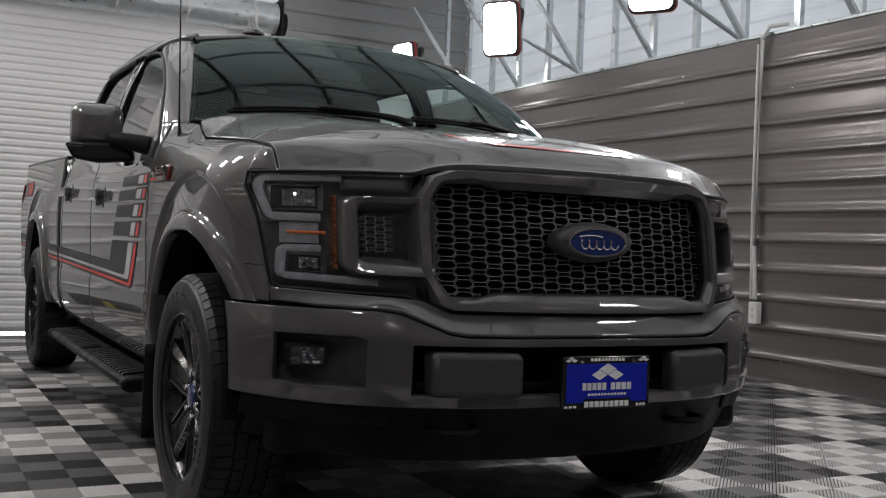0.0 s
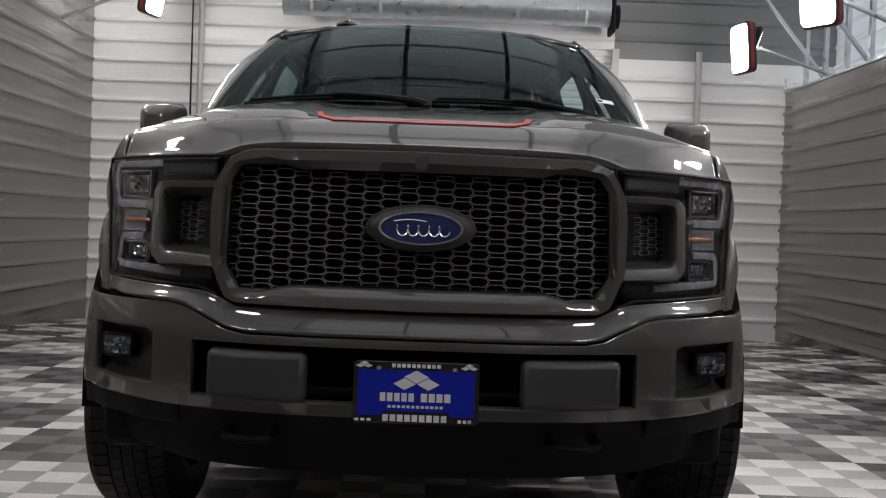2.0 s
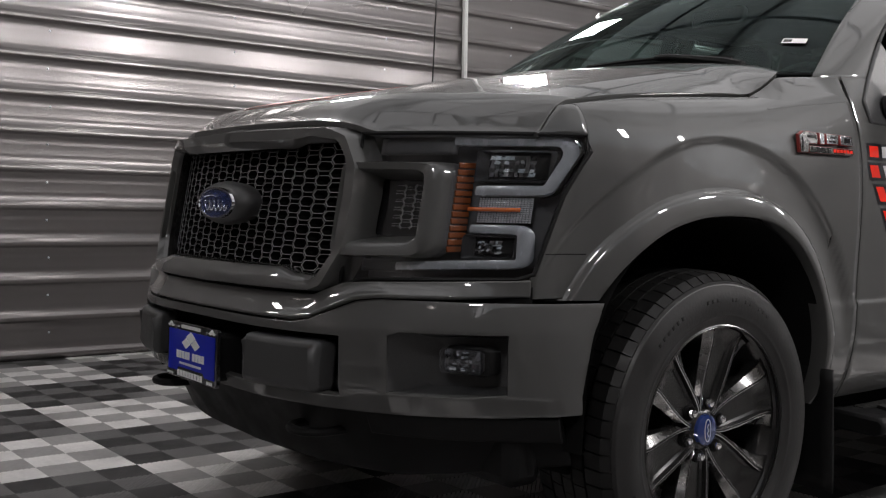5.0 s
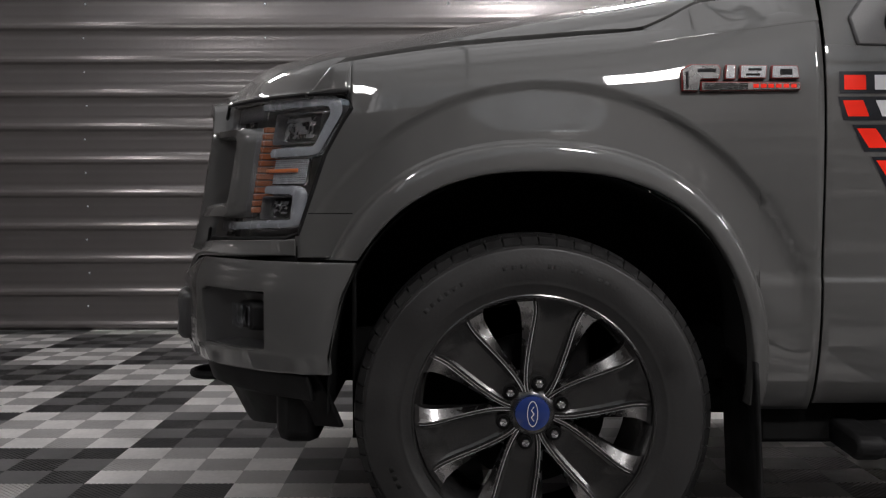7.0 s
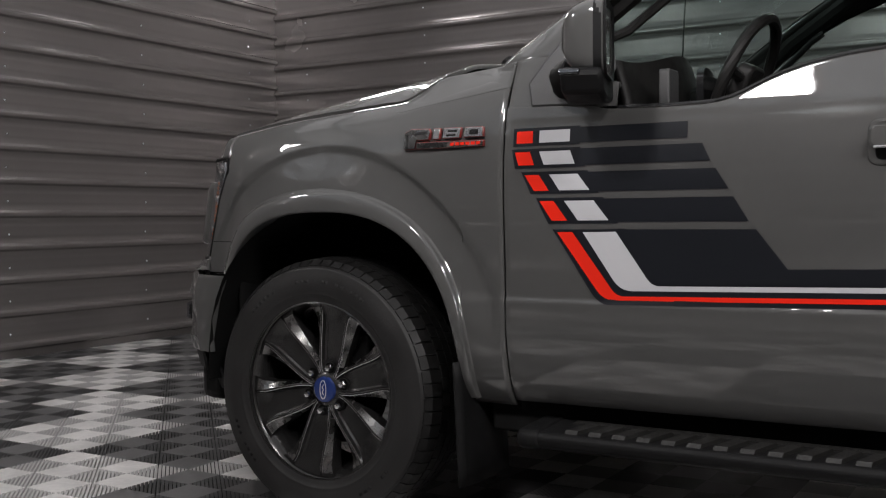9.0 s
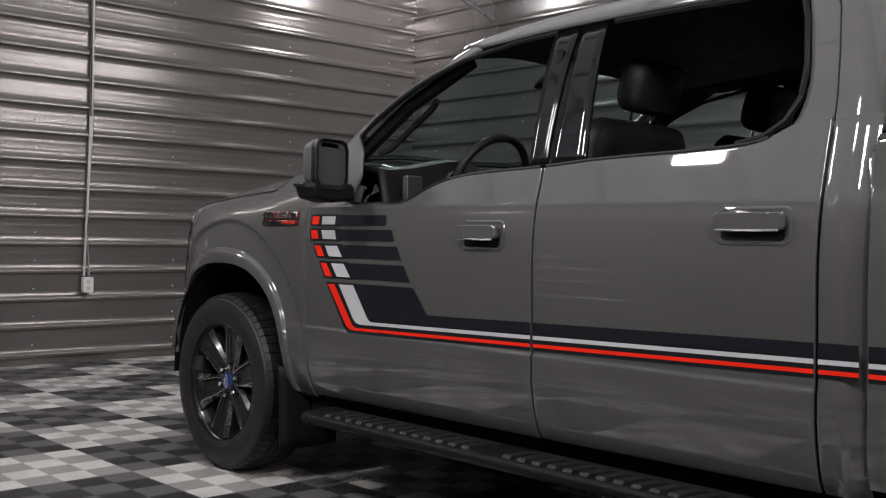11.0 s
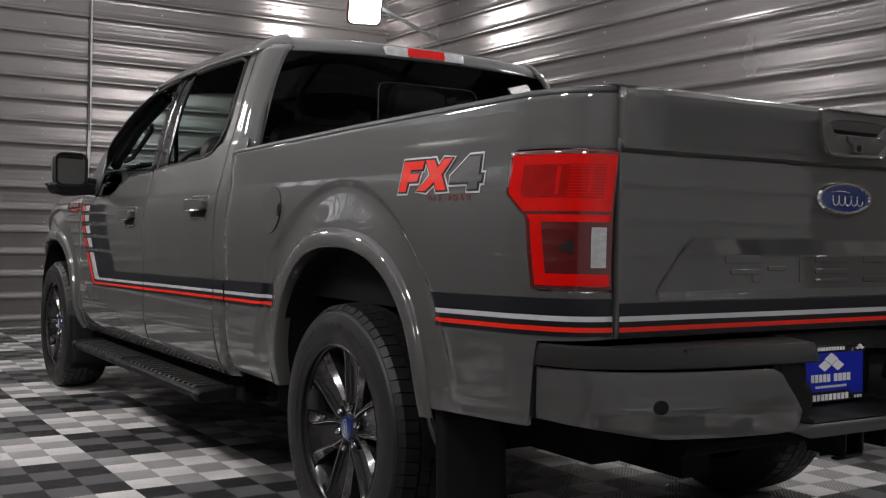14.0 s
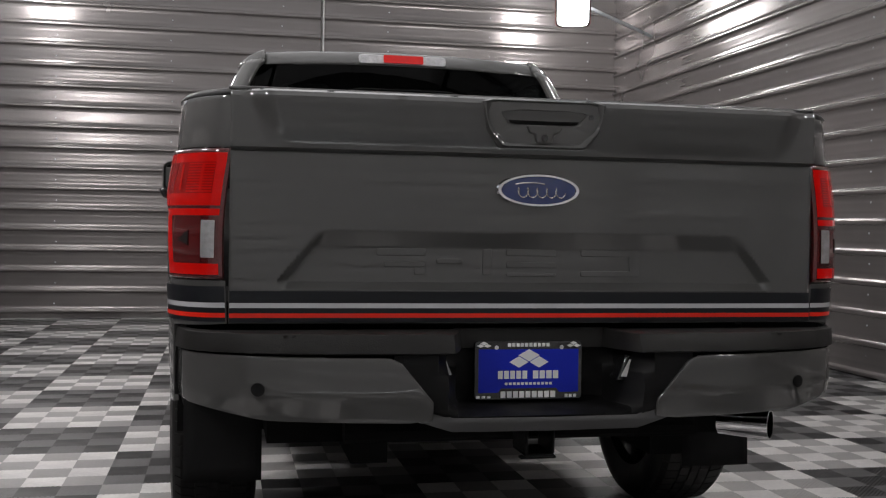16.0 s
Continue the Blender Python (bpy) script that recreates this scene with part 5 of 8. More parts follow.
            for x in (0.50, 0.955):
                V.append((x, cy + (half + 0.0) * -math.cos(t) * 1.0, 0.40 + (top - 0.40) * math.sin(t) ** 0.75))
        F = [(2 * k, 2 * k + 1, 2 * k + 3, 2 * k + 2) for k in range(24)]
        o = len(V)
        V += [(0.50, cy - half, 0.40), (0.50, cy + half, 0.40)]
        F += [(tuple(range(0, 50, 2)) + (o + 1, o))]
        mesh_side("wheel_housing", (V, F), sx, LINER, "black wheel housing liner")


for sx in (1, -1):
    build_side(sx)

# ---- pickup: bonnet, roof, nose ----
FRONT = [(0.0, -0.83), (0.3, -0.815), (0.48, -0.768), (0.65, -0.685), (0.78, -0.575), (0.85, -0.495), (0.895, -0.425), (0.93, -0.35)]
BUMP = [(0.0, -0.93), (0.3, -0.92), (0.5, -0.872), (0.7, -0.775), (0.82, -0.67), (0.89, -0.58), (0.93, -0.50), (0.946, -0.445), (0.951, -0.415)]


def front_y(x, z):
    return smooth_lin(FRONT, abs(x)) - 0.17 * (1.1 - z)


def bump_y(x, z):
    return smooth_lin(BUMP, abs(x)) - 0.05 * step01((abs(x) - 0.90) / 0.05) * max(0, 0.70 - z) / 0.22 + 0.9 * max(0.0, z - 0.66) ** 1.4 + 0.35 * max(0.0, 0.53 - z)


def hood_edge_z(x):
    return smooth_lin([(0.0, 1.157), (0.3, 1.155), (0.42, 1.150), (0.475, 1.141), (0.535, 1.123), (0.60, 1.1215), (0.7, 1.121), (0.9, 1.118)], abs(x))


def hood_back(x):
    a = abs(x)
    s = min(1.0, max(0.0, (a - 0.812) / 0.039))
    return 0.40 + 0.025 * (min(a, 0.80) / 0.80) ** 2 - 0.17 * (1 - math.sqrt(1 - s * s))


def hood_surf(u, v):
    """u: -1..1 across, v: 0 at the nose lip, 1 at the cowl."""
    xw = lin([(0.0, 0.836), (0.15, 0.838), (0.5, 0.843), (1.0, 0.851)], v)
    x = u * xw
    ax = abs(x)
    y0 = smooth_lin(FRONT, min(ax, 0.845)) + 0.012
    if ax > 0.80:
        y0 = min(y0, -0.505)
    y1 = hood_back(x)
    ys = y0 + (y1 - y0) * v
    # centre line and edge line, blended across
    t = (ys + 0.83) / 1.25
    zc = smooth_lin([(0.0, 1.157), (0.05, 1.195), (0.12, 1.228), (0.25, 1.262), (0.45, 1.302), (0.7, 1.345), (1.0, 1.392), (1.2, 1.40)], t)
    ze = smooth_lin(SHOULDER, ys) + 0.004 if ys < 0.2 else smooth_lin([(0.0, 1.238), (0.1, 1.248), (0.2, 1.2565), (0.25, 1.263), (0.315, 1.290), (0.385, 1.322), (0.43, 1.331), (0.50, 1.34)], ys)
    e0 = hood_edge_z(x)
    k = ax / 0.855
    w = k ** (2.8 + 4.0 * step01((ys + 0.65) / 0.95))
    z = zc * (1 - w) + ze * w
    z += 0.009 * step01((k - 0.36) / 0.10) * step01((0.80 - k) / 0.25) * step01((t - 0.08) / 0.2)
    lip = step01(v / 0.10)
    z = e0 * (1 - lip) + max(z, e0) * lip
    return (x, ys - 0.012 * math.sin(math.pi * min(1, v / 0.1)), z)


us = np.sin(np.linspace(-math.pi / 2, math.pi / 2, 131))
vs = [0, 0.006, 0.015, 0.03, 0.05, 0.075, 0.1, 0.14] + list(np.linspace(0.19, 1, 22))
V = [hood_surf(u, v) for v in vs for u in us]
F = [(i * 131 + k, i * 131 + k + 1, (i + 1) * 131 + k + 1, (i + 1) * 131 + k) for i in range(len(vs) - 1) for k in range(130)]
hood = part("bonnet", V, F, PAINT, truck, "grey bonnet with a red-edged stripe", solid=0.014, bevel=0.004)


def on_hood(u, v, o):
    p = Vector(hood_surf(u, v))
    return tuple(p + Vector((0, -0.15 * o, o)))


def hood_patch(name, quad, mat, o):
    (a, b, c, d) = [Vector(q) for q in quad]
    n = 24
    V = []
    for i in range(n + 1):
        s = i / n
        for k in range(5):
            t = k / 4
            p = (a * (1 - t) + b * t) * (1 - s) + (d * (1 - t) + c * t) * s
            V.append(on_hood(p.x, p.y, o))
    part(name, V, [(i * 5 + k, (i + 1) * 5 + k, (i + 1) * 5 + k + 1, i * 5 + k + 1) for i in range(n) for k in range(4)], mat, hood)


# red outline across the nose, with its ends running back, and a thin inner line
hood_patch("stripe_red", [(-0.288, 0.100), (-0.300, 0.122), (0.300, 0.122), (0.288, 0.100)], RED_VINYL, 0.0025)
hood_patch("stripe_silver", [(-0.300, 0.127), (-0.300, 0.131), (0.300, 0.131), (0.300, 0.127)], SILVER_VINYL, 0.0025)
for s in (-1, 1):
    hood_patch("stripe_red", [(s * 0.272, 0.118), (s * 0.289, 0.100), (s * 0.345, 0.165), (s * 0.325, 0.175)], RED_VINYL, 0.0032)
    hood_patch("stripe_red", [(s * 0.325, 0.175), (s * 0.345, 0.165), (s * 0.365, 0.27), (s * 0.345, 0.27)], RED_VINYL, 0.0032)

# cowl, screen, roof, rear window
V, F = sheet(list(np.linspace(-0.80, 0.80, 40)), lambda x: 0, lambda x: 1, lambda x, t: (x, hood_back(min(abs(x), 0.76)) - 0.02 + 0.17 * t, 1.352 - 0.035 * (abs(x) / 0.86) ** 2 + 0.02 * t), 4)
part("cowl_panel", V, F, BLACK_PLASTIC, truck, "black plastic cowl under the wipers", solid=0.01)
us2, vs2 = np.linspace(-1, 1, 33), np.linspace(0, 1, 17)
V = [screen_surf(u, v) for v in vs2 for u in us2]
F = [(i * 33 + k, i * 33 + k + 1, (i + 1) * 33 + k + 1, (i + 1) * 33 + k) for i in range(16) for k in range(32)]
screen = part("windscreen", V, F, SCREEN_GLASS, truck, "green-tinted windscreen")
ringv = [screen_surf(u, 0.0) for u in us2] + [screen_surf(1, v) for v in vs2[1:]] + [screen_surf(u, 1.0) for u in us2[::-1][1:]] + [screen_surf(-1, v) for v in vs2[::-1][1:-1]]
part("screen_seal", *loop_tube([(p[0], p[1] + 0.003, p[2] - 0.005) for p in ringv], 0.0045, 6, closed=True), BLACK_PLASTIC, screen)


def sticker(u0, u1, v0, v1, mat, name):
    V, F = sheet(list(np.linspace(u0, u1, 5)), lambda u: v0, lambda u: v1, lambda u, v: tuple(Vector(screen_surf(u, v)) + Vector((0, -0.004, 0.004))), 3)
    part(name, V, F, mat, screen)


sticker(0.835, 0.925, 0.20, 0.235, WHITE_PRINT, "white_sticker")
sticker(0.84, 0.87, 0.207, 0.228, RIM, "sticker_code")
sticker(0.905, 0.945, 0.885, 0.925, WHITE_PRINT, "round_sticker")
# shade band and mirror mount
part("mirror_mount", *plate(rounded(-0.05, 0.05, 1.73, 1.80, 0.02), lambda a, b, d: (a, 1.02 + (b - 1.73) * 1.4 + d, b), 0.03), BLACK_PLASTIC, screen)
for s, (x0, x1) in enumerate(((-0.70, 0.02), (0.02, 0.66))):
    ride = lambda x, v, o: tuple(Vector(screen_surf(x / 0.83, v)) + Vector((0, -0.55 * o, 0.83 * o)))
    xp, xm = x1 - 0.02, x0 * 0.52 + x1 * 0.48
    wip = part("wiper", *loop_tube([ride(xp, -0.015, 0.030), ride(xp - 0.05, 0.0, 0.036), ride(xp - 0.16, 0.030, 0.036), ride(xm + 0.05, 0.060, 0.034), ride(xm, 0.066, 0.030)], [0.017, 0.015, 0.011, 0.009, 0.008], 8), BLACK_PLASTIC, truck, "black wiper arm and blade")
    part("wiper_blade", *loop_tube([ride(x, 0.050 + 0.018 * math.sin(math.pi * (x - x0) / (x1 - x0 - 0.05)), 0.012) for x in np.linspace(x0, x1 - 0.05, 14)], 0.0085, 6), BLACK_PLASTIC, wip)
    part("blade_spoiler", *loop_tube([ride(x, 0.056 + 0.018 * math.sin(math.pi * (x - x0) / (x1 - x0 - 0.05)), 0.022) for x in np.linspace(x0 + 0.02, x1 - 0.07, 12)], 0.006, 6), BLACK_PLASTIC, wip)
    part("pivot_cap", *loop_tube([ride(xp, -0.02, 0.012), ride(xp, -0.02, 0.040)], 0.019, 12), BLACK_PLASTIC, wip)

xs = np.linspace(-0.66, 0.66, 33)
ys2 = [1.155, 1.16] + list(np.linspace(1.17, 2.82, 30)) + [2.82 + 0.085 * math.sin(math.pi / 2 * k / 8) for k in range(1, 9)]
V = []
for y in ys2:
    for x in xs:
        yy = max(y, 1.155 + 0.07 * (abs(x) / 0.66) ** 2.2)
        lead = max(0.0, (1.165 - y) / 0.01)
        V.append(roof_back((x, yy - 0.010 * lead, roof_z(x, yy) - 0.014 * lead + (0.004 if 0.42 < abs(x) < 0.47 and y < 2.75 else 0))))
F = [(i * 33 + k, i * 33 + k + 1, (i + 1) * 33 + k + 1, (i + 1) * 33 + k) for i in range(39) for k in range(32)]
part("roof", V, F, PAINT, truck, solid=0.014)
part("roof_fin", *join(lathe([(0.0, 0.0), (0.0, 0.055), (0.012, 0.05), (0.02, 0.03), (0.03, 0.0)], 20, "z", (-0.375, 1.30, 1.845)), plate([(1.24, 1.86), (1.28, 1.872), (1.335, 1.935), (1.352, 1.937), (1.365, 1.86)], lambda a, b, d: (-0.388 + d, a, b), 0.026)), PAINT, truck, "grey shark-fin antenna", bevel=0.006)
part("whip_antenna", *loop_tube([(-0.885, 0.50, 1.27), (-0.89, 0.50, 1.35), (-0.90, 0.535, 2.10)], [0.010, 0.004, 0.002], 8), BLACK_PLASTIC, truck, "thin black whip antenna on the fender")

# rear window in its frame
def rear_win(x, z, o=0.0):
    bow = lin([(1.36, 0.006), (1.80, 0.035)], z)
    return (x, 2.993 - 0.092 * ((z - 1.33) / 0.46) - bow * (abs(x) / 0.8) ** 2.5 + 0.008 * math.sin(math.pi * min(1.0, (z - 1.2) / 0.60)) + o, z)


def rear_x(u, z):
    """Across the rear glass: u runs from -1 to 1 between the posts."""
    return u * (glass_x(z) - 0.064)


def pane(u0, u1, z0=1.20, z1=2.0):
    return sheet(list(np.linspace(u0, u1, 13)), lambda u: z0, lambda u: min(z1, roof_z(u * 0.65, 2.905) + 0.004), lambda u, z: rear_win(rear_x(u, z), z), 14)


rw = part("rear_window", *pane(0.36, 1.0), GLASS_DARK, truck, "dark rear cab window with sliding panes")
part("fixed_pane", *pane(-1.0, -0.36), GLASS_DARK, rw)
part("slider_pane", *pane(-0.36, 0.36, 1.20, 1.68), GLASS_SLIDER, rw)
part("upper_pane", *pane(-0.36, 0.36, 1.68), GLASS_DARK, rw)
slot = [(-0.35, z) for z in np.linspace(1.22, 1.65, 8)] + [(-0.34, 1.672), (-0.31, 1.682)] + [(u, 1.684) for u in np.linspace(-0.27, 0.27, 9)] + [(0.31, 1.682), (0.34, 1.672)] + [(0.35, z) for z in np.linspace(1.65, 1.22, 8)]
part("slider_frame", *loop_tube([rear_win(rear_x(u, z), z, 0.001) for u, z in slot], 0.0032, 6), BLACK_PLASTIC, rw)
edge = [(u, 1.30 + 0.49 * t) for u, ts in ((-1.0, np.linspace(0, 1, 12)), (1.0, np.linspace(1, 0, 12))) for t in ts]
part("glass_seal", *loop_tube([rear_win(rear_x(u, z), z, 0.001) for u, z in edge[:12]], 0.006, 6), BLACK_PLASTIC, rw)
part("glass_seal", *loop_tube([rear_win(rear_x(u, z), z, 0.001) for u, z in edge[12:]], 0.006, 6), BLACK_PLASTIC, rw)
V, F = sheet(list(np.linspace(-0.93, 0.93, 25)), lambda x: 0.5, lambda x: 1.30, lambda x, z: (x, 2.955, z), 5)
part("cab_back", V, F, PAINT, truck, solid=0.012)
ch = part("high_brake_lamp", *plate(rounded(-0.205, 0.21, 1.806, 1.850, 0.012), lambda a, b, d: (a, 2.922 - 0.008 * (abs(a) / 0.2) ** 2 - (b - 1.80) * 0.3 - d, b), 0.05), CLEAR_LENS, truck, "high brake lamp, red between clear lenses", bevel=0.004)
part("red_lens", *plate(rounded(-0.095, 0.095, 1.811, 1.849, 0.006), lambda a, b, d: (a, 2.925 - 0.005 * (abs(a) / 0.1) ** 2 - (b - 1.80) * 0.3 - d, b), 0.006), RED_LENS, ch)

# ---- nose ----
def polar(poly, n, c):
    """Resamples a star-shaped outline by angle."""
    out = []
    m = len(poly)
    for k in range(n):
        t = 2 * math.pi * (k + 0.5) / n
        d = Vector((math.cos(t), math.sin(t)))
        best = None
        for i in range(m):
            a, b = Vector(poly[i]) - Vector(c), Vector(poly[(i + 1) % m]) - Vector(c)
            e = b - a
            den = d.x * e.y - d.y * e.x
            if abs(den) < 1e-9:
                continue
            s = (a.x * e.y - a.y * e.x) / den
            q = (a.x * d.y - a.y * d.x) / den
            if s > 0 and -1e-6 <= q <= 1 + 1e-6 and (best is None or s < best):
                best = s
        out.append((c[0] + d.x * best, c[1] + d.y * best))
    return out


def sym(half):
    """A right half outline from top to bottom, mirrored to a closed one."""
    return [(x, z) for x, z in half] + [(-x, z) for x, z in half[::-1]]


def ring_loft(loops, to3d):
    n = len(loops[0][0])
    V, F = [], []
    for pts, o in loops:
        V += [to3d(a, b, o) for a, b in pts]
    for i in range(len(loops) - 1):
        for k in range(n):
            j = (k + 1) % n
            F.append((i * n + k, i * n + j, (i + 1) * n + j, (i + 1) * n + k))
    return V, F


def scaled(poly, c, sx, sz):
    return [(c[0] + (x - c[0]) * sx, c[1] + (z - c[1]) * sz) for x, z in poly]


GC = (0.0, 0.94)
OUT = polar(sym([(0.0, 1.142), (0.44, 1.136), (0.492, 1.115), (0.533, 1.04), (0.537, 0.97), (0.530, 0.85), (0.486, 0.755), (0.455, 0.742), (0.0, 0.738)]), 288, GC)
OPEN = polar(sym([(0.0, 1.083), (0.315, 1.083), (0.335, 1.096), (0.452, 1.094), (0.482, 1.055), (0.485, 0.84), (0.445, 0.783), (0.345, 0.783), (0.322, 0.798), (0.0, 0.798)]), 288, GC)


def mix(a, b, t):
    return [(p[0] + (q[0] - p[0]) * t, p[1] + (q[1] - p[1]) * t) for p, q in zip(a, b)]


nose3d = lambda a, b, o: (a, front_y(a, b) + o, b)
part("grille_surround", *ring_loft([(OUT, 0.05), (OUT, -0.01), (mix(OUT, OPEN, 0.10), -0.030), (mix(OUT, OPEN, 0.55), -0.030), (mix(OUT, OPEN, 0.85), -0.012), (mix(OUT, OPEN, 0.93), -0.008), (mix(OUT, OPEN, 0.97), 0.03), (OPEN, 0.034)], nose3d), PAINT, truck, "grey painted grille surround", sharp=50)
part("grille_lip", *ring_loft([(mix(OUT, OPEN, 0.965), 0.006), (mix(OUT, OPEN, 0.985), 0.002), (mix(OUT, OPEN, 1.01), 0.006), (mix(OUT, OPEN, 1.01), 0.04)], nose3d), RIM, truck, "thin satin grille edge")
V, F = plate(OPEN, lambda a, b, d: (a, front_y(a, b) + 0.07 + d, b), 0.01)
part("grille_backing", V, F, LINER, truck)


def hexagon(cx, cz, w, h):
    f = 0.30 * w
    return [(cx + w / 2, cz), (cx + f, cz + h / 2), (cx - f, cz + h / 2), (cx - w / 2, cz), (cx - f, cz - h / 2), (cx + f, cz - h / 2)]


def inside(poly, p):
    r = False
    m = len(poly)
    for i in range(m):
        (x1, y1), (x2, y2) = poly[i], poly[(i + 1) % m]
        if (y1 > p[1]) != (y2 > p[1]) and p[0] < (x2 - x1) * (p[1] - y1) / (y2 - y1) + x1:
            r = not r
    return r


def honeycomb(poly, to3d, px, pz, wire, depth):
    V, F = [], []
    x0, x1 = min(p[0] for p in poly), max(p[0] for p in poly)
    z0, z1 = min(p[1] for p in poly), max(p[1] for p in poly)
    grown = scaled(poly, ((x0 + x1) / 2, (z0 + z1) / 2), 1.02, 1.03)
    i = 0
    cx = x0
    while cx < x1 + px:
        off = pz / 2 if i % 2 else 0
        cz = z0 + off
        while cz < z1 + pz:
            w, h = px * 1.24, pz * 0.70
            o, n = hexagon(cx, cz, w, h), hexagon(cx, cz, w - 2.4 * wire, h - 2 * wire)
            for a in range(6):
                b = (a + 1) % 6
                quad = (o[a], o[b], n[b], n[a])
                mid = ((o[a][0] + n[b][0]) / 2, (o[a][1] + n[b][1]) / 2)
                if not inside(grown, mid):
                    continue
                q = len(V)
                V += [to3d(p[0], p[1], 0.0) for p in quad] + [to3d(n[b][0], n[b][1], depth), to3d(n[a][0], n[a][1], depth)]
                F += [(q, q + 1, q + 2, q + 3), (q + 3, q + 2, q + 4, q + 5)]
            cz += pz
        cx += px
        i += 1
    return V, F


part("grille_mesh", *honeycomb(OPEN, lambda a, b, d: (a, front_y(a, b) + 0.030 + d, b), 0.0455, 0.0345, 0.0008, 0.0015), GRILLE_WIRE, truck, "dark honeycomb grille mesh with thin bright edges", smooth=False)
part("grille_web", *honeycomb(OPEN, lambda a, b, d: (a, front_y(a, b) + 0.0312 + d, b), 0.0455, 0.0345, 0.0014, 0.03), LINER, truck, "black honeycomb grille web", smooth=False)
# emblem
oval = lambda rx, rz: ellipse(0.004, 0.948, rx, rz, 56)
eb = lambda a, b, o: (a, front_y(0, 0.948) + o, b)
emb = part("oval_emblem", *ring_loft([(oval(0.128, 0.053), 0.04), (oval(0.138, 0.059), 0.004), (oval(0.134, 0.056), -0.012), (oval(0.122, 0.049), -0.026), (oval(0.106, 0.0425), -0.031), (oval(0.0, 0.0), -0.031)], eb), PAD_PLASTIC, truck, "blue oval emblem with chrome ring on a dark boss")
part("chrome_ring", *ring_loft([(oval(0.107, 0.0435), -0.030), (oval(0.105, 0.042), -0.037), (oval(0.099, 0.0375), -0.037), (oval(0.097, 0.036), -0.031)], eb), CHROME, emb)
part("blue_field", *ring_loft([(oval(0.098, 0.037), -0.033), (oval(0.0, 0.0), -0.035)], eb), EMBLEM_BLUE, emb)


def script(cx, cz, s, to3d):
    """One flowing silver ribbon of five even waves under a long swash, no letters."""
    ts = np.linspace(0, 1, 70)
    wave = [(-0.058 + 0.116 * t + 0.006 * math.cos(10 * math.pi * t), -0.006 + 0.0115 * math.sin(10 * math.pi * t)) for t in ts]
    swash = [(-0.060 + 0.075 * t, 0.014 + 0.004 * math.sin(math.pi * t)) for t in ts[::6]]
    return join(*[loop_tube([to3d(cx + a * s, cz + b * s) for a, b in l], 0.0014 * s, 6) for l in (wave, swash)])


part("silver_mark", *script(0.004, 0.948, 1.12, lambda a, b: (a, front_y(0, 0.948) - 0.0355, b)), CHROME, emb)

# head lamps with the bracket beside the grille
def dense(poly, step=0.03):
    out = []
    m = len(poly)
    for i in range(m):
        a, b = Vector(poly[i]), Vector(poly[(i + 1) % m])
        n = max(1, int((b - a).length / step))
        out += [tuple(a + (b - a) * k / n) for k in range(n)]
    return out


def nose_sheet(x0, x1, lo, hi, o, n=14, nb=10):
    return sheet(columns(x0, x1, n), lo, hi, lambda x, z: (x, front_y(x, z) + o, z), nb)


def lamp_top_x(y):
    """Where the top edge of the lamp crosses y."""
    a, b = 0.80, 0.93
    for k in range(30):
        m = (a + b) / 2
        a, b = (m, b) if front_y(m, 1.118) < y else (a, m)
    return a


EDGE = [(p[1], p[2]) for p in (hood_surf(1.0, v) for v in np.linspace(0, 0.3, 30))]


def fender_tip(y, t):
    zt, x0, xs0 = max(1.121, min(smooth_lin(SHOULDER, y), lin(EDGE, y))), lamp_top_x(y) + 0.006, lin(SEAM_X, y)
    th0 = math.asin(min(1.0, 0.078 / (zt - ROLL0)))
    th = th0 + (math.pi / 2 - th0) * t
    x1 = max(x0, xs0 + 0.004)
    return (x1 - (x1 - xs0) * (1 - math.cos(th)), y, ROLL0 + (zt - ROLL0) * math.sin(th))


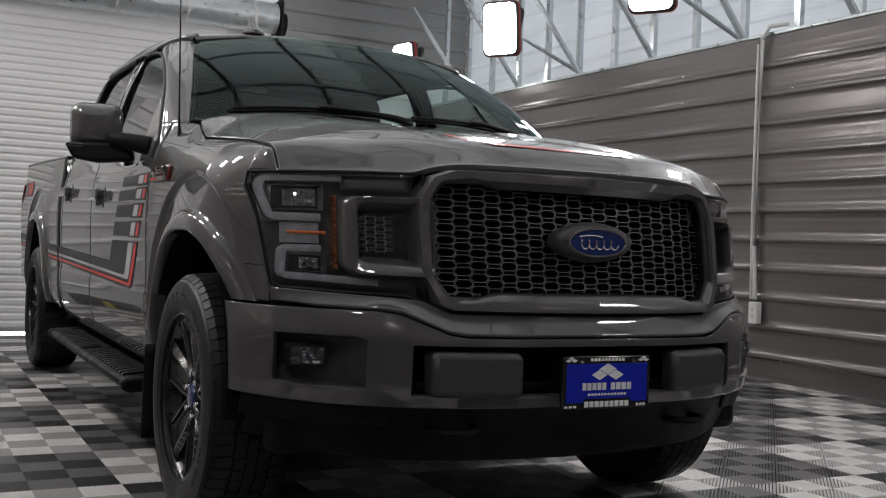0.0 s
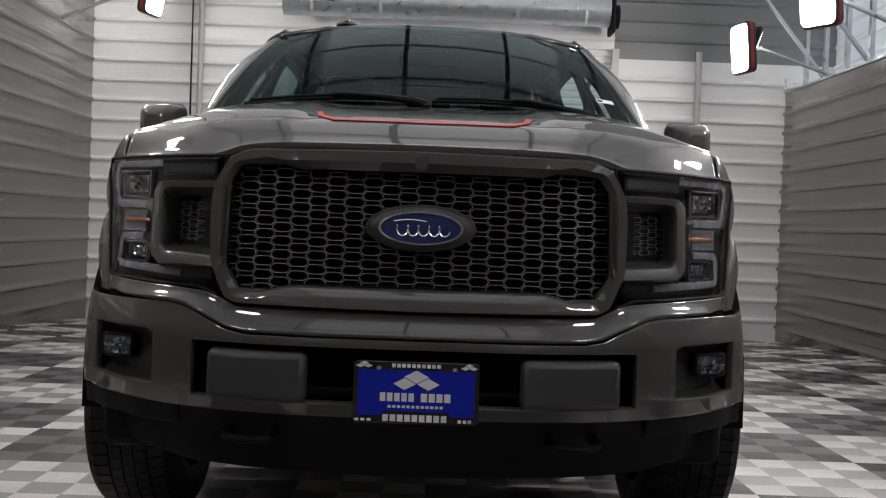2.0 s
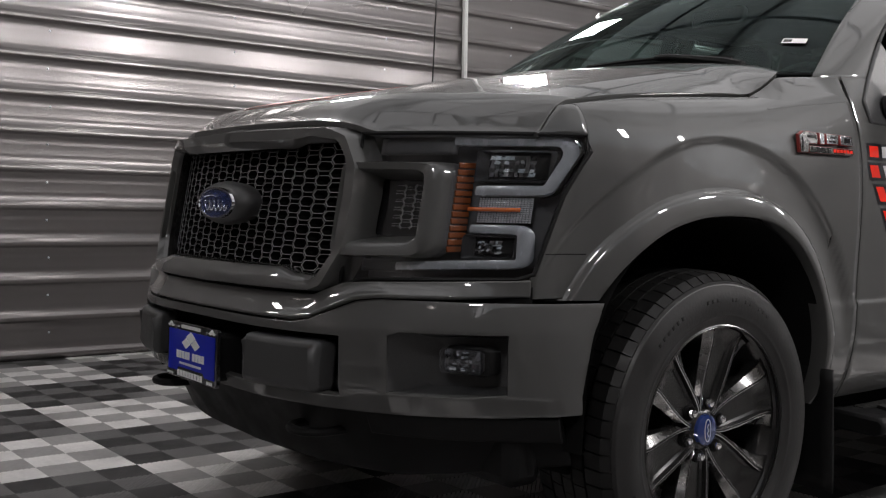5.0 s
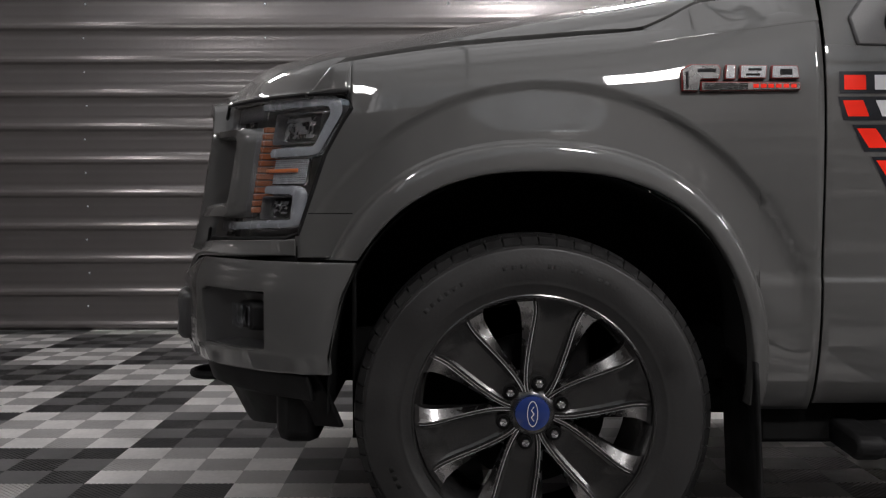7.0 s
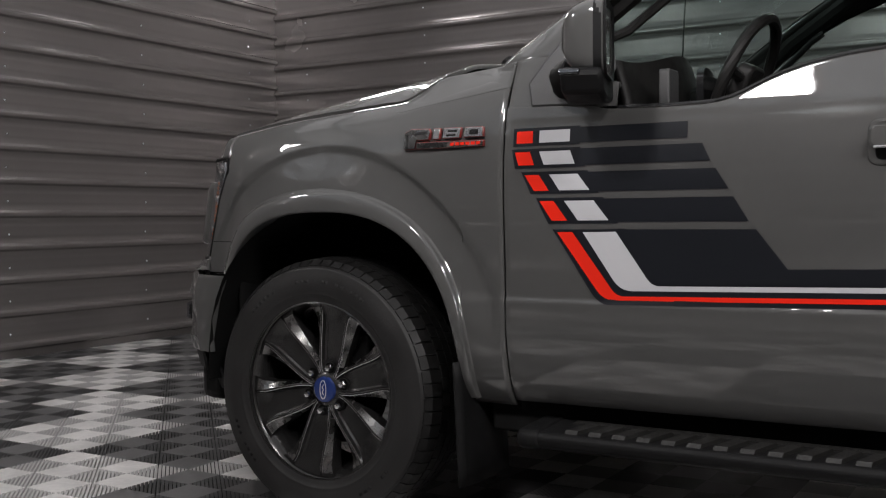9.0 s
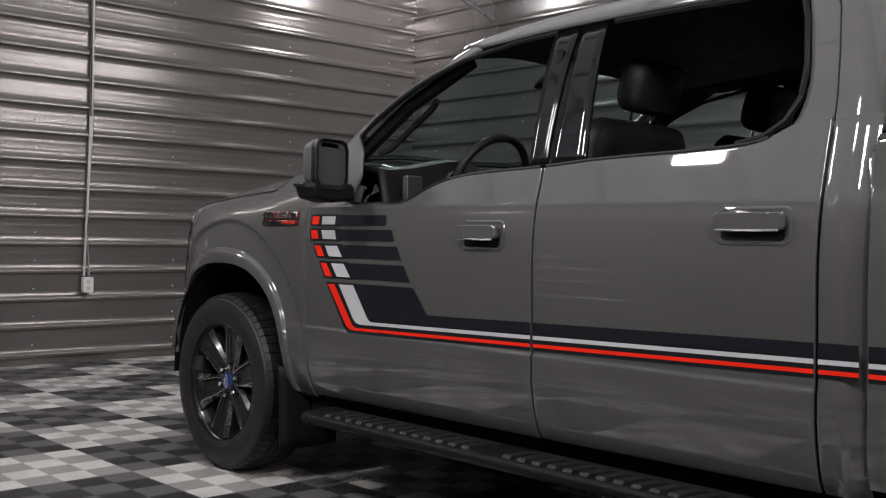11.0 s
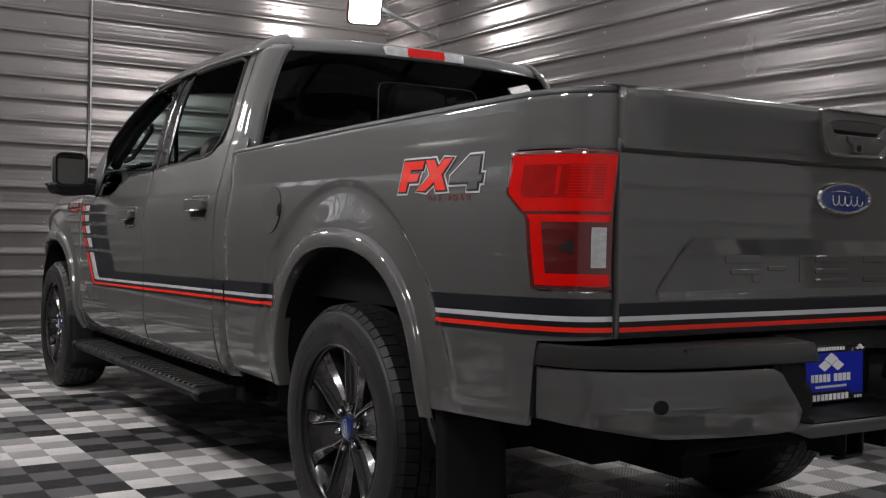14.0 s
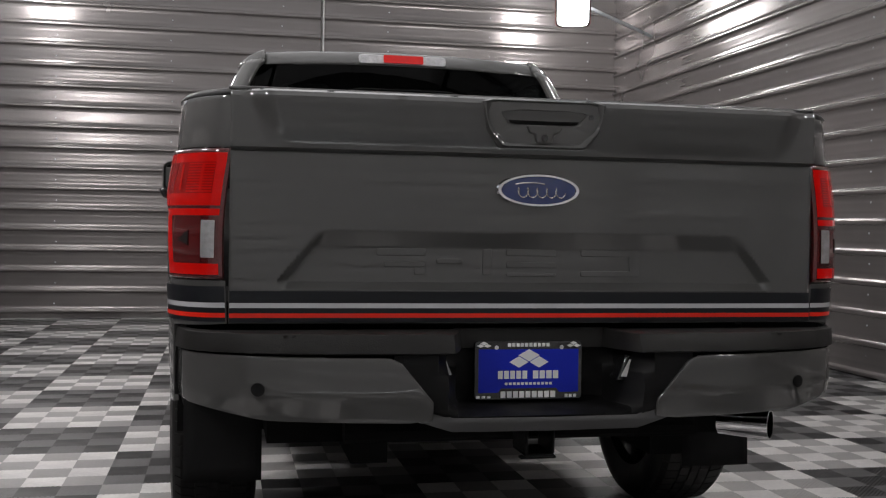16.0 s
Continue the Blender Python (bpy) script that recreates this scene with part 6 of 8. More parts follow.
for sx in (1, -1):
    mesh_side("fender_tip", sheet(columns(-0.512, -0.4045, 12), lambda y: 0, lambda y: 1, fender_tip, 14), sx, PAINT, solid=0.012)
    LO = lambda x: lin([(0.50, 0.762), (0.56, 0.782), (0.84, 0.792), (0.862, 0.80), (0.885, 0.985), (0.905, 1.075)], x)
    HI = lambda x: lin([(0.50, 1.118), (0.90, 1.115), (0.906, 1.10)], x)
    lamp = mesh_side("head_lamp", nose_sheet(0.50, 0.905, LO, HI, 0.085, 24), sx, PAD_PLASTIC, "dark grey head lamp with light guides behind a clear lens", solid=0.01)
    mesh_side("lens", join(nose_sheet(0.715, 0.905, LO, HI, 0.002, 16), nose_sheet(0.53, 0.715, lambda x: 1.052, HI, 0.002, 12, 4), nose_sheet(0.53, 0.715, LO, lambda x: 0.830, 0.002, 12, 4)), sx, LENS, parent=lamp)
    rim = dense([(0.505, 1.118), (0.90, 1.116), (0.907, 1.08), (0.884, 0.98), (0.862, 0.80), (0.84, 0.788), (0.56, 0.778), (0.505, 0.76)])
    mesh_side("lens_seal", loop_tube([(a, front_y(a, b) + 0.004, b) for a, b in rim], 0.0055, 6, closed=True), sx, BLACK_PLASTIC, parent=lamp)
    # light guides: flat ribbons, C-shaped above and below
    def ribbon(pts, width, o):
        """A flat strip of the given width along a line of (x, z), laid behind the lens."""
        pl = []
        for p, q in zip(pts[:-1], pts[1:]):
            p, q = Vector(p), Vector(q)
            m = max(1, int((q - p).length / 0.012))
            pl += [p + (q - p) * k / m for k in range(m)]
        pl.append(Vector(pts[-1]))
        V, F = [], []
        for i, p in enumerate(pl):
            d = (pl[min(i + 1, len(pl) - 1)] - pl[max(i - 1, 0)]).normalized()
            q = Vector((-d.y, d.x)) * width / 2
            for e, dy in ((-1.0, 0.012), (-0.8, 0.0), (0.0, -0.003), (0.8, 0.0), (1.0, 0.012)):
                c = p + q * e
                V.append((c.x, front_y(c.x, c.y) + o + dy, c.y))
        F = [(i * 5 + k, (i + 1) * 5 + k, (i + 1) * 5 + k + 1, i * 5 + k + 1) for i in range(len(pl) - 1) for k in range(4)]
        return V, F

    def soft(pts):
        """Rounds the corners of an open line."""
        out = [pts[0]]
        for p, q, r in zip(pts[:-2], pts[1:-1], pts[2:]):
            p, q, r = Vector(p), Vector(q), Vector(r)
            a, c = q + (p - q) * min(0.45, 0.016 / (p - q).length), q + (r - q) * min(0.45, 0.016 / (r - q).length)
            out += [tuple(a * (1 - t) ** 2 + q * 2 * t * (1 - t) + c * t * t) for t in (0.0, 0.25, 0.5, 0.75, 1.0)]
        return out + [pts[-1]]
    for pts, wd in (([(0.70, 1.100), (0.872, 1.100), (0.882, 1.072), (0.858, 0.988), (0.748, 0.986)], 0.025), ([(0.748, 0.900), (0.832, 0.898), (0.836, 0.822), (0.62, 0.811)], 0.022)):
        guide = mesh_side("light_guide", ribbon(soft(pts), wd, 0.020), sx, DRL, "pale ribbed light guide", parent=lamp)
    mesh_side("guide_edge", ribbon(soft([(0.70, 1.1125), (0.884, 1.1125), (0.895, 1.076), (0.868, 0.978), (0.850, 0.972)]), 0.003, 0.014), sx, CRYSTAL, "bright lens edge", parent=lamp)
    # projector boxes with faceted reflectors
    rng = random.Random(11)
    for z0, z1, x0, x1 in ((1.008, 1.078, 0.742, 0.852), (0.832, 0.884, 0.738, 0.818)):
        mesh_side("projector_box", nose_sheet(x0 - 0.006, x1 + 0.006, lambda x: z0 - 0.004, lambda x: z1 + 0.004, 0.055, 4, 3), sx, BLACK_PLASTIC, parent=lamp, solid=0.01)
        mesh_side("box_frame", ring_loft([(rounded(x0 - 0.006, x1 + 0.006, z0 - 0.004, z1 + 0.004, 0.006, 3), 0.050), (rounded(x0 - 0.004, x1 + 0.004, z0 - 0.002, z1 + 0.002, 0.006, 3), 0.026), (rounded(x0, x1, z0 + 0.002, z1 - 0.002, 0.005, 3), 0.026), (rounded(x0 + 0.006, x1 - 0.006, z0 + 0.008, z1 - 0.008, 0.004, 3), 0.050)], nose3d), sx, BLACK_GLOSS, parent=lamp, sharp=40)
        V, F = [], []
        nx, nz = 9, 5
        xa, xb, za, zb = x0 + 0.010, x1 - 0.028, z0 + 0.011, z1 - 0.011
        for i in range(nx):
            for k in range(nz):
                o = len(V)
                tilt, lean = rng.uniform(-0.5, 0.5), rng.uniform(-0.6, 0.6)
                for di, dk in ((0, 0), (1, 0), (1, 1), (0, 1)):
                    x, z = xa + (xb - xa) * (i + di) / nx, za + (zb - za) * (k + dk) / nz
                    V.append((x, front_y(x, z) + 0.044 + (di - 0.5) * tilt * 0.010 + (dk - 0.5) * lean * 0.010, z))
                F.append((o, o + 1, o + 2, o + 3))
        mesh_side("faceted_reflector", (V, F), sx, CRYSTAL, "sparkling faceted reflector", parent=lamp, smooth=False)
    # clear signal block with its fine grid and amber bar
    mesh_side("signal_strip", nose_sheet(0.748, 0.834, lambda x: 0.912, lambda x: 0.972, 0.034, 8, 4), sx, REFLECTOR, parent=lamp, solid=0.01)
    V, F = [], []
    for i in range(19):
        for k in range(12):
            x, z, o = 0.749 + i * 0.0045, 0.914 + k * 0.0048, len(V)
            f = lambda a, b, e: (a, front_y(a, b) + 0.033 - e, b)
            V += [f(x, z, 0), f(x + 0.0040, z, 0), f(x + 0.0040, z + 0.0042, 0), f(x, z + 0.0042, 0), f(x + 0.0020, z + 0.0021, 0.003)]
            F += [(o, o + 1, o + 4), (o + 1, o + 2, o + 4), (o + 2, o + 3, o + 4), (o + 3, o, o + 4)]
    mesh_side("signal_grid", (V, F), sx, CLEAR_LENS, "clear prism grid", parent=lamp, smooth=False)
    mesh_side("amber_bar", nose_sheet(0.737, 0.822, lambda x: 0.940, lambda x: 0.949, 0.022, 8, 2), sx, AMBER, parent=lamp, solid=0.004)
    # deep amber side reflector, in small ribs
    for k in range(13):
        z = 0.845 + k * 0.0160
        mesh_side("amber_reflector", box(0.712, 0.717, front_y(0.714, z) + 0.018, front_y(0.714, z) + 0.068, z, z + 0.0135), sx, AMBER_DEEP, parent=lamp, bevel=0.002)
    # sloped inner reflector panels
    mesh_side("inner_panel", nose_sheet(0.535, 0.70, lambda x: 1.068, lambda x: 1.106, 0.030, 12, 4), sx, PAD_PLASTIC, parent=lamp, solid=0.004)
    mesh_side("inner_panel", nose_sheet(0.53, 0.625, lambda x: 0.797, lambda x: 0.824, 0.030, 10, 4), sx, PAD_PLASTIC, parent=lamp, solid=0.004)
    # bracket with its pocket
    BO = polar([(0.49, 1.052), (0.690, 1.050), (0.711, 1.03), (0.711, 0.86), (0.686, 0.832), (0.49, 0.828)], 72, (0.60, 0.94))
    BI = polar([(0.495, 1.030), (0.660, 1.028), (0.673, 1.018), (0.673, 0.878), (0.660, 0.868), (0.495, 0.862)], 72, (0.60, 0.94))
    mesh_side("lamp_bracket", ring_loft([(BO, 0.05), (BO, -0.012), (mix(BO, BI, 0.15), -0.026), (mix(BO, BI, 0.8), -0.022), (BI, -0.012), (mix(BI, [(0.60, 0.94)] * 72, 0.22), 0.07)], nose3d), sx, PAINT, "grey painted bracket beside the grille", sharp=50)
    IN = mix(BI, [(0.60, 0.94)] * 72, 0.15)
    mesh_side("bracket_pocket", plate(IN, lambda a, b, d: (a, front_y(a, b) + 0.068 + d, b), 0.01), sx, BLACK_GLOSS)
    IN2 = [(0.575, 0.995), (0.655, 0.995), (0.655, 0.895), (0.575, 0.895)]
    mesh_side("pocket_mesh", honeycomb(IN2, lambda a, b, d: (a, front_y(a, b) + 0.055 + d, b), 0.0235, 0.019, 0.0004, 0.0015), sx, GRILLE_WIRE, smooth=False)

# fascia band between lamps and bumper
ZG = [(0.0, 0.676), (0.42, 0.676), (0.47, 0.684), (0.585, 0.735), (0.63, 0.742), (0.95, 0.742)]
def zg(x):
    return lin(ZG, abs(x))


def fascia_hi(x):
    return lin([(0.0, 0.735), (0.45, 0.738), (0.49, 0.755), (0.53, 0.77), (0.60, 0.776), (0.84, 0.786), (0.88, 0.79), (0.93, 0.79)], abs(x))


cols = columns(-0.863, 0.863, 80, -0.42, 0.42, -0.47, 0.47, -0.585, 0.585)
V, F = sheet(cols, lambda x: 0.0, lambda x: 1.0, lambda x, t: (x, front_y(x, 0.76) - (0.012 + 0.035 * (1 - t) ** 1.5) * (1 - step01((abs(x) - 0.77) / 0.09)), zg(x) + 0.006 + (fascia_hi(x) - zg(x) - 0.006) * t), 8)
part("fascia_band", V, F, PAINT, truck, solid=0.012, bevel=0.004)
# black sheet for the shade in the gap above the bumper
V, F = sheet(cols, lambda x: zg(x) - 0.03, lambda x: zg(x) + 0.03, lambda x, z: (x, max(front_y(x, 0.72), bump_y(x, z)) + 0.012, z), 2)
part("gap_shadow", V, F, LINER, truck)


def bsheet(x0, x1, lo, hi, n, nb=8, o=0.0):
    return sheet(columns(x0, x1, n, -0.42, 0.42, -0.47, 0.47, -0.585, 0.585, -0.63, 0.63), lo, hi, lambda x, z: (x, bump_y(x, z) + o, z), nb)


top = lambda x: zg(x) - 0.004
fog_hi = lambda x: 0.668 - 0.012 * step01((0.70 - abs(x)) / 0.04)
fog_lo = lambda x: 0.528 + 0.008 * step01((abs(x) - 0.80) / 0.08)
cols = sorted(set(round(v, 4) for v in list(np.linspace(-0.951, 0.951, 90)) + [q * e for q in (-1, 1) for e in (0.42, 0.47, 0.56, 0.585, 0.63, 0.672, 0.872)]))
V, F = [], []
BANDS = (7, 8, 8)
for x in cols:
    a = abs(x)
    lo = lin([(0.56, 0.478), (0.68, 0.480), (0.87, 0.484), (0.951, 0.49)], a)
    m0 = lin([(0.56, 0.512), (0.60, 0.525)], a) if a < 0.6 else fog_lo(a)
    m1 = lin([(0.56, 0.650), (0.60, 0.654)], a) if a < 0.6 else fog_hi(a)
    lv = [lo, m0, m1, top(a)]
    zz = [lo]
    for k in range(3):
        zz += list(np.linspace(lv[k], lv[k + 1], BANDS[k] + 1))[1:]
    V += [(x, bump_y(x, z), z) for z in zz]
nr = sum(BANDS) + 1
for i in range(len(cols) - 1):
    xm = abs(cols[i] + cols[i + 1]) / 2
    for k in range(nr - 1):
        if BANDS[0] <= k < BANDS[0] + BANDS[1] and (xm < 0.56 or 0.672 < xm < 0.872):
            continue
        F.append((i * nr + k, (i + 1) * nr + k, (i + 1) * nr + k + 1, i * nr + k + 1))
part("front_bumper", V, F, PAINT, truck, "grey painted front bumper", solid=0.018, bevel=0.007)
part("bumper_opening", *bsheet(-0.57, 0.57, lambda x: 0.50, lambda x: 0.66, 30, 4, 0.09), LINER, truck)
part("crossbar", *bsheet(-0.56, 0.56, lambda x: 0.515, lambda x: 0.545, 30, 3, 0.05), BLACK_PLASTIC, truck, solid=0.02, bevel=0.004)
for s in (1, -1):
    # pocket with the fog lamp
    po = polar([(0.668, 0.672), (0.874, 0.672), (0.874, 0.53), (0.85, 0.522), (0.668, 0.522)], 64, (0.77, 0.60))
    pi_ = polar([(0.70, 0.655), (0.86, 0.655), (0.86, 0.548), (0.70, 0.542)], 64, (0.77, 0.60))
    mesh_side("fog_pocket", ring_loft([(po, 0.004), (po, 0.02), (pi_, 0.085), (mix(pi_, [(0.77, 0.6)] * 64, 0.98), 0.09)], lambda a, b, o: (a, bump_y(a, 0.6) + o, b)), s, PAD_PLASTIC, "dark grey fog lamp pocket", sharp=40)
    fl = mesh_side("fog_lamp", plate(rounded(0.745, 0.845, 0.575, 0.640, 0.014, 4), lambda a, b, d: (a, bump_y(0.79, 0.6) + 0.035 + (a - 0.79) * 0.45 + d, b), 0.04), s, BLACK_PLASTIC, "clear rectangular fog lamp", bevel=0.005)
    mesh_side("fog_reflector", plate(rounded(0.752, 0.838, 0.582, 0.633, 0.010, 4), lambda a, b, d: (a, bump_y(0.79, 0.6) + 0.031 + (a - 0.79) * 0.45 + d, b), 0.004), s, FOG_GLASS, parent=fl)
    rng = random.Random(5)
    V, F = [], []
    for i in range(9):
        for k in range(5):
            o, tilt, lean = len(V), rng.uniform(-0.6, 0.6), rng.uniform(-0.9, 0.3)
            for di, dk in ((0, 0), (1, 0), (1, 1), (0, 1)):
                x, z = 0.756 + 0.078 * (i + di) / 9, 0.586 + 0.043 * (k + dk) / 5
                V.append((x, bump_y(0.79, 0.6) + 0.0255 + (x - 0.79) * 0.45 + (di - 0.5) * tilt * 0.008 + (dk - 0.5) * lean * 0.008, z))
            F.append((o, o + 1, o + 2, o + 3))
    mesh_side("fog_facets", (V, F), s, CRYSTAL, "faceted fog lamp reflector", parent=fl, smooth=False)
    mesh_side("fog_lens", plate(rounded(0.749, 0.841, 0.579, 0.636, 0.012, 4), lambda a, b, d: (a, bump_y(0.79, 0.6) + 0.016 + (a - 0.79) * 0.45 + d, b), 0.002), s, LENS, parent=fl)
    # bumper pad
    mesh_side("bumper_pad", plate(dense(rounded(0.262, 0.515, 0.512, 0.634, 0.018, 4), 0.03), lambda a, b, d: (a, bump_y(a, 0.6) - 0.022 + (0.006 if b > 0.6 else 0) + d, b), 0.07), s, PAD_PLASTIC, "dark grey rubber bumper guard", bevel=0.018, segs=3)
    # tow hook
    mesh_side("tow_hook", loop_tube([(0.345, -0.70, 0.41)] + [(0.41 + 0.062 * math.cos(t), -0.82 - 0.055 * math.sin(t), 0.41) for t in np.linspace(math.pi, 0, 14)] + [(0.475, -0.70, 0.41)], 0.0115, 8), s, BLACK_PLASTIC, "black tow hook")
# lower valance and air dam
V, F = sheet(columns(-0.915, 0.915, 60), lambda x: 0.0, lambda x: 1.0, lambda x, t: (x * (1 - 0.02 * (1 - t)), smooth_lin(BUMP, abs(x)) + 0.045 + 0.13 * (1 - t) ** 0.8 * (1 - 0.5 * (abs(x) / 0.9) ** 2), lin([(0.0, 0.295), (0.6, 0.31), (0.9, 0.36)], abs(x)) + (0.49 - lin([(0.0, 0.295), (0.6, 0.31), (0.9, 0.36)], abs(x))) * t), 12)
part("lower_valance", V, F, BLACK_PLASTIC, truck, "black plastic lower valance", solid=0.012, bevel=0.005)
for s in (1, -1):
    mesh_side("valance_lip", bsheet(0.60, 0.93, lambda x: 0.425, lambda x: 0.484, 14, 4, 0.012), s, BLACK_PLASTIC, solid=0.012, bevel=0.004)
    mesh_side("air_deflector", box(0.64, 0.86, -0.585, -0.48, 0.315, 0.50), s, BLACK_PLASTIC, bevel=0.03)


def number_plate(to3d, parent_name, label):
    """Dealer plate: blue field, white lozenges and plain bars, in a black frame with screws."""
    p = part(parent_name, *plate(rounded(-0.158, 0.158, -0.083, 0.083, 0.012, 4), lambda a, b, d: to3d(a, b, 0.0 + d), 0.012), BLACK_GLOSS, truck, label, bevel=0.002)
    part("blue_field", *plate([(-0.146, -0.062), (-0.09, -0.062), (-0.08, -0.050), (0.08, -0.050), (0.09, -0.062), (0.146, -0.062), (0.146, 0.060), (-0.146, 0.060)], lambda a, b, d: to3d(a, b, -0.0015 + d), 0.002), PLATE_BLUE, p, "blue plate face")

    def bars(name, items, mat=WHITE_PRINT, o=-0.0028):
        for q in items:
            part(name, *plate(q, lambda a, b, d: to3d(a, b, o + d), 0.001), mat, p, smooth=False)
    dia = lambda cx, cz, w, h: [(cx - w, cz), (cx, cz + h), (cx + w, cz), (cx, cz - h)]
    bars("lozenge", [dia(-0.0, 0.043, 0.031, 0.0175), dia(-0.0295, 0.024, 0.028, 0.016), dia(0.0295, 0.024, 0.028, 0.016)])
    for s in (-1, 1):
        bars("corner_lozenge", [dia(s * 0.131, 0.077, 0.011, 0.005), dia(s * 0.141, 0.070, 0.011, 0.005), dia(s * 0.121, 0.070, 0.011, 0.005)])
        part("screw", *plate(ellipse(s * 0.095, 0.0655, 0.0062, 0.0062, 12), lambda a, b, d: to3d(a, b, -0.004 + d), 0.004), CHROME, p)
    bar = lambda x0, x1, z0, z1: [(x0, z0), (x0, z1), (x1, z1), (x1, z0)]
    # five and four upright blocks of the main line, then thin lines
    words = []
    x = -0.090
    for k in range(5):
        words.append(bar(x, x + 0.0135, -0.023, -0.0005))
        x += 0.0178
    x += 0.013
    for k in range(4):
        words.append(bar(x, x + 0.0155, -0.023, -0.0005))
        x += 0.0195
    bars("print_block", words)
    bars("thin_line", [bar(-0.070 + k * 0.0118, -0.062 + k * 0.0118, -0.0405, -0.0335) for k in range(12)])
    bars("frame_line", [bar(-0.082 + k * 0.0182, -0.068 + k * 0.0182, -0.0765, -0.0585) for k in range(9)])
    bars("frame_line", [bar(-0.062 + k * 0.0125, -0.053 + k * 0.0125, 0.0675, 0.0775) for k in range(10)] + [bar(-0.152 + k * 0.0155, -0.142 + k * 0.0155, -0.077, -0.0705) for k in range(3)] + [bar(0.106 + k * 0.0125, 0.1145 + k * 0.0125, -0.077, -0.0685) for k in range(3)])
    return p


number_plate(lambda a, b, d: (0.007 + a * 0.965, -0.958 + d + 0.02 * (b + 0.08), 0.551 + b * 0.90), "front_plate", "blue dealer plate in a black frame")
part("plate_bracket", *box(-0.13, 0.14, -0.945, -0.85, 0.49, 0.61), BLACK_PLASTIC, truck, bevel=0.01)

# ---- tail ----
GY = 5.093


def ramp01(t):
    return min(1.0, max(0.0, t))


def gate_y(x, z):
    y = GY + 0.02 * math.cos(x * 1.3)
    # overhanging upper third with its crease, fading towards the corners
    y += 0.016 * ramp01((z - 1.229) / 0.008) + 0.030 * ramp01((z - 1.240) / 0.115) * step01((0.77 - abs(x) - 0.35 * (1.36 - z)) / 0.07)
    y -= 0.004 * math.exp(-((z - 1.231) / 0.0035) ** 2)
    # sunken field in the lower half
    w = 0.685 - 0.82 * max(0, z - 0.90)
    y -= 0.024 * ramp01((w - abs(x)) / 0.022) * ramp01((1.030 - z) / 0.046) * ramp01((z - 0.876) / 0.020)
    return y


zs = list(np.linspace(0.788, 0.87, 5)) + list(np.linspace(0.876, 1.04, 34)) + list(np.linspace(1.06, 1.21, 7)) + [1.222, 1.2265, 1.229, 1.2315, 1.234, 1.237, 1.240, 1.25] + list(np.linspace(1.265, 1.365, 12)) + [1.376, 1.383]
xs = np.linspace(-0.808, 0.808, 202)
V = [(x, gate_y(x, z) - (0.02 if z > 1.38 else 0.006 if z > 1.372 else 0), z) for z in zs for x in xs]
n = len(xs)
F = [(i * n + k, i * n + k + 1, (i + 1) * n + k + 1, (i + 1) * n + k) for i in range(len(zs) - 1) for k in range(n - 1)]
gate = part("tailgate", V, [f[::-1] for f in F], PAINT, truck, "grey tailgate with pressed panel", solid=0.03, sharp=28)
part("gate_cap", *sheet(columns(-0.812, 0.812, 30), lambda x: 0, lambda x: 1, lambda x, t: (x, GY + 0.004 - 0.075 * t, 1.382 + 0.006 * math.sin(math.pi * min(1, t * 1.4)) ** 0.5), 6), PAD_PLASTIC, gate, "dark grey gate top cap", solid=0.006)
for nm, lo, hi, mt in (("stripe_ground", 0.792, 0.872, BLACK_VINYL), ("red_stripe", 0.804, 0.8155, RED_VINYL), ("silver_stripe", 0.829, 0.8415, SILVER_VINYL)):
    V, F = sheet(columns(-0.806, 0.806, 40), lambda x: lo, lambda x: hi, lambda x, z: (x, gate_y(x, z) + (0.005 if nm == "stripe_ground" else 0.0065), z), 3)
    part(nm, V, F, mt, gate)
# handle well and handle
hw = polar([(-0.170, 1.376), (0.170, 1.376), (0.155, 1.30), (0.118, 1.252), (-0.118, 1.252), (-0.155, 1.30)], 96, (0.0, 1.32))
hi_ = polar([(-0.118, 1.348), (0.118, 1.348), (0.092, 1.314), (-0.092, 1.314)], 96, (0.0, 1.332))
part("gate_handle", *ring_loft([(hw, 0.0), (hw, 0.028), (mix(hw, hi_, 0.07), 0.035), (mix(hw, hi_, 0.14), 0.033), (mix(hw, hi_, 0.2), 0.027), (mix(hw, hi_, 0.86), 0.029), (mix(hw, hi_, 0.93), 0.027), (hi_, 0.020), (hi_, -0.02), (mix(hi_, [(0, 1.332)] * 96, 0.98), -0.022)], lambda a, b, o: (a, GY + 0.034 + o + 0.10 * (b - 1.31), b)), PAINT, gate, "grey gate handle with a dark pull slot", sharp=40)
# black plate across the slot mouth stands for the shade in its recess
part("pull_slot", *plate(mix(hi_, [(0, 1.332)] * 96, 0.03), lambda a, b, d: (a, GY + 0.0565 + 0.10 * (b - 1.31) - d, b), 0.01), LINER, gate, "black pull slot")
part("gate_lock", *plate([(-0.050, 1.312), (0.050, 1.312), (0.042, 1.292), (0.026, 1.288), (0.022, 1.266), (-0.022, 1.266), (-0.026, 1.288), (-0.042, 1.292)], lambda a, b, d: (a, GY + 0.070 + 0.10 * (b - 1.31) - d, b), 0.014), PAINT, gate, bevel=0.004)
part("key_hole", *plate(ellipse(0.0, 1.279, 0.009, 0.009, 16), lambda a, b, d: (a, GY + 0.0695 - d, b), 0.006), BLACK_GLOSS, gate)
part("rear_camera", *plate(ellipse(-0.128, 1.337, 0.007, 0.007, 16), lambda a, b, d: (a, GY + 0.068 - d, b), 0.006), BLACK_GLOSS, gate)
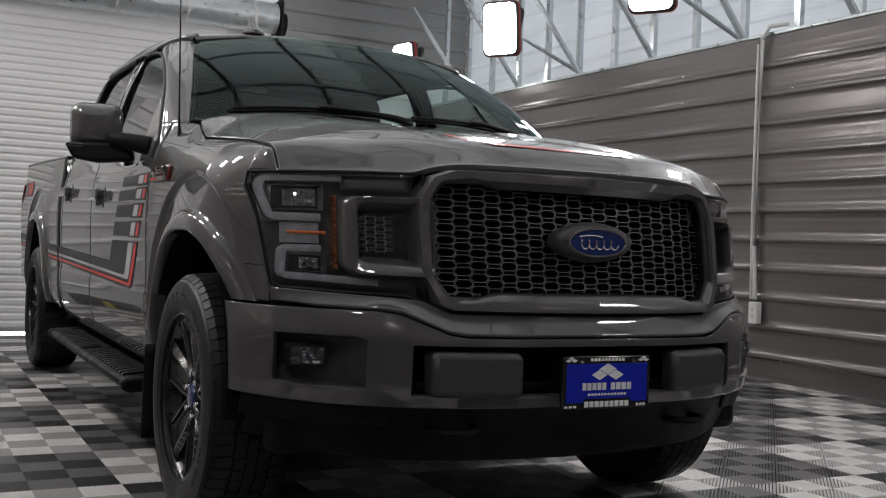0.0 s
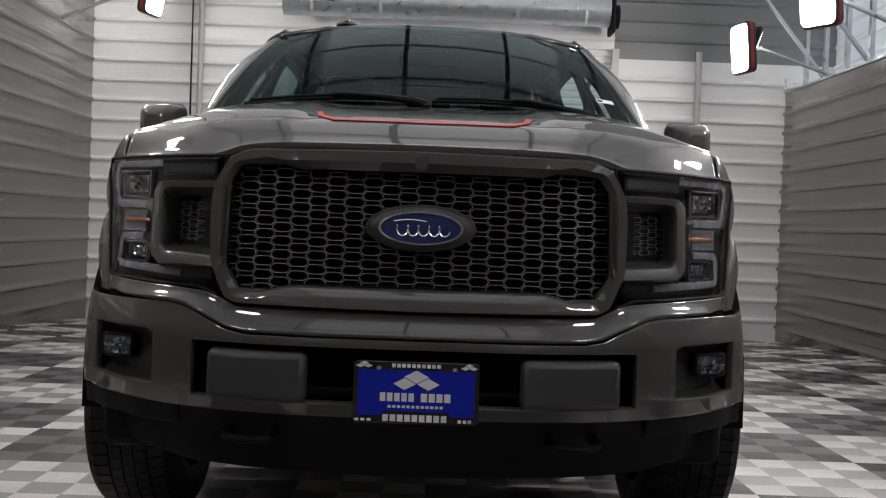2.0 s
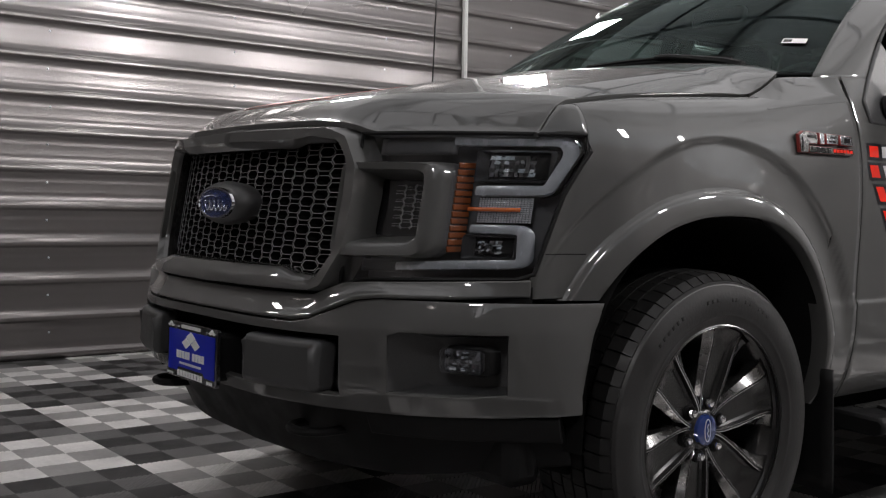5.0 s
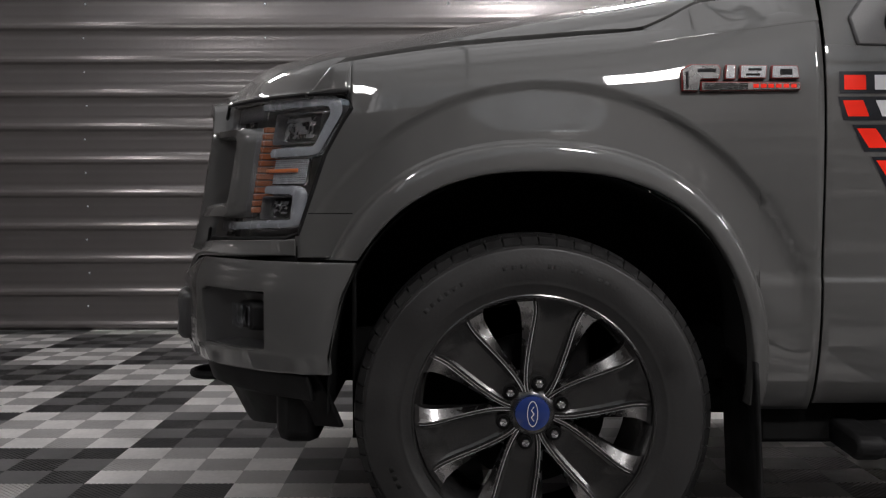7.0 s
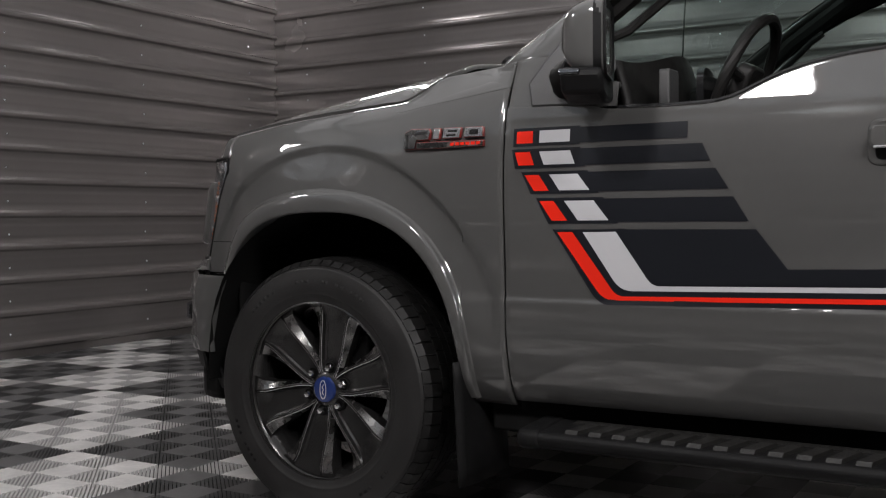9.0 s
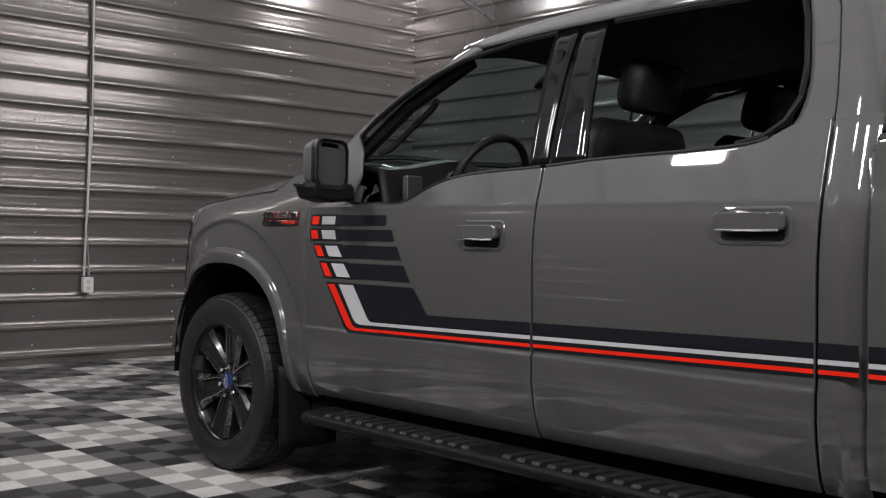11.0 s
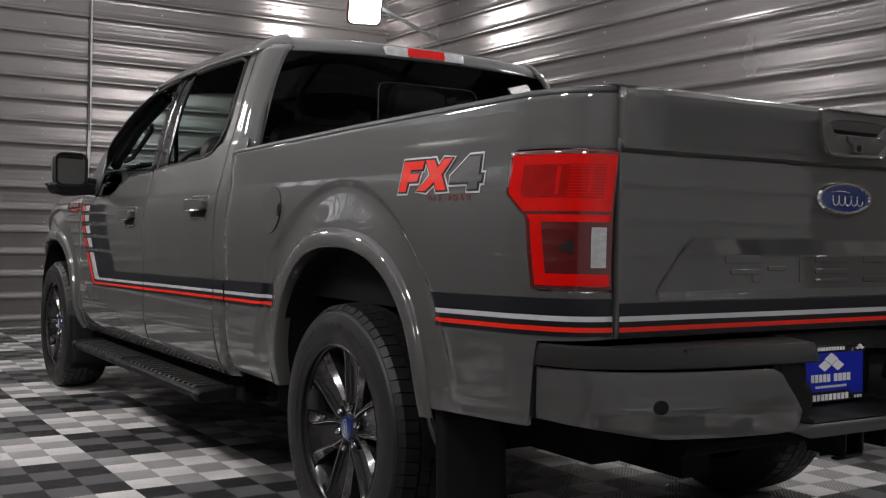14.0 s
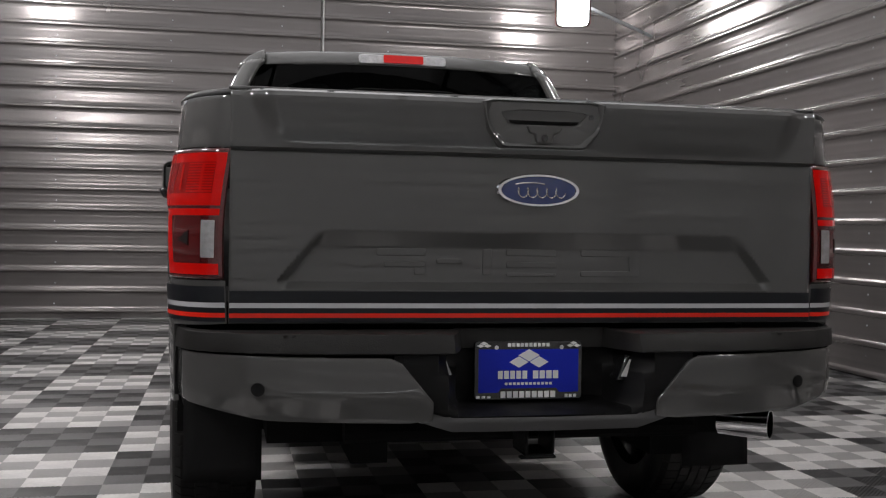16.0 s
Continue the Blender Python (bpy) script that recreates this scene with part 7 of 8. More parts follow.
# pressed bars, too faint to read
for x0, x1, z0, z1 in ((0.30, 0.43, 0.965, 0.985), (0.30, 0.41, 0.935, 0.95), (0.30, 0.33, 0.915, 0.935), (0.20, 0.27, 0.945, 0.958), (0.12, 0.145, 0.915, 0.985), (-0.06, 0.08, 0.967, 0.985), (-0.06, 0.08, 0.935, 0.95), (-0.06, 0.08, 0.912, 0.922), (-0.30, -0.13, 0.967, 0.985), (-0.30, -0.27, 0.915, 0.985), (-0.30, -0.13, 0.912, 0.928)):
    part("pressed_bar", *plate(rounded(x0, x1, z0, z1, 0.004, 2), lambda a, b, d: (a, gate_y(a, b) + 0.0022 - d, b), 0.008), PAINT, gate, bevel=0.0015)
o2 = lambda rx, rz: ellipse(0.002, 1.143, rx, rz, 48)
eb2 = lambda a, b, o: (a, gate_y(0, 1.143) + o, b)
part("oval_emblem", *ring_loft([(o2(0.117, 0.0455), 0.0), (o2(0.117, 0.0455), 0.008), (o2(0.112, 0.042), 0.013), (o2(0.104, 0.037), 0.013), (o2(0.102, 0.0355), 0.009)], eb2), CHROME, gate, "blue oval emblem with a chrome rim")
part("blue_field", *ring_loft([(o2(0.104, 0.037), 0.009), (o2(0, 0), 0.011)], eb2), EMBLEM_BLUE, gate)
part("silver_mark", *script(0.0, 1.143, 1.12, lambda a, b: (-a, gate_y(0, 1.143) + 0.012, b)), CHROME, gate)

RB = [(0.0, 5.243), (0.3, 5.24), (0.55, 5.222), (0.736, 5.178), (0.85, 5.115), (0.905, 5.06), (0.928, 5.01), (0.936, 4.96)]


def rb_y(x, z):
    return smooth_lin(RB, abs(x)) - 0.25 * max(0, 0.62 - z) - 1.2 * max(0, z - 0.70) ** 1.5


for s in (1, -1):
    V, F = sheet(columns(0.30, 0.936, 24), lambda x: lin([(0.30, 0.552), (0.36, 0.545), (0.72, 0.552), (0.936, 0.59)], x), lambda x: lin([(0.30, 0.60), (0.39, 0.708), (0.42, 0.714), (0.936, 0.716)], x), lambda x, z: (x, rb_y(x, z), z), 12)
    rbp = mesh_side("rear_bumper_skin", (V, [f[::-1] for f in F]), s, PAINT, "grey painted rear bumper wing", solid=0.02, bevel=0.006)
    mesh_side("bumper_end", loop_tube([(0.937, 4.957, z) for z in np.linspace(0.59, 0.72, 6)], 0.007, 6), s, LINER, parent=rbp)
    mesh_side("parking_sensor", plate(ellipse(0.735, 0.632, 0.017, 0.017, 20), lambda a, b, d: (a, rb_y(a, b) + 0.004 - d, b), 0.01), s, BLACK_PLASTIC, parent=rbp)
    mesh_side("plate_lamp", plate([(0.232, 0.655), (0.252, 0.70), (0.272, 0.70), (0.252, 0.655)], lambda a, b, d: (a, 5.135 - d, b), 0.03), s, CLEAR_LENS, "small plate lamp", bevel=0.003)
def step_edge(x):
    """The rear edge of the step pad, cut back over the plate."""
    return smooth_lin(RB, abs(x)) - 0.160 * step01((0.255 - abs(x)) / 0.05)


V, F = sheet(columns(-0.934, 0.934, 60, -0.255, 0.255, -0.23, 0.23, -0.205, 0.205), lambda x: 0, lambda x: 1, lambda x, t: (x, step_edge(x) - 0.006 - max(0.02, step_edge(x) - 5.10) * t, 0.720 + 0.040 * min(1, t * 8)), 8)
part("bumper_step", V, F, STEP_PLASTIC, truck, "black ribbed bumper step pad", solid=0.012, bevel=0.004)
for k in range(16):
    for s in (1, -1):
        x = s * (0.34 + k * 0.022)
        part("step_rib", *box(x - 0.005, x + 0.005, 5.13, 5.195 if abs(x) < 0.7 else 5.16, 0.761, 0.768), STEP_PLASTIC, truck)
V, F = sheet(columns(-0.40, 0.40, 30), lambda x: lin([(0, 0.552), (0.24, 0.552), (0.40, 0.60)], abs(x)), lambda x: 0.748, lambda x, z: (x, rb_y(x, z) - 0.008 - 0.172 * step01((0.27 - abs(x) + (z - 0.66) * 0.3) / 0.05) * step01((z - 0.560) / 0.02), z), 24)
part("bumper_centre", V, [f[::-1] for f in F], BLACK_PLASTIC, truck, "black plastic bumper centre around the plate", solid=0.012)
V, F = sheet(columns(-0.335, 0.335, 40), lambda x: lin([(0, 0.520), (0.25, 0.522), (0.335, 0.550)], abs(x)), lambda x: lin([(0, 0.556), (0.25, 0.558), (0.335, 0.605)], abs(x)), lambda x, z: (x, rb_y(x, z) + 0.002 - 0.012 * step01((z - 0.545) / 0.02), z), 8)
part("bumper_lip", V, [f[::-1] for f in F], PAD_PLASTIC, truck, "dark grey plastic lip under the rear plate", solid=0.012, bevel=0.004)
number_plate(lambda a, b, d: (-a * 0.955 + 0.014, 5.098 - d - 0.02 * b, 0.660 + b * 0.95), "rear_plate", "blue dealer plate in a black frame")
plug = part("plug_socket", *plate([(-0.215, 0.635), (-0.262, 0.632), (-0.292, 0.706), (-0.245, 0.708)], lambda a, b, d: (a, 5.150 - d, b), 0.06), BLACK_GLOSS, truck, "black socket housing with a clear lens", bevel=0.006)
part("clear_lens", *plate([(-0.228, 0.648), (-0.252, 0.646), (-0.274, 0.692), (-0.252, 0.693)], lambda a, b, d: (a, 5.154 - d, b), 0.006), BOX_WHITE, plug)
hx = 0.0
part("hitch_receiver", *join(box(hx - 0.04, hx + 0.04, 5.04, 5.17, 0.44, 0.448), box(hx - 0.04, hx + 0.04, 5.04, 5.17, 0.512, 0.52), box(hx - 0.04, hx - 0.032, 5.04, 5.17, 0.448, 0.512), box(hx + 0.032, hx + 0.04, 5.04, 5.17, 0.448, 0.512), box(hx - 0.05, hx + 0.05, 5.13, 5.155, 0.432, 0.44)), BLACK_PLASTIC, truck, "black steel hitch receiver", bevel=0.004)
part("hitch_bar", *loop_tube([(-0.5, 5.0, 0.49), (0.5, 5.0, 0.49)], 0.035, 10), LINER, truck)
tip = lathe([(-0.10, 0.030), (0.0, 0.034), (0.01, 0.043), (0.16, 0.045), (0.16, 0.040), (0.02, 0.036)], 24, "y")
part("exhaust_tip", *moved(tip, Matrix.Translation((-0.65, 4.87, 0.472)) @ Matrix.Rotation(radians(48), 4, "Z")), CHROME, truck, "chrome exhaust tip")
part("exhaust_pipe", *loop_tube([(-0.35, 3.4, 0.5), (-0.42, 4.2, 0.52), (-0.58, 4.81, 0.472)], 0.034, 10), LINER, truck)
part("spare_guard", *box(-0.52, -0.30, 4.90, 5.02, 0.455, 0.53), LINER, truck, bevel=0.01)

# bed inside
part("bed_floor", *box(-0.82, 0.82, 3.0, 5.04, 0.80, 0.84), LINER, truck)
for s in (1, -1):
    mesh_side("bed_wall", box(0.83, 0.87, 3.0, 4.88, 0.80, 1.32), s, BLACK_PLASTIC)
part("bed_cover_edge", *box(-0.78, 0.78, 4.93, 5.005, 1.366, 1.386), BLACK_PLASTIC, truck, "black bed cover edge", bevel=0.004)
# underbody, with unseen low blocks added to keep light off the floor
part("underbody", *box(-0.70, 0.70, -0.55, 4.9, 0.44, 0.56), LINER, truck)
part("fuel_tank", *box(0.10, 0.68, 1.2, 3.2, 0.29, 0.46), LINER, truck, bevel=0.04)
part("gearbox", *box(-0.30, 0.34, -0.4, 1.7, 0.27, 0.46), LINER, truck, bevel=0.05)
part("silencer", *box(-0.55, -0.20, 2.0, 2.9, 0.33, 0.46), LINER, truck, bevel=0.05)
for s in (1, -1):
    mesh_side("frame_rail", box(0.38, 0.48, -0.6, 5.0, 0.40, 0.54), s, LINER)
for s in (1, -1):
    mesh_side("splash_shield", sheet(columns(0.45, 0.86, 8), lambda x: 0.33, lambda x: 1.0, lambda x, z: (x, -0.44 + 0.04 * ((x - 0.45) / 0.48), z), 6), s, LINER, solid=0.01)
part("front_axle", *loop_tube([(-0.85, 0, 0.39), (0.85, 0, 0.39)], 0.045, 10), LINER, truck)
part("rear_axle", *loop_tube([(-0.85, WHEELBASE, 0.39), (0.85, WHEELBASE, 0.39)], 0.06, 10), LINER, truck)

# ---- wheels ----


def tyre_mesh():
    prof = [(-0.125, 0.262), (-0.138, 0.30), (-0.140, 0.335), (-0.130, 0.372), (-0.115, 0.382), (-0.104, 0.387), (-0.06, 0.388), (0.06, 0.388), (0.104, 0.387), (0.1165, 0.3795), (0.124, 0.3745), (0.1275, 0.3715), (0.1295, 0.3705), (0.1310, 0.3685), (0.1315, 0.366), (0.136, 0.350), (0.1395, 0.333), (0.1400, 0.318), (0.1385, 0.302), (0.1365, 0.294), (0.1370, 0.2915), (0.1350, 0.2895), (0.131, 0.277), (0.125, 0.262)]
    return lathe(prof, 96, "x")


def tread_mesh():
    """Close-set shoulder and centre blocks round the tyre, thin slits between."""
    V, F = [], []
    n = 62
    rows = ((0.060, 0.104, 0.0, 0.88), (-0.104, -0.060, 0.5, 0.88), (0.020, 0.054, 0.3, 0.92), (-0.054, -0.020, 0.8, 0.92), (-0.015, 0.015, 0.1, 0.96), (0.104, 0.123, 0.0, 0.88), (-0.123, -0.104, 0.5, 0.88))
    crown = lambda x: 0.4010 - 0.0045 * (abs(x) / 0.08) ** 2 if abs(x) < 0.105 else 0.4010 - 0.0045 * 1.70 - (abs(x) - 0.104) * 0.78
    for k in range(n):
        t0 = 2 * math.pi * k / n
        for x0, x1, sk, fr in rows:
            a, b = t0 + sk * 2 * math.pi / n, t0 + (sk + fr) * 2 * math.pi / n
            o = len(V)
            for t in (a, b):
                for x in (x0, x1):
                    for q in (0, 1):
                        rr = crown(x) - (0.012 if q == 0 else 0.0)
                        tt = t + 0.03 * (max(-0.1, min(0.1, x)) / 0.1)
                        V.append((x, rr * math.cos(tt), rr * math.sin(tt)))
            F += [(o + 1, o + 3, o + 7, o + 5), (o, o + 1, o + 5, o + 4), (o + 2, o + 6, o + 7, o + 3), (o, o + 2, o + 3, o + 1), (o + 4, o + 5, o + 7, o + 6)]
    return V, F


def spoke_mesh():
    """One broad spoke along +z: two narrow ridges that part towards the rim, a sunken panel between."""
    rs = [0.050, 0.062, 0.075, 0.090, 0.105, 0.125, 0.150, 0.175, 0.200, 0.222, 0.240, 0.252, 0.262]
    edge = [30, 30, 30, 29.4, 26.5, 23.8, 21.8, 20.5, 19.8, 19.5, 20.0, 21.0, 22.5]
    ridge = [27, 26, 24.5, 22.5, 20.6, 18.4, 16.2, 14.4, 13.0, 12.2, 12.2, 12.6, 13.0]
    lift = [0.086, 0.088, 0.089, 0.090, 0.091, 0.093, 0.096, 0.099, 0.102, 0.105, 0.107, 0.108, 0.108]
    sink = [0.006, 0.010, 0.013, 0.015, 0.016, 0.016, 0.016, 0.016, 0.015, 0.013, 0.009, 0.004, 0.001]
    V, F = [], []
    m = 14
    tracks = []
    for r, e, h, l, d in zip(rs, edge, ridge, lift, sink):
        g = math.degrees(0.0042 / r)
        half = [(0.0, -d), (max(0.2, h - 3.4 * g), -d), (h - 1.9 * g, -d * 0.75), (h - g, -0.0012), (h, 0.0), (min(e, h + g), -0.0012), (e, -d * 0.9 - 0.003), (e, -0.06)]
        prof = [(-a, q) for a, q in half[::-1]] + half[1:]
        m = len(prof)
        for a, q in prof:
            t = radians(90 + a)
            V.append((l + q, r * math.cos(t), r * math.sin(t)))
        tracks.append((r, h, g, l))
    for i in range(len(rs) - 1):
        for k in range(m - 1):
            F.append((i * m + k, i * m + k + 1, (i + 1) * m + k + 1, (i + 1) * m + k))
    sides = []
    for s in (-1, 1):
        for inner in (-1, 1):
            E, EF = [], []
            for r, h, g, l in tracks[:-1]:
                for o in (0.55, 0.98):
                    t = radians(90 + s * (h + inner * o * g))
                    E.append((l + 0.0003 - 0.0012 * o, r * math.cos(t), r * math.sin(t)))
            EF = [(2 * i, 2 * i + 1, 2 * i + 3, 2 * i + 2) for i in range(len(tracks) - 2)]
            sides.append((E, EF))
    facets = []
    for s in (-1, 1):
        E = []
        for (r, h, g, l), e, d in list(zip(tracks, edge, sink))[3:-1]:
            for a, q in ((min(e - 0.1, h + g), -0.0012), (e - 0.05, -d * 0.9 - 0.003)):
                t = radians(90 + s * a)
                E.append((l + q + 0.0005, r * math.cos(t), r * math.sin(t)))
        facets.append((E, [(2 * i, 2 * i + 1, 2 * i + 3, 2 * i + 2) for i in range(len(E) // 2 - 1)]))
    return (V, F), sides, facets


def make_wheel(at, mirror, rear):
    w = truck
    rot0 = 77 - 90
    flip = Matrix.Diagonal((-1 if mirror else 1, 1, 1, 1))
    place = Matrix.Translation(at)

    def put(name, mesh, mat, label="", parent=None, **kw):
        v, f = moved(mesh, place @ flip)
        if mirror:
            f = [q[::-1] for q in f]
        return part(name, v, f, mat, parent or truck, label, **kw)
    wheel = put("wheel", lathe([(0.128, 0.262), (0.122, 0.272), (0.110, 0.270), (0.098, 0.258), (0.06, 0.245), (-0.10, 0.240), (-0.125, 0.265)], 72, "x"), RIM, "dark grey alloy wheel with six broad spokes")
    put("tyre", tyre_mesh(), RUBBER, "black road tyre", wheel, sharp=60)
    put("tread", tread_mesh(), TREAD, "", wheel, smooth=False)
    put("rim_edge", lathe([(0.1285, 0.2635), (0.1295, 0.266), (0.1275, 0.270), (0.125, 0.2705)], 72, "x"), RIM, "", wheel)
    sp, ed, fc = spoke_mesh()
    for k in range(6):
        m = Matrix.Rotation(radians(rot0 + 60 * k), 4, "X")
        put("spoke", moved(sp, m), RIM, "", wheel, sharp=25)
        for e in ed:
            put("spoke_edge", moved(e, m), MACHINED, "bright machined spoke edge", wheel)
        for e in fc:
            put("spoke_facet", moved(e, m), FACET, "satin machined spoke flank", wheel)
        c = m @ Vector((0, 0.0, 0.0675))
        put("lug_nut", lathe([(0.072, 0.0115), (0.094, 0.0110), (0.098, 0.0085), (0.100, 0.0)], 6, "x", tuple(c)), CHROME, "chrome lug nut", wheel)
        put("lug_seat", lathe([(0.070, 0.017), (0.0835, 0.0165), (0.082, 0.0125), (0.072, 0.0125)], 20, "x", tuple(c)), LINER, "", wheel)
    put("hub", lathe([(0.03, 0.10), (0.066, 0.098), (0.072, 0.060), (0.084, 0.050), (0.088, 0.040), (0.0, 0.04)], 40, "x"), RIM, "", wheel)
    put("centre_cap", lathe([(0.086, 0.041), (0.095, 0.038), (0.098, 0.030), (0.0985, 0.0)], 40, "x"), EMBLEM_BLUE, "blue centre cap", wheel)
    put("cap_oval", frame_ring(ellipse(0, 0, 0.012, 0.029, 28), ellipse(0, 0, 0.0105, 0.027, 28), lambda a, b, d: (0.0995 - d, a, b), 0, 0, 0.002), SILVER_VINYL, "", wheel)
    put("cap_stroke", loop_tube([(0.0995, 0.003, -0.016), (0.0995, -0.003, -0.008), (0.0995, 0.003, 0.0), (0.0995, -0.003, 0.008), (0.0995, 0.003, 0.016)], 0.0012, 6), SILVER_VINYL, "", wheel)
    put("brake_disc", lathe([(0.0, 0.06), (0.0, 0.17), (0.02, 0.172), (0.022, 0.10), (0.03, 0.09), (0.03, 0.0)], 48, "x"), LINER, "", wheel)
    put("brake_caliper", plate([(-0.06, 0.10), (0.06, 0.10), (0.075, 0.19), (-0.075, 0.19)], lambda a, b, d: (0.045 - d, b * 0.7, a + 0.10), 0.06), BLACK_PLASTIC, "", wheel, bevel=0.01)
    # raised side wall marks, worn and not readable
    rng = random.Random(3 if rear else 7)
    worn = bpy.data.materials.get("worn_rubber") or material("worn_rubber", (0.022, 0.0215, 0.0215), 0.85, spec=0.08)
    for base, cnt in ((58, 9), (84, 6), (118, 7), (200, 8), (300, 7)):
        for k in range(cnt):
            if rng.random() < 0.12:
                continue
            t, dt = radians(base + k * 3.4), radians(1.1)
            o = [(0.1398 - (0.0002 if r > 0.32 else 0.0), r * math.cos(t + e), r * math.sin(t + e)) for r, e in ((0.318, -dt), (0.336, -dt), (0.336, dt), (0.318, dt))]
            put("side_wall_mark", (o, [(0, 1, 2, 3)]), worn, "", wheel, solid=0.0005)
    return wheel


for yy, rear in ((0.0, False), (WHEELBASE, True)):
    for mirror in (False, True):
        make_wheel((-0.845 if mirror else 0.845, yy, 0.402), mirror, rear)

# ---- cab inside ----
part("dashboard", *sheet(columns(-0.80, 0.80, 40), lambda x: 0, lambda x: 1, lambda x, t: (x, 0.55 + 0.42 * t + 0.06 * math.exp(-((x - 0.40) / 0.22) ** 2) * t, 1.315 + 0.035 * math.sin(math.pi * t) + 0.055 * math.exp(-((x - 0.40) / 0.20) ** 2) * step01((t - 0.4) / 0.3) - 0.32 * max(0, t - 0.82) / 0.18), 16), LEATHER, truck, "black dashboard with hooded gauges", solid=0.02)
part("gauge_panel", *plate(rounded(0.24, 0.56, 1.22, 1.335, 0.03), lambda a, b, d: (a, 1.03 + d, b), 0.02), BLACK_GLOSS, truck)
for x in (0.32, 0.48):
    part("gauge_ring", *lathe([(1.024, 0.048), (1.020, 0.05), (1.024, 0.052)], 28, "y", (x, 0, 1.278)), CHROME, truck)
for s in (1, -1):
    mesh_side("air_vent", plate(rounded(0.68, 0.76, 1.17, 1.31, 0.012), lambda a, b, d: (a, 0.99 + d, b), 0.03), s, PAD_PLASTIC, bevel=0.004)
    mesh_side("vent_slats", plate(rounded(0.688, 0.752, 1.178, 1.302, 0.01), lambda a, b, d: (a, 0.986 + d, b), 0.02), s, LINER)
rot = Matrix.Translation((0.40, 1.12, 1.30)) @ Matrix.Rotation(radians(-24), 4, "X")
sw = []
for k in range(41):
    t = 2 * math.pi * k / 40
    sw.append(tuple(rot @ Vector((0.19 * math.cos(t), 0, 0.19 * math.sin(t)))))
wheel_in = part("steering_wheel", *loop_tube(sw[:-1], 0.017, 10, closed=True), LEATHER, truck, "black leather steering wheel")
part("wheel_hub", *moved(plate(rounded(-0.07, 0.07, -0.06, 0.055, 0.03), lambda a, b, d: (a, -0.02 + d, b), 0.05), rot), LEATHER, wheel_in, bevel=0.01)
for p, q in (((-0.06, 0, 0.01), (-0.18, 0, 0.02)), ((0.06, 0, 0.01), (0.18, 0, 0.02)), ((0, 0, -0.05), (0, 0, -0.18))):
    part("wheel_spoke", *loop_tube([tuple(rot @ Vector(p)), tuple(rot @ Vector(q))], 0.017, 8), RIM, wheel_in)
part("column", *loop_tube([(0.40, 0.85, 1.22), (0.40, 1.10, 1.29)], 0.04, 10), BLACK_PLASTIC, truck)
part("rear_view_mirror", *plate(rounded(-0.125, 0.125, 1.665, 1.735, 0.025), lambda a, b, d: (a, 1.20 + 0.1 * (b - 1.7) + d, b), 0.03), BLACK_PLASTIC, truck, "black rear view mirror", bevel=0.008)


def cushion(w, h, d, r=0.05, bulge=0.03):
    """A padded block: w across, h high, d deep."""
    V, F = [], []
    out = rounded(-w / 2, w / 2, -h / 2, h / 2, min(r, w / 2.2, h / 2.2), 4)
    n = len(out)
    prof = [(-d / 2, 0.80), (-d / 2 + 0.012, 0.93), (-d / 4, 1.0), (d / 4, 1.0), (d / 2 - 0.012, 0.93), (d / 2, 0.80)]
    for y, s in prof:
        V += [(a * s, y, b * s) for a, b in out]
    for i in range(len(prof) - 1):
        F += [(i * n + k, i * n + (k + 1) % n, (i + 1) * n + (k + 1) % n, (i + 1) * n + k) for k in range(n)]
    F += [tuple(range(n))[::-1], tuple((len(prof) - 1) * n + k for k in range(n))]
    return V, F


def seat(x, y, w, label):
    base = part("seat_base", *moved(cushion(w, 0.50, 0.16), Matrix.Translation((x, y, 0.90)) @ Matrix.Rotation(radians(82), 4, "X")), LEATHER, truck, label)
    tilt = Matrix.Translation((x, y + 0.28, 1.20)) @ Matrix.Rotation(radians(-16), 4, "X")
    part("backrest", *moved(cushion(w, 0.60, 0.14, 0.09), tilt), LEATHER, base)
    part("headrest", *moved(cushion(0.27, 0.19, 0.11, 0.06), tilt @ Matrix.Translation((0, 0.01, 0.43))), LEATHER, base)
    for s in (-0.06, 0.06):
        part("headrest_post", *moved(loop_tube([(s, 0, 0.28), (s, 0, 0.36)], 0.006, 8), tilt), CHROME, base)
    return base


for x in (-0.40, 0.40):
    seat(x, 1.50, 0.52, "black leather front seat with headrest")
for x in (-0.45, 0.0, 0.45):
    seat(x, 2.42, 0.46, "black leather rear seat with headrest")
part("seat_belt", *loop_tube([(0.80, 1.83, 1.70), (0.78, 1.80, 1.3), (0.72, 1.75, 0.95)], 0.012, 6), BLACK_PLASTIC, truck)
part("red_buckle", *box(0.52, 0.56, 2.50, 2.55, 1.22, 1.27), SEAT_RED, truck, bevel=0.006)
part("headliner", *sheet(columns(-0.66, 0.66, 12), lambda x: 1.22, lambda x: 2.80, lambda x, y: (x, y, roof_z(x, y) - 0.04), 12), LEATHER, truck)
part("cab_floor", *box(-0.86, 0.86, 0.5, 2.94, 0.62, 0.66), LINER, truck)
for s in (1, -1):
    mesh_side("door_trim", sheet(columns(0.95, 2.80, 20), lambda y: 0.66, lambda y: belt(y) - 0.01, lambda y, z: (side_x(y, min(z, 1.2)) - 0.07, y, z), 6), s, LEATHER, solid=0.01)
    mesh_side("a_post_trim", loop_tube([(0.80, 0.75, 1.38), (0.74, 1.0, 1.58), (0.66, 1.27, 1.74)], 0.03, 8), s, LEATHER)
    mesh_side("grab_handle", loop_tube([(0.775, 0.86, 1.40), (0.745, 0.90, 1.42), (0.69, 1.08, 1.57), (0.70, 1.12, 1.60)], 0.013, 8), s, LEATHER)

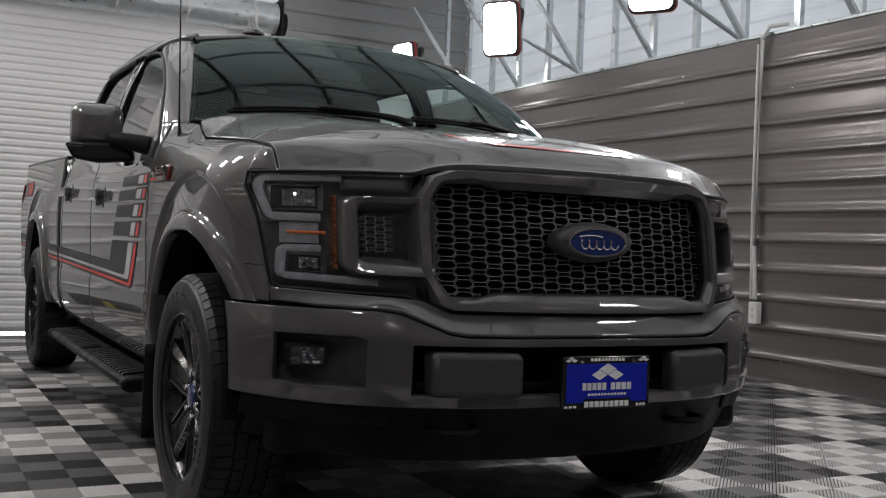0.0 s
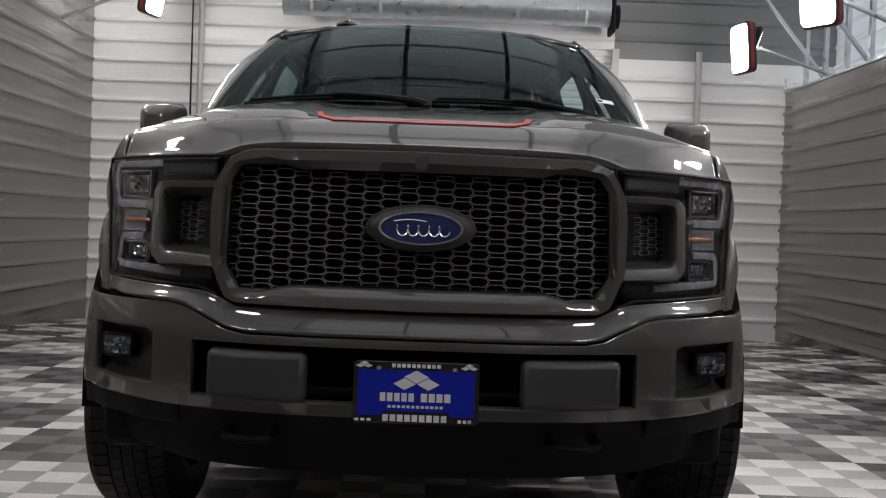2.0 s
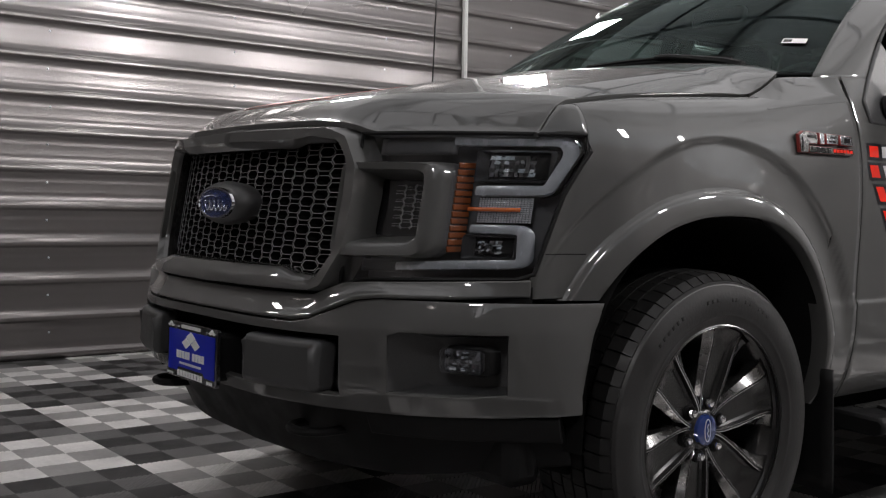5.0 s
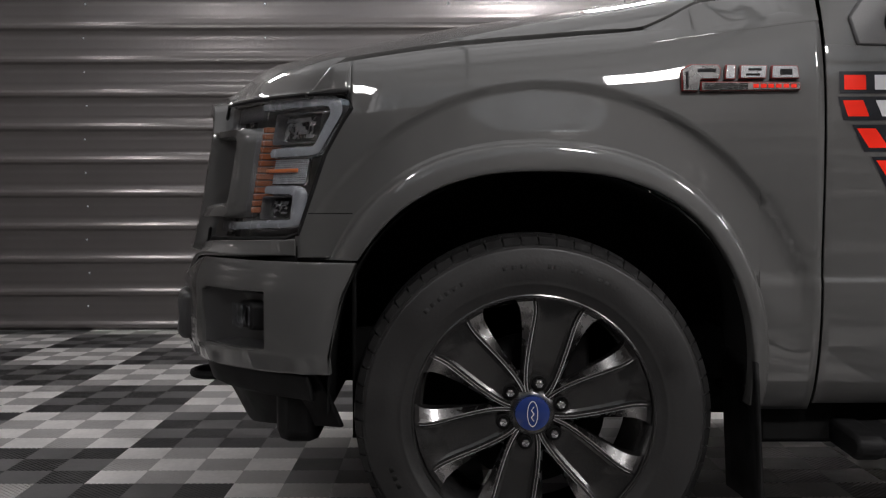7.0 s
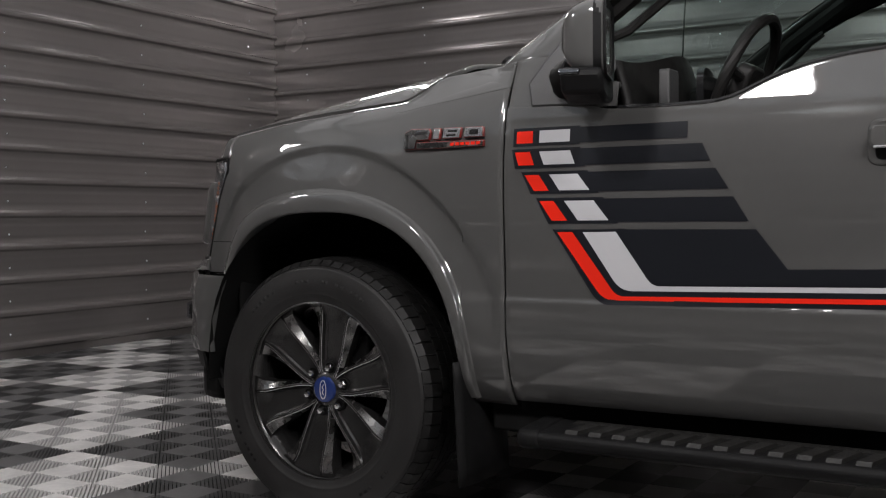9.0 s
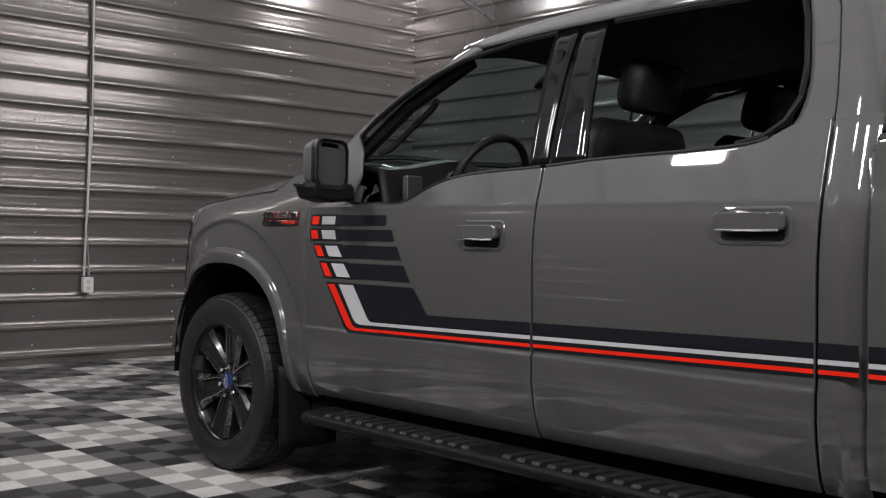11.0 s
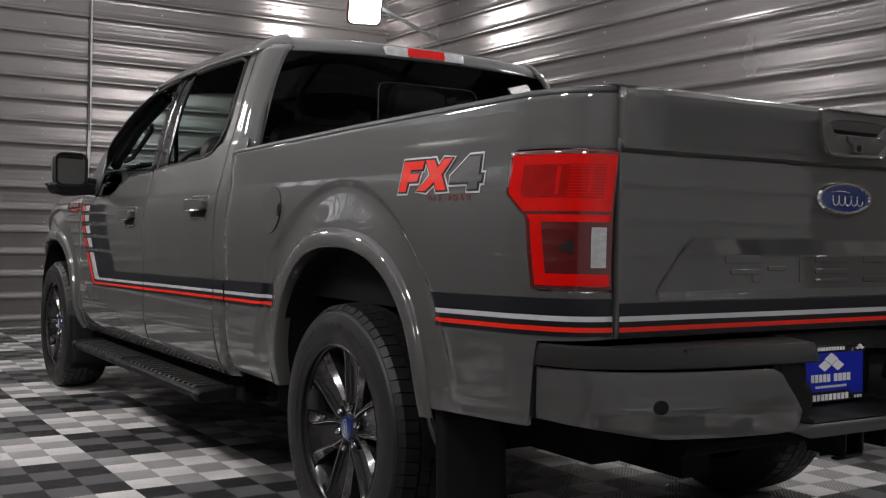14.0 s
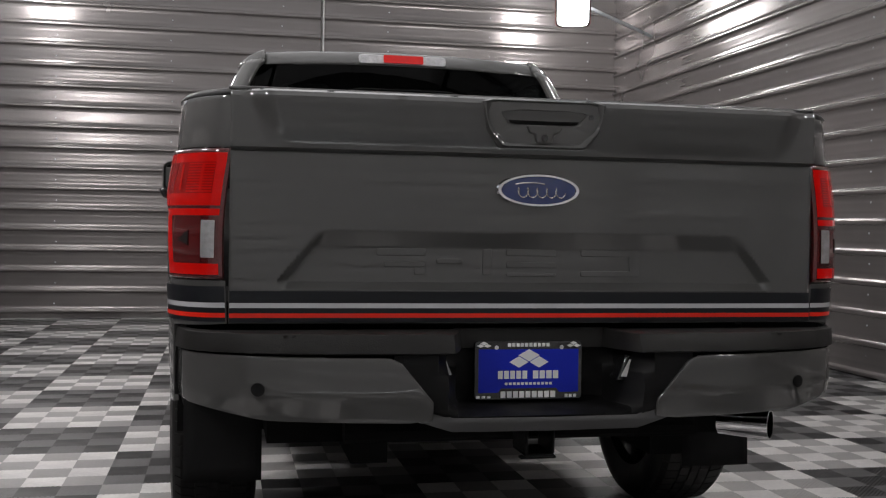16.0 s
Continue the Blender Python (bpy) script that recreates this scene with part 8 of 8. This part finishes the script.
# ---- floor tiles ----
T = 0.1545
X0, Y0 = XP + 0.56 * T, YF + 0.20 * T
RIBS = 16


def clip(poly, nx, ny, c):
    """The part of a convex outline where nx * x + ny * y <= c."""
    out = []
    for k in range(len(poly)):
        p, q = poly[k], poly[(k + 1) % len(poly)]
        dp, dq = nx * p[0] + ny * p[1] - c, nx * q[0] + ny * q[1] - c
        if dp <= 0:
            out.append(p)
        if (dp < 0 < dq) or (dq < 0 < dp):
            t = dp / (dp - dq)
            out.append((p[0] + (q[0] - p[0]) * t, p[1] + (q[1] - p[1]) * t))
    return out


def tile_cell(turn):
    """One tile of diagonal ribs with open gaps between; turn is 1 or -1."""
    h, r = T / 2, math.sqrt(0.5)
    pitch = T * math.sqrt(2) / RIBS
    V, F = [], []
    for k in range(RIBS):
        c = (k + 0.5) * pitch - T * r
        for w, z0, z1 in ((0.335, 0.0, -0.0012), (0.375, -0.0012, -0.011)):
            strip = clip(clip([(-h, -h), (h, -h), (h, h), (-h, h)], -r * turn, r, c + w * pitch), r * turn, -r, -(c - w * pitch))
            if len(strip) < 3:
                continue
            n, o = len(strip), len(V)
            V += [(x, y, z0) for x, y in strip] + [(x, y, z1) for x, y in strip]
            if z0 == 0.0:
                F.append(tuple(range(o, o + n)))
            else:
                F.append(tuple(range(o, o + n)))
                F += [(o + i, o + n + i, o + n + (i + 1) % n, o + (i + 1) % n) for i in range(n)]
    return V, F


def tile_kind(i, j):
    """Large checks of light and dark blocks, four tiles a side, each a fine check of two shades."""
    if X0 + i * T > 0.0:
        light = (i // 4 + (j - 33) // 4) % 2 == 1
    else:
        light = ((i - 17) // 4 + (j - 30) // 4) % 2 == 0
    if (i + j) % 2:
        return 0 if light else 2
    return 1 if light else 3


kinds = [TILE_WHITE, TILE_LIGHT, TILE_MID, TILE_BLACK]
cells = [tile_cell(-1), tile_cell(1), tile_cell(-1), tile_cell(1)]
rest = {k: ([], []) for k in range(4)}
meshes = []
for k in range(4):
    me = bpy.data.meshes.new("floor_tile")
    me.from_pydata(cells[k][0], [], cells[k][1])
    me.materials.append(kinds[k])
    meshes.append(me)
for i in range(-1, int((XD - XP) / T) + 1):
    for j in range(-1, int((YR - YF) / T) + 1):
        x, y = X0 + (i + 0.5) * T, Y0 + (j + 0.5) * T
        if not (XP - 0.05 < x < XD + 0.05 and YF - 0.05 < y < YR + 0.05):
            continue
        k = tile_kind(i, j)
        z = floor_z(y)
        if 1.05 < x < 2.6 and 0.2 < y < 4.9:
            ob = new("floor_tile", meshes[k])
            ob.location = (x, y, z + 0.0008 * ((i * 7 + j * 13) % 5) / 5)
            ob.parent = floor
            continue
        V, F = rest[k]
        o = len(V)
        V += [(x + a, y + b, z + c) for a, b, c in cells[k][0]]
        F += [tuple(q + o for q in f) for f in cells[k][1]]
for k, nm in enumerate(("white_tiles", "pale_grey_tiles", "graphite_tiles", "black_tiles")):
    ob = part(nm, rest[k][0], rest[k][1], kinds[k], floor, smooth=False)
    tagged(ob, kind="stuff")
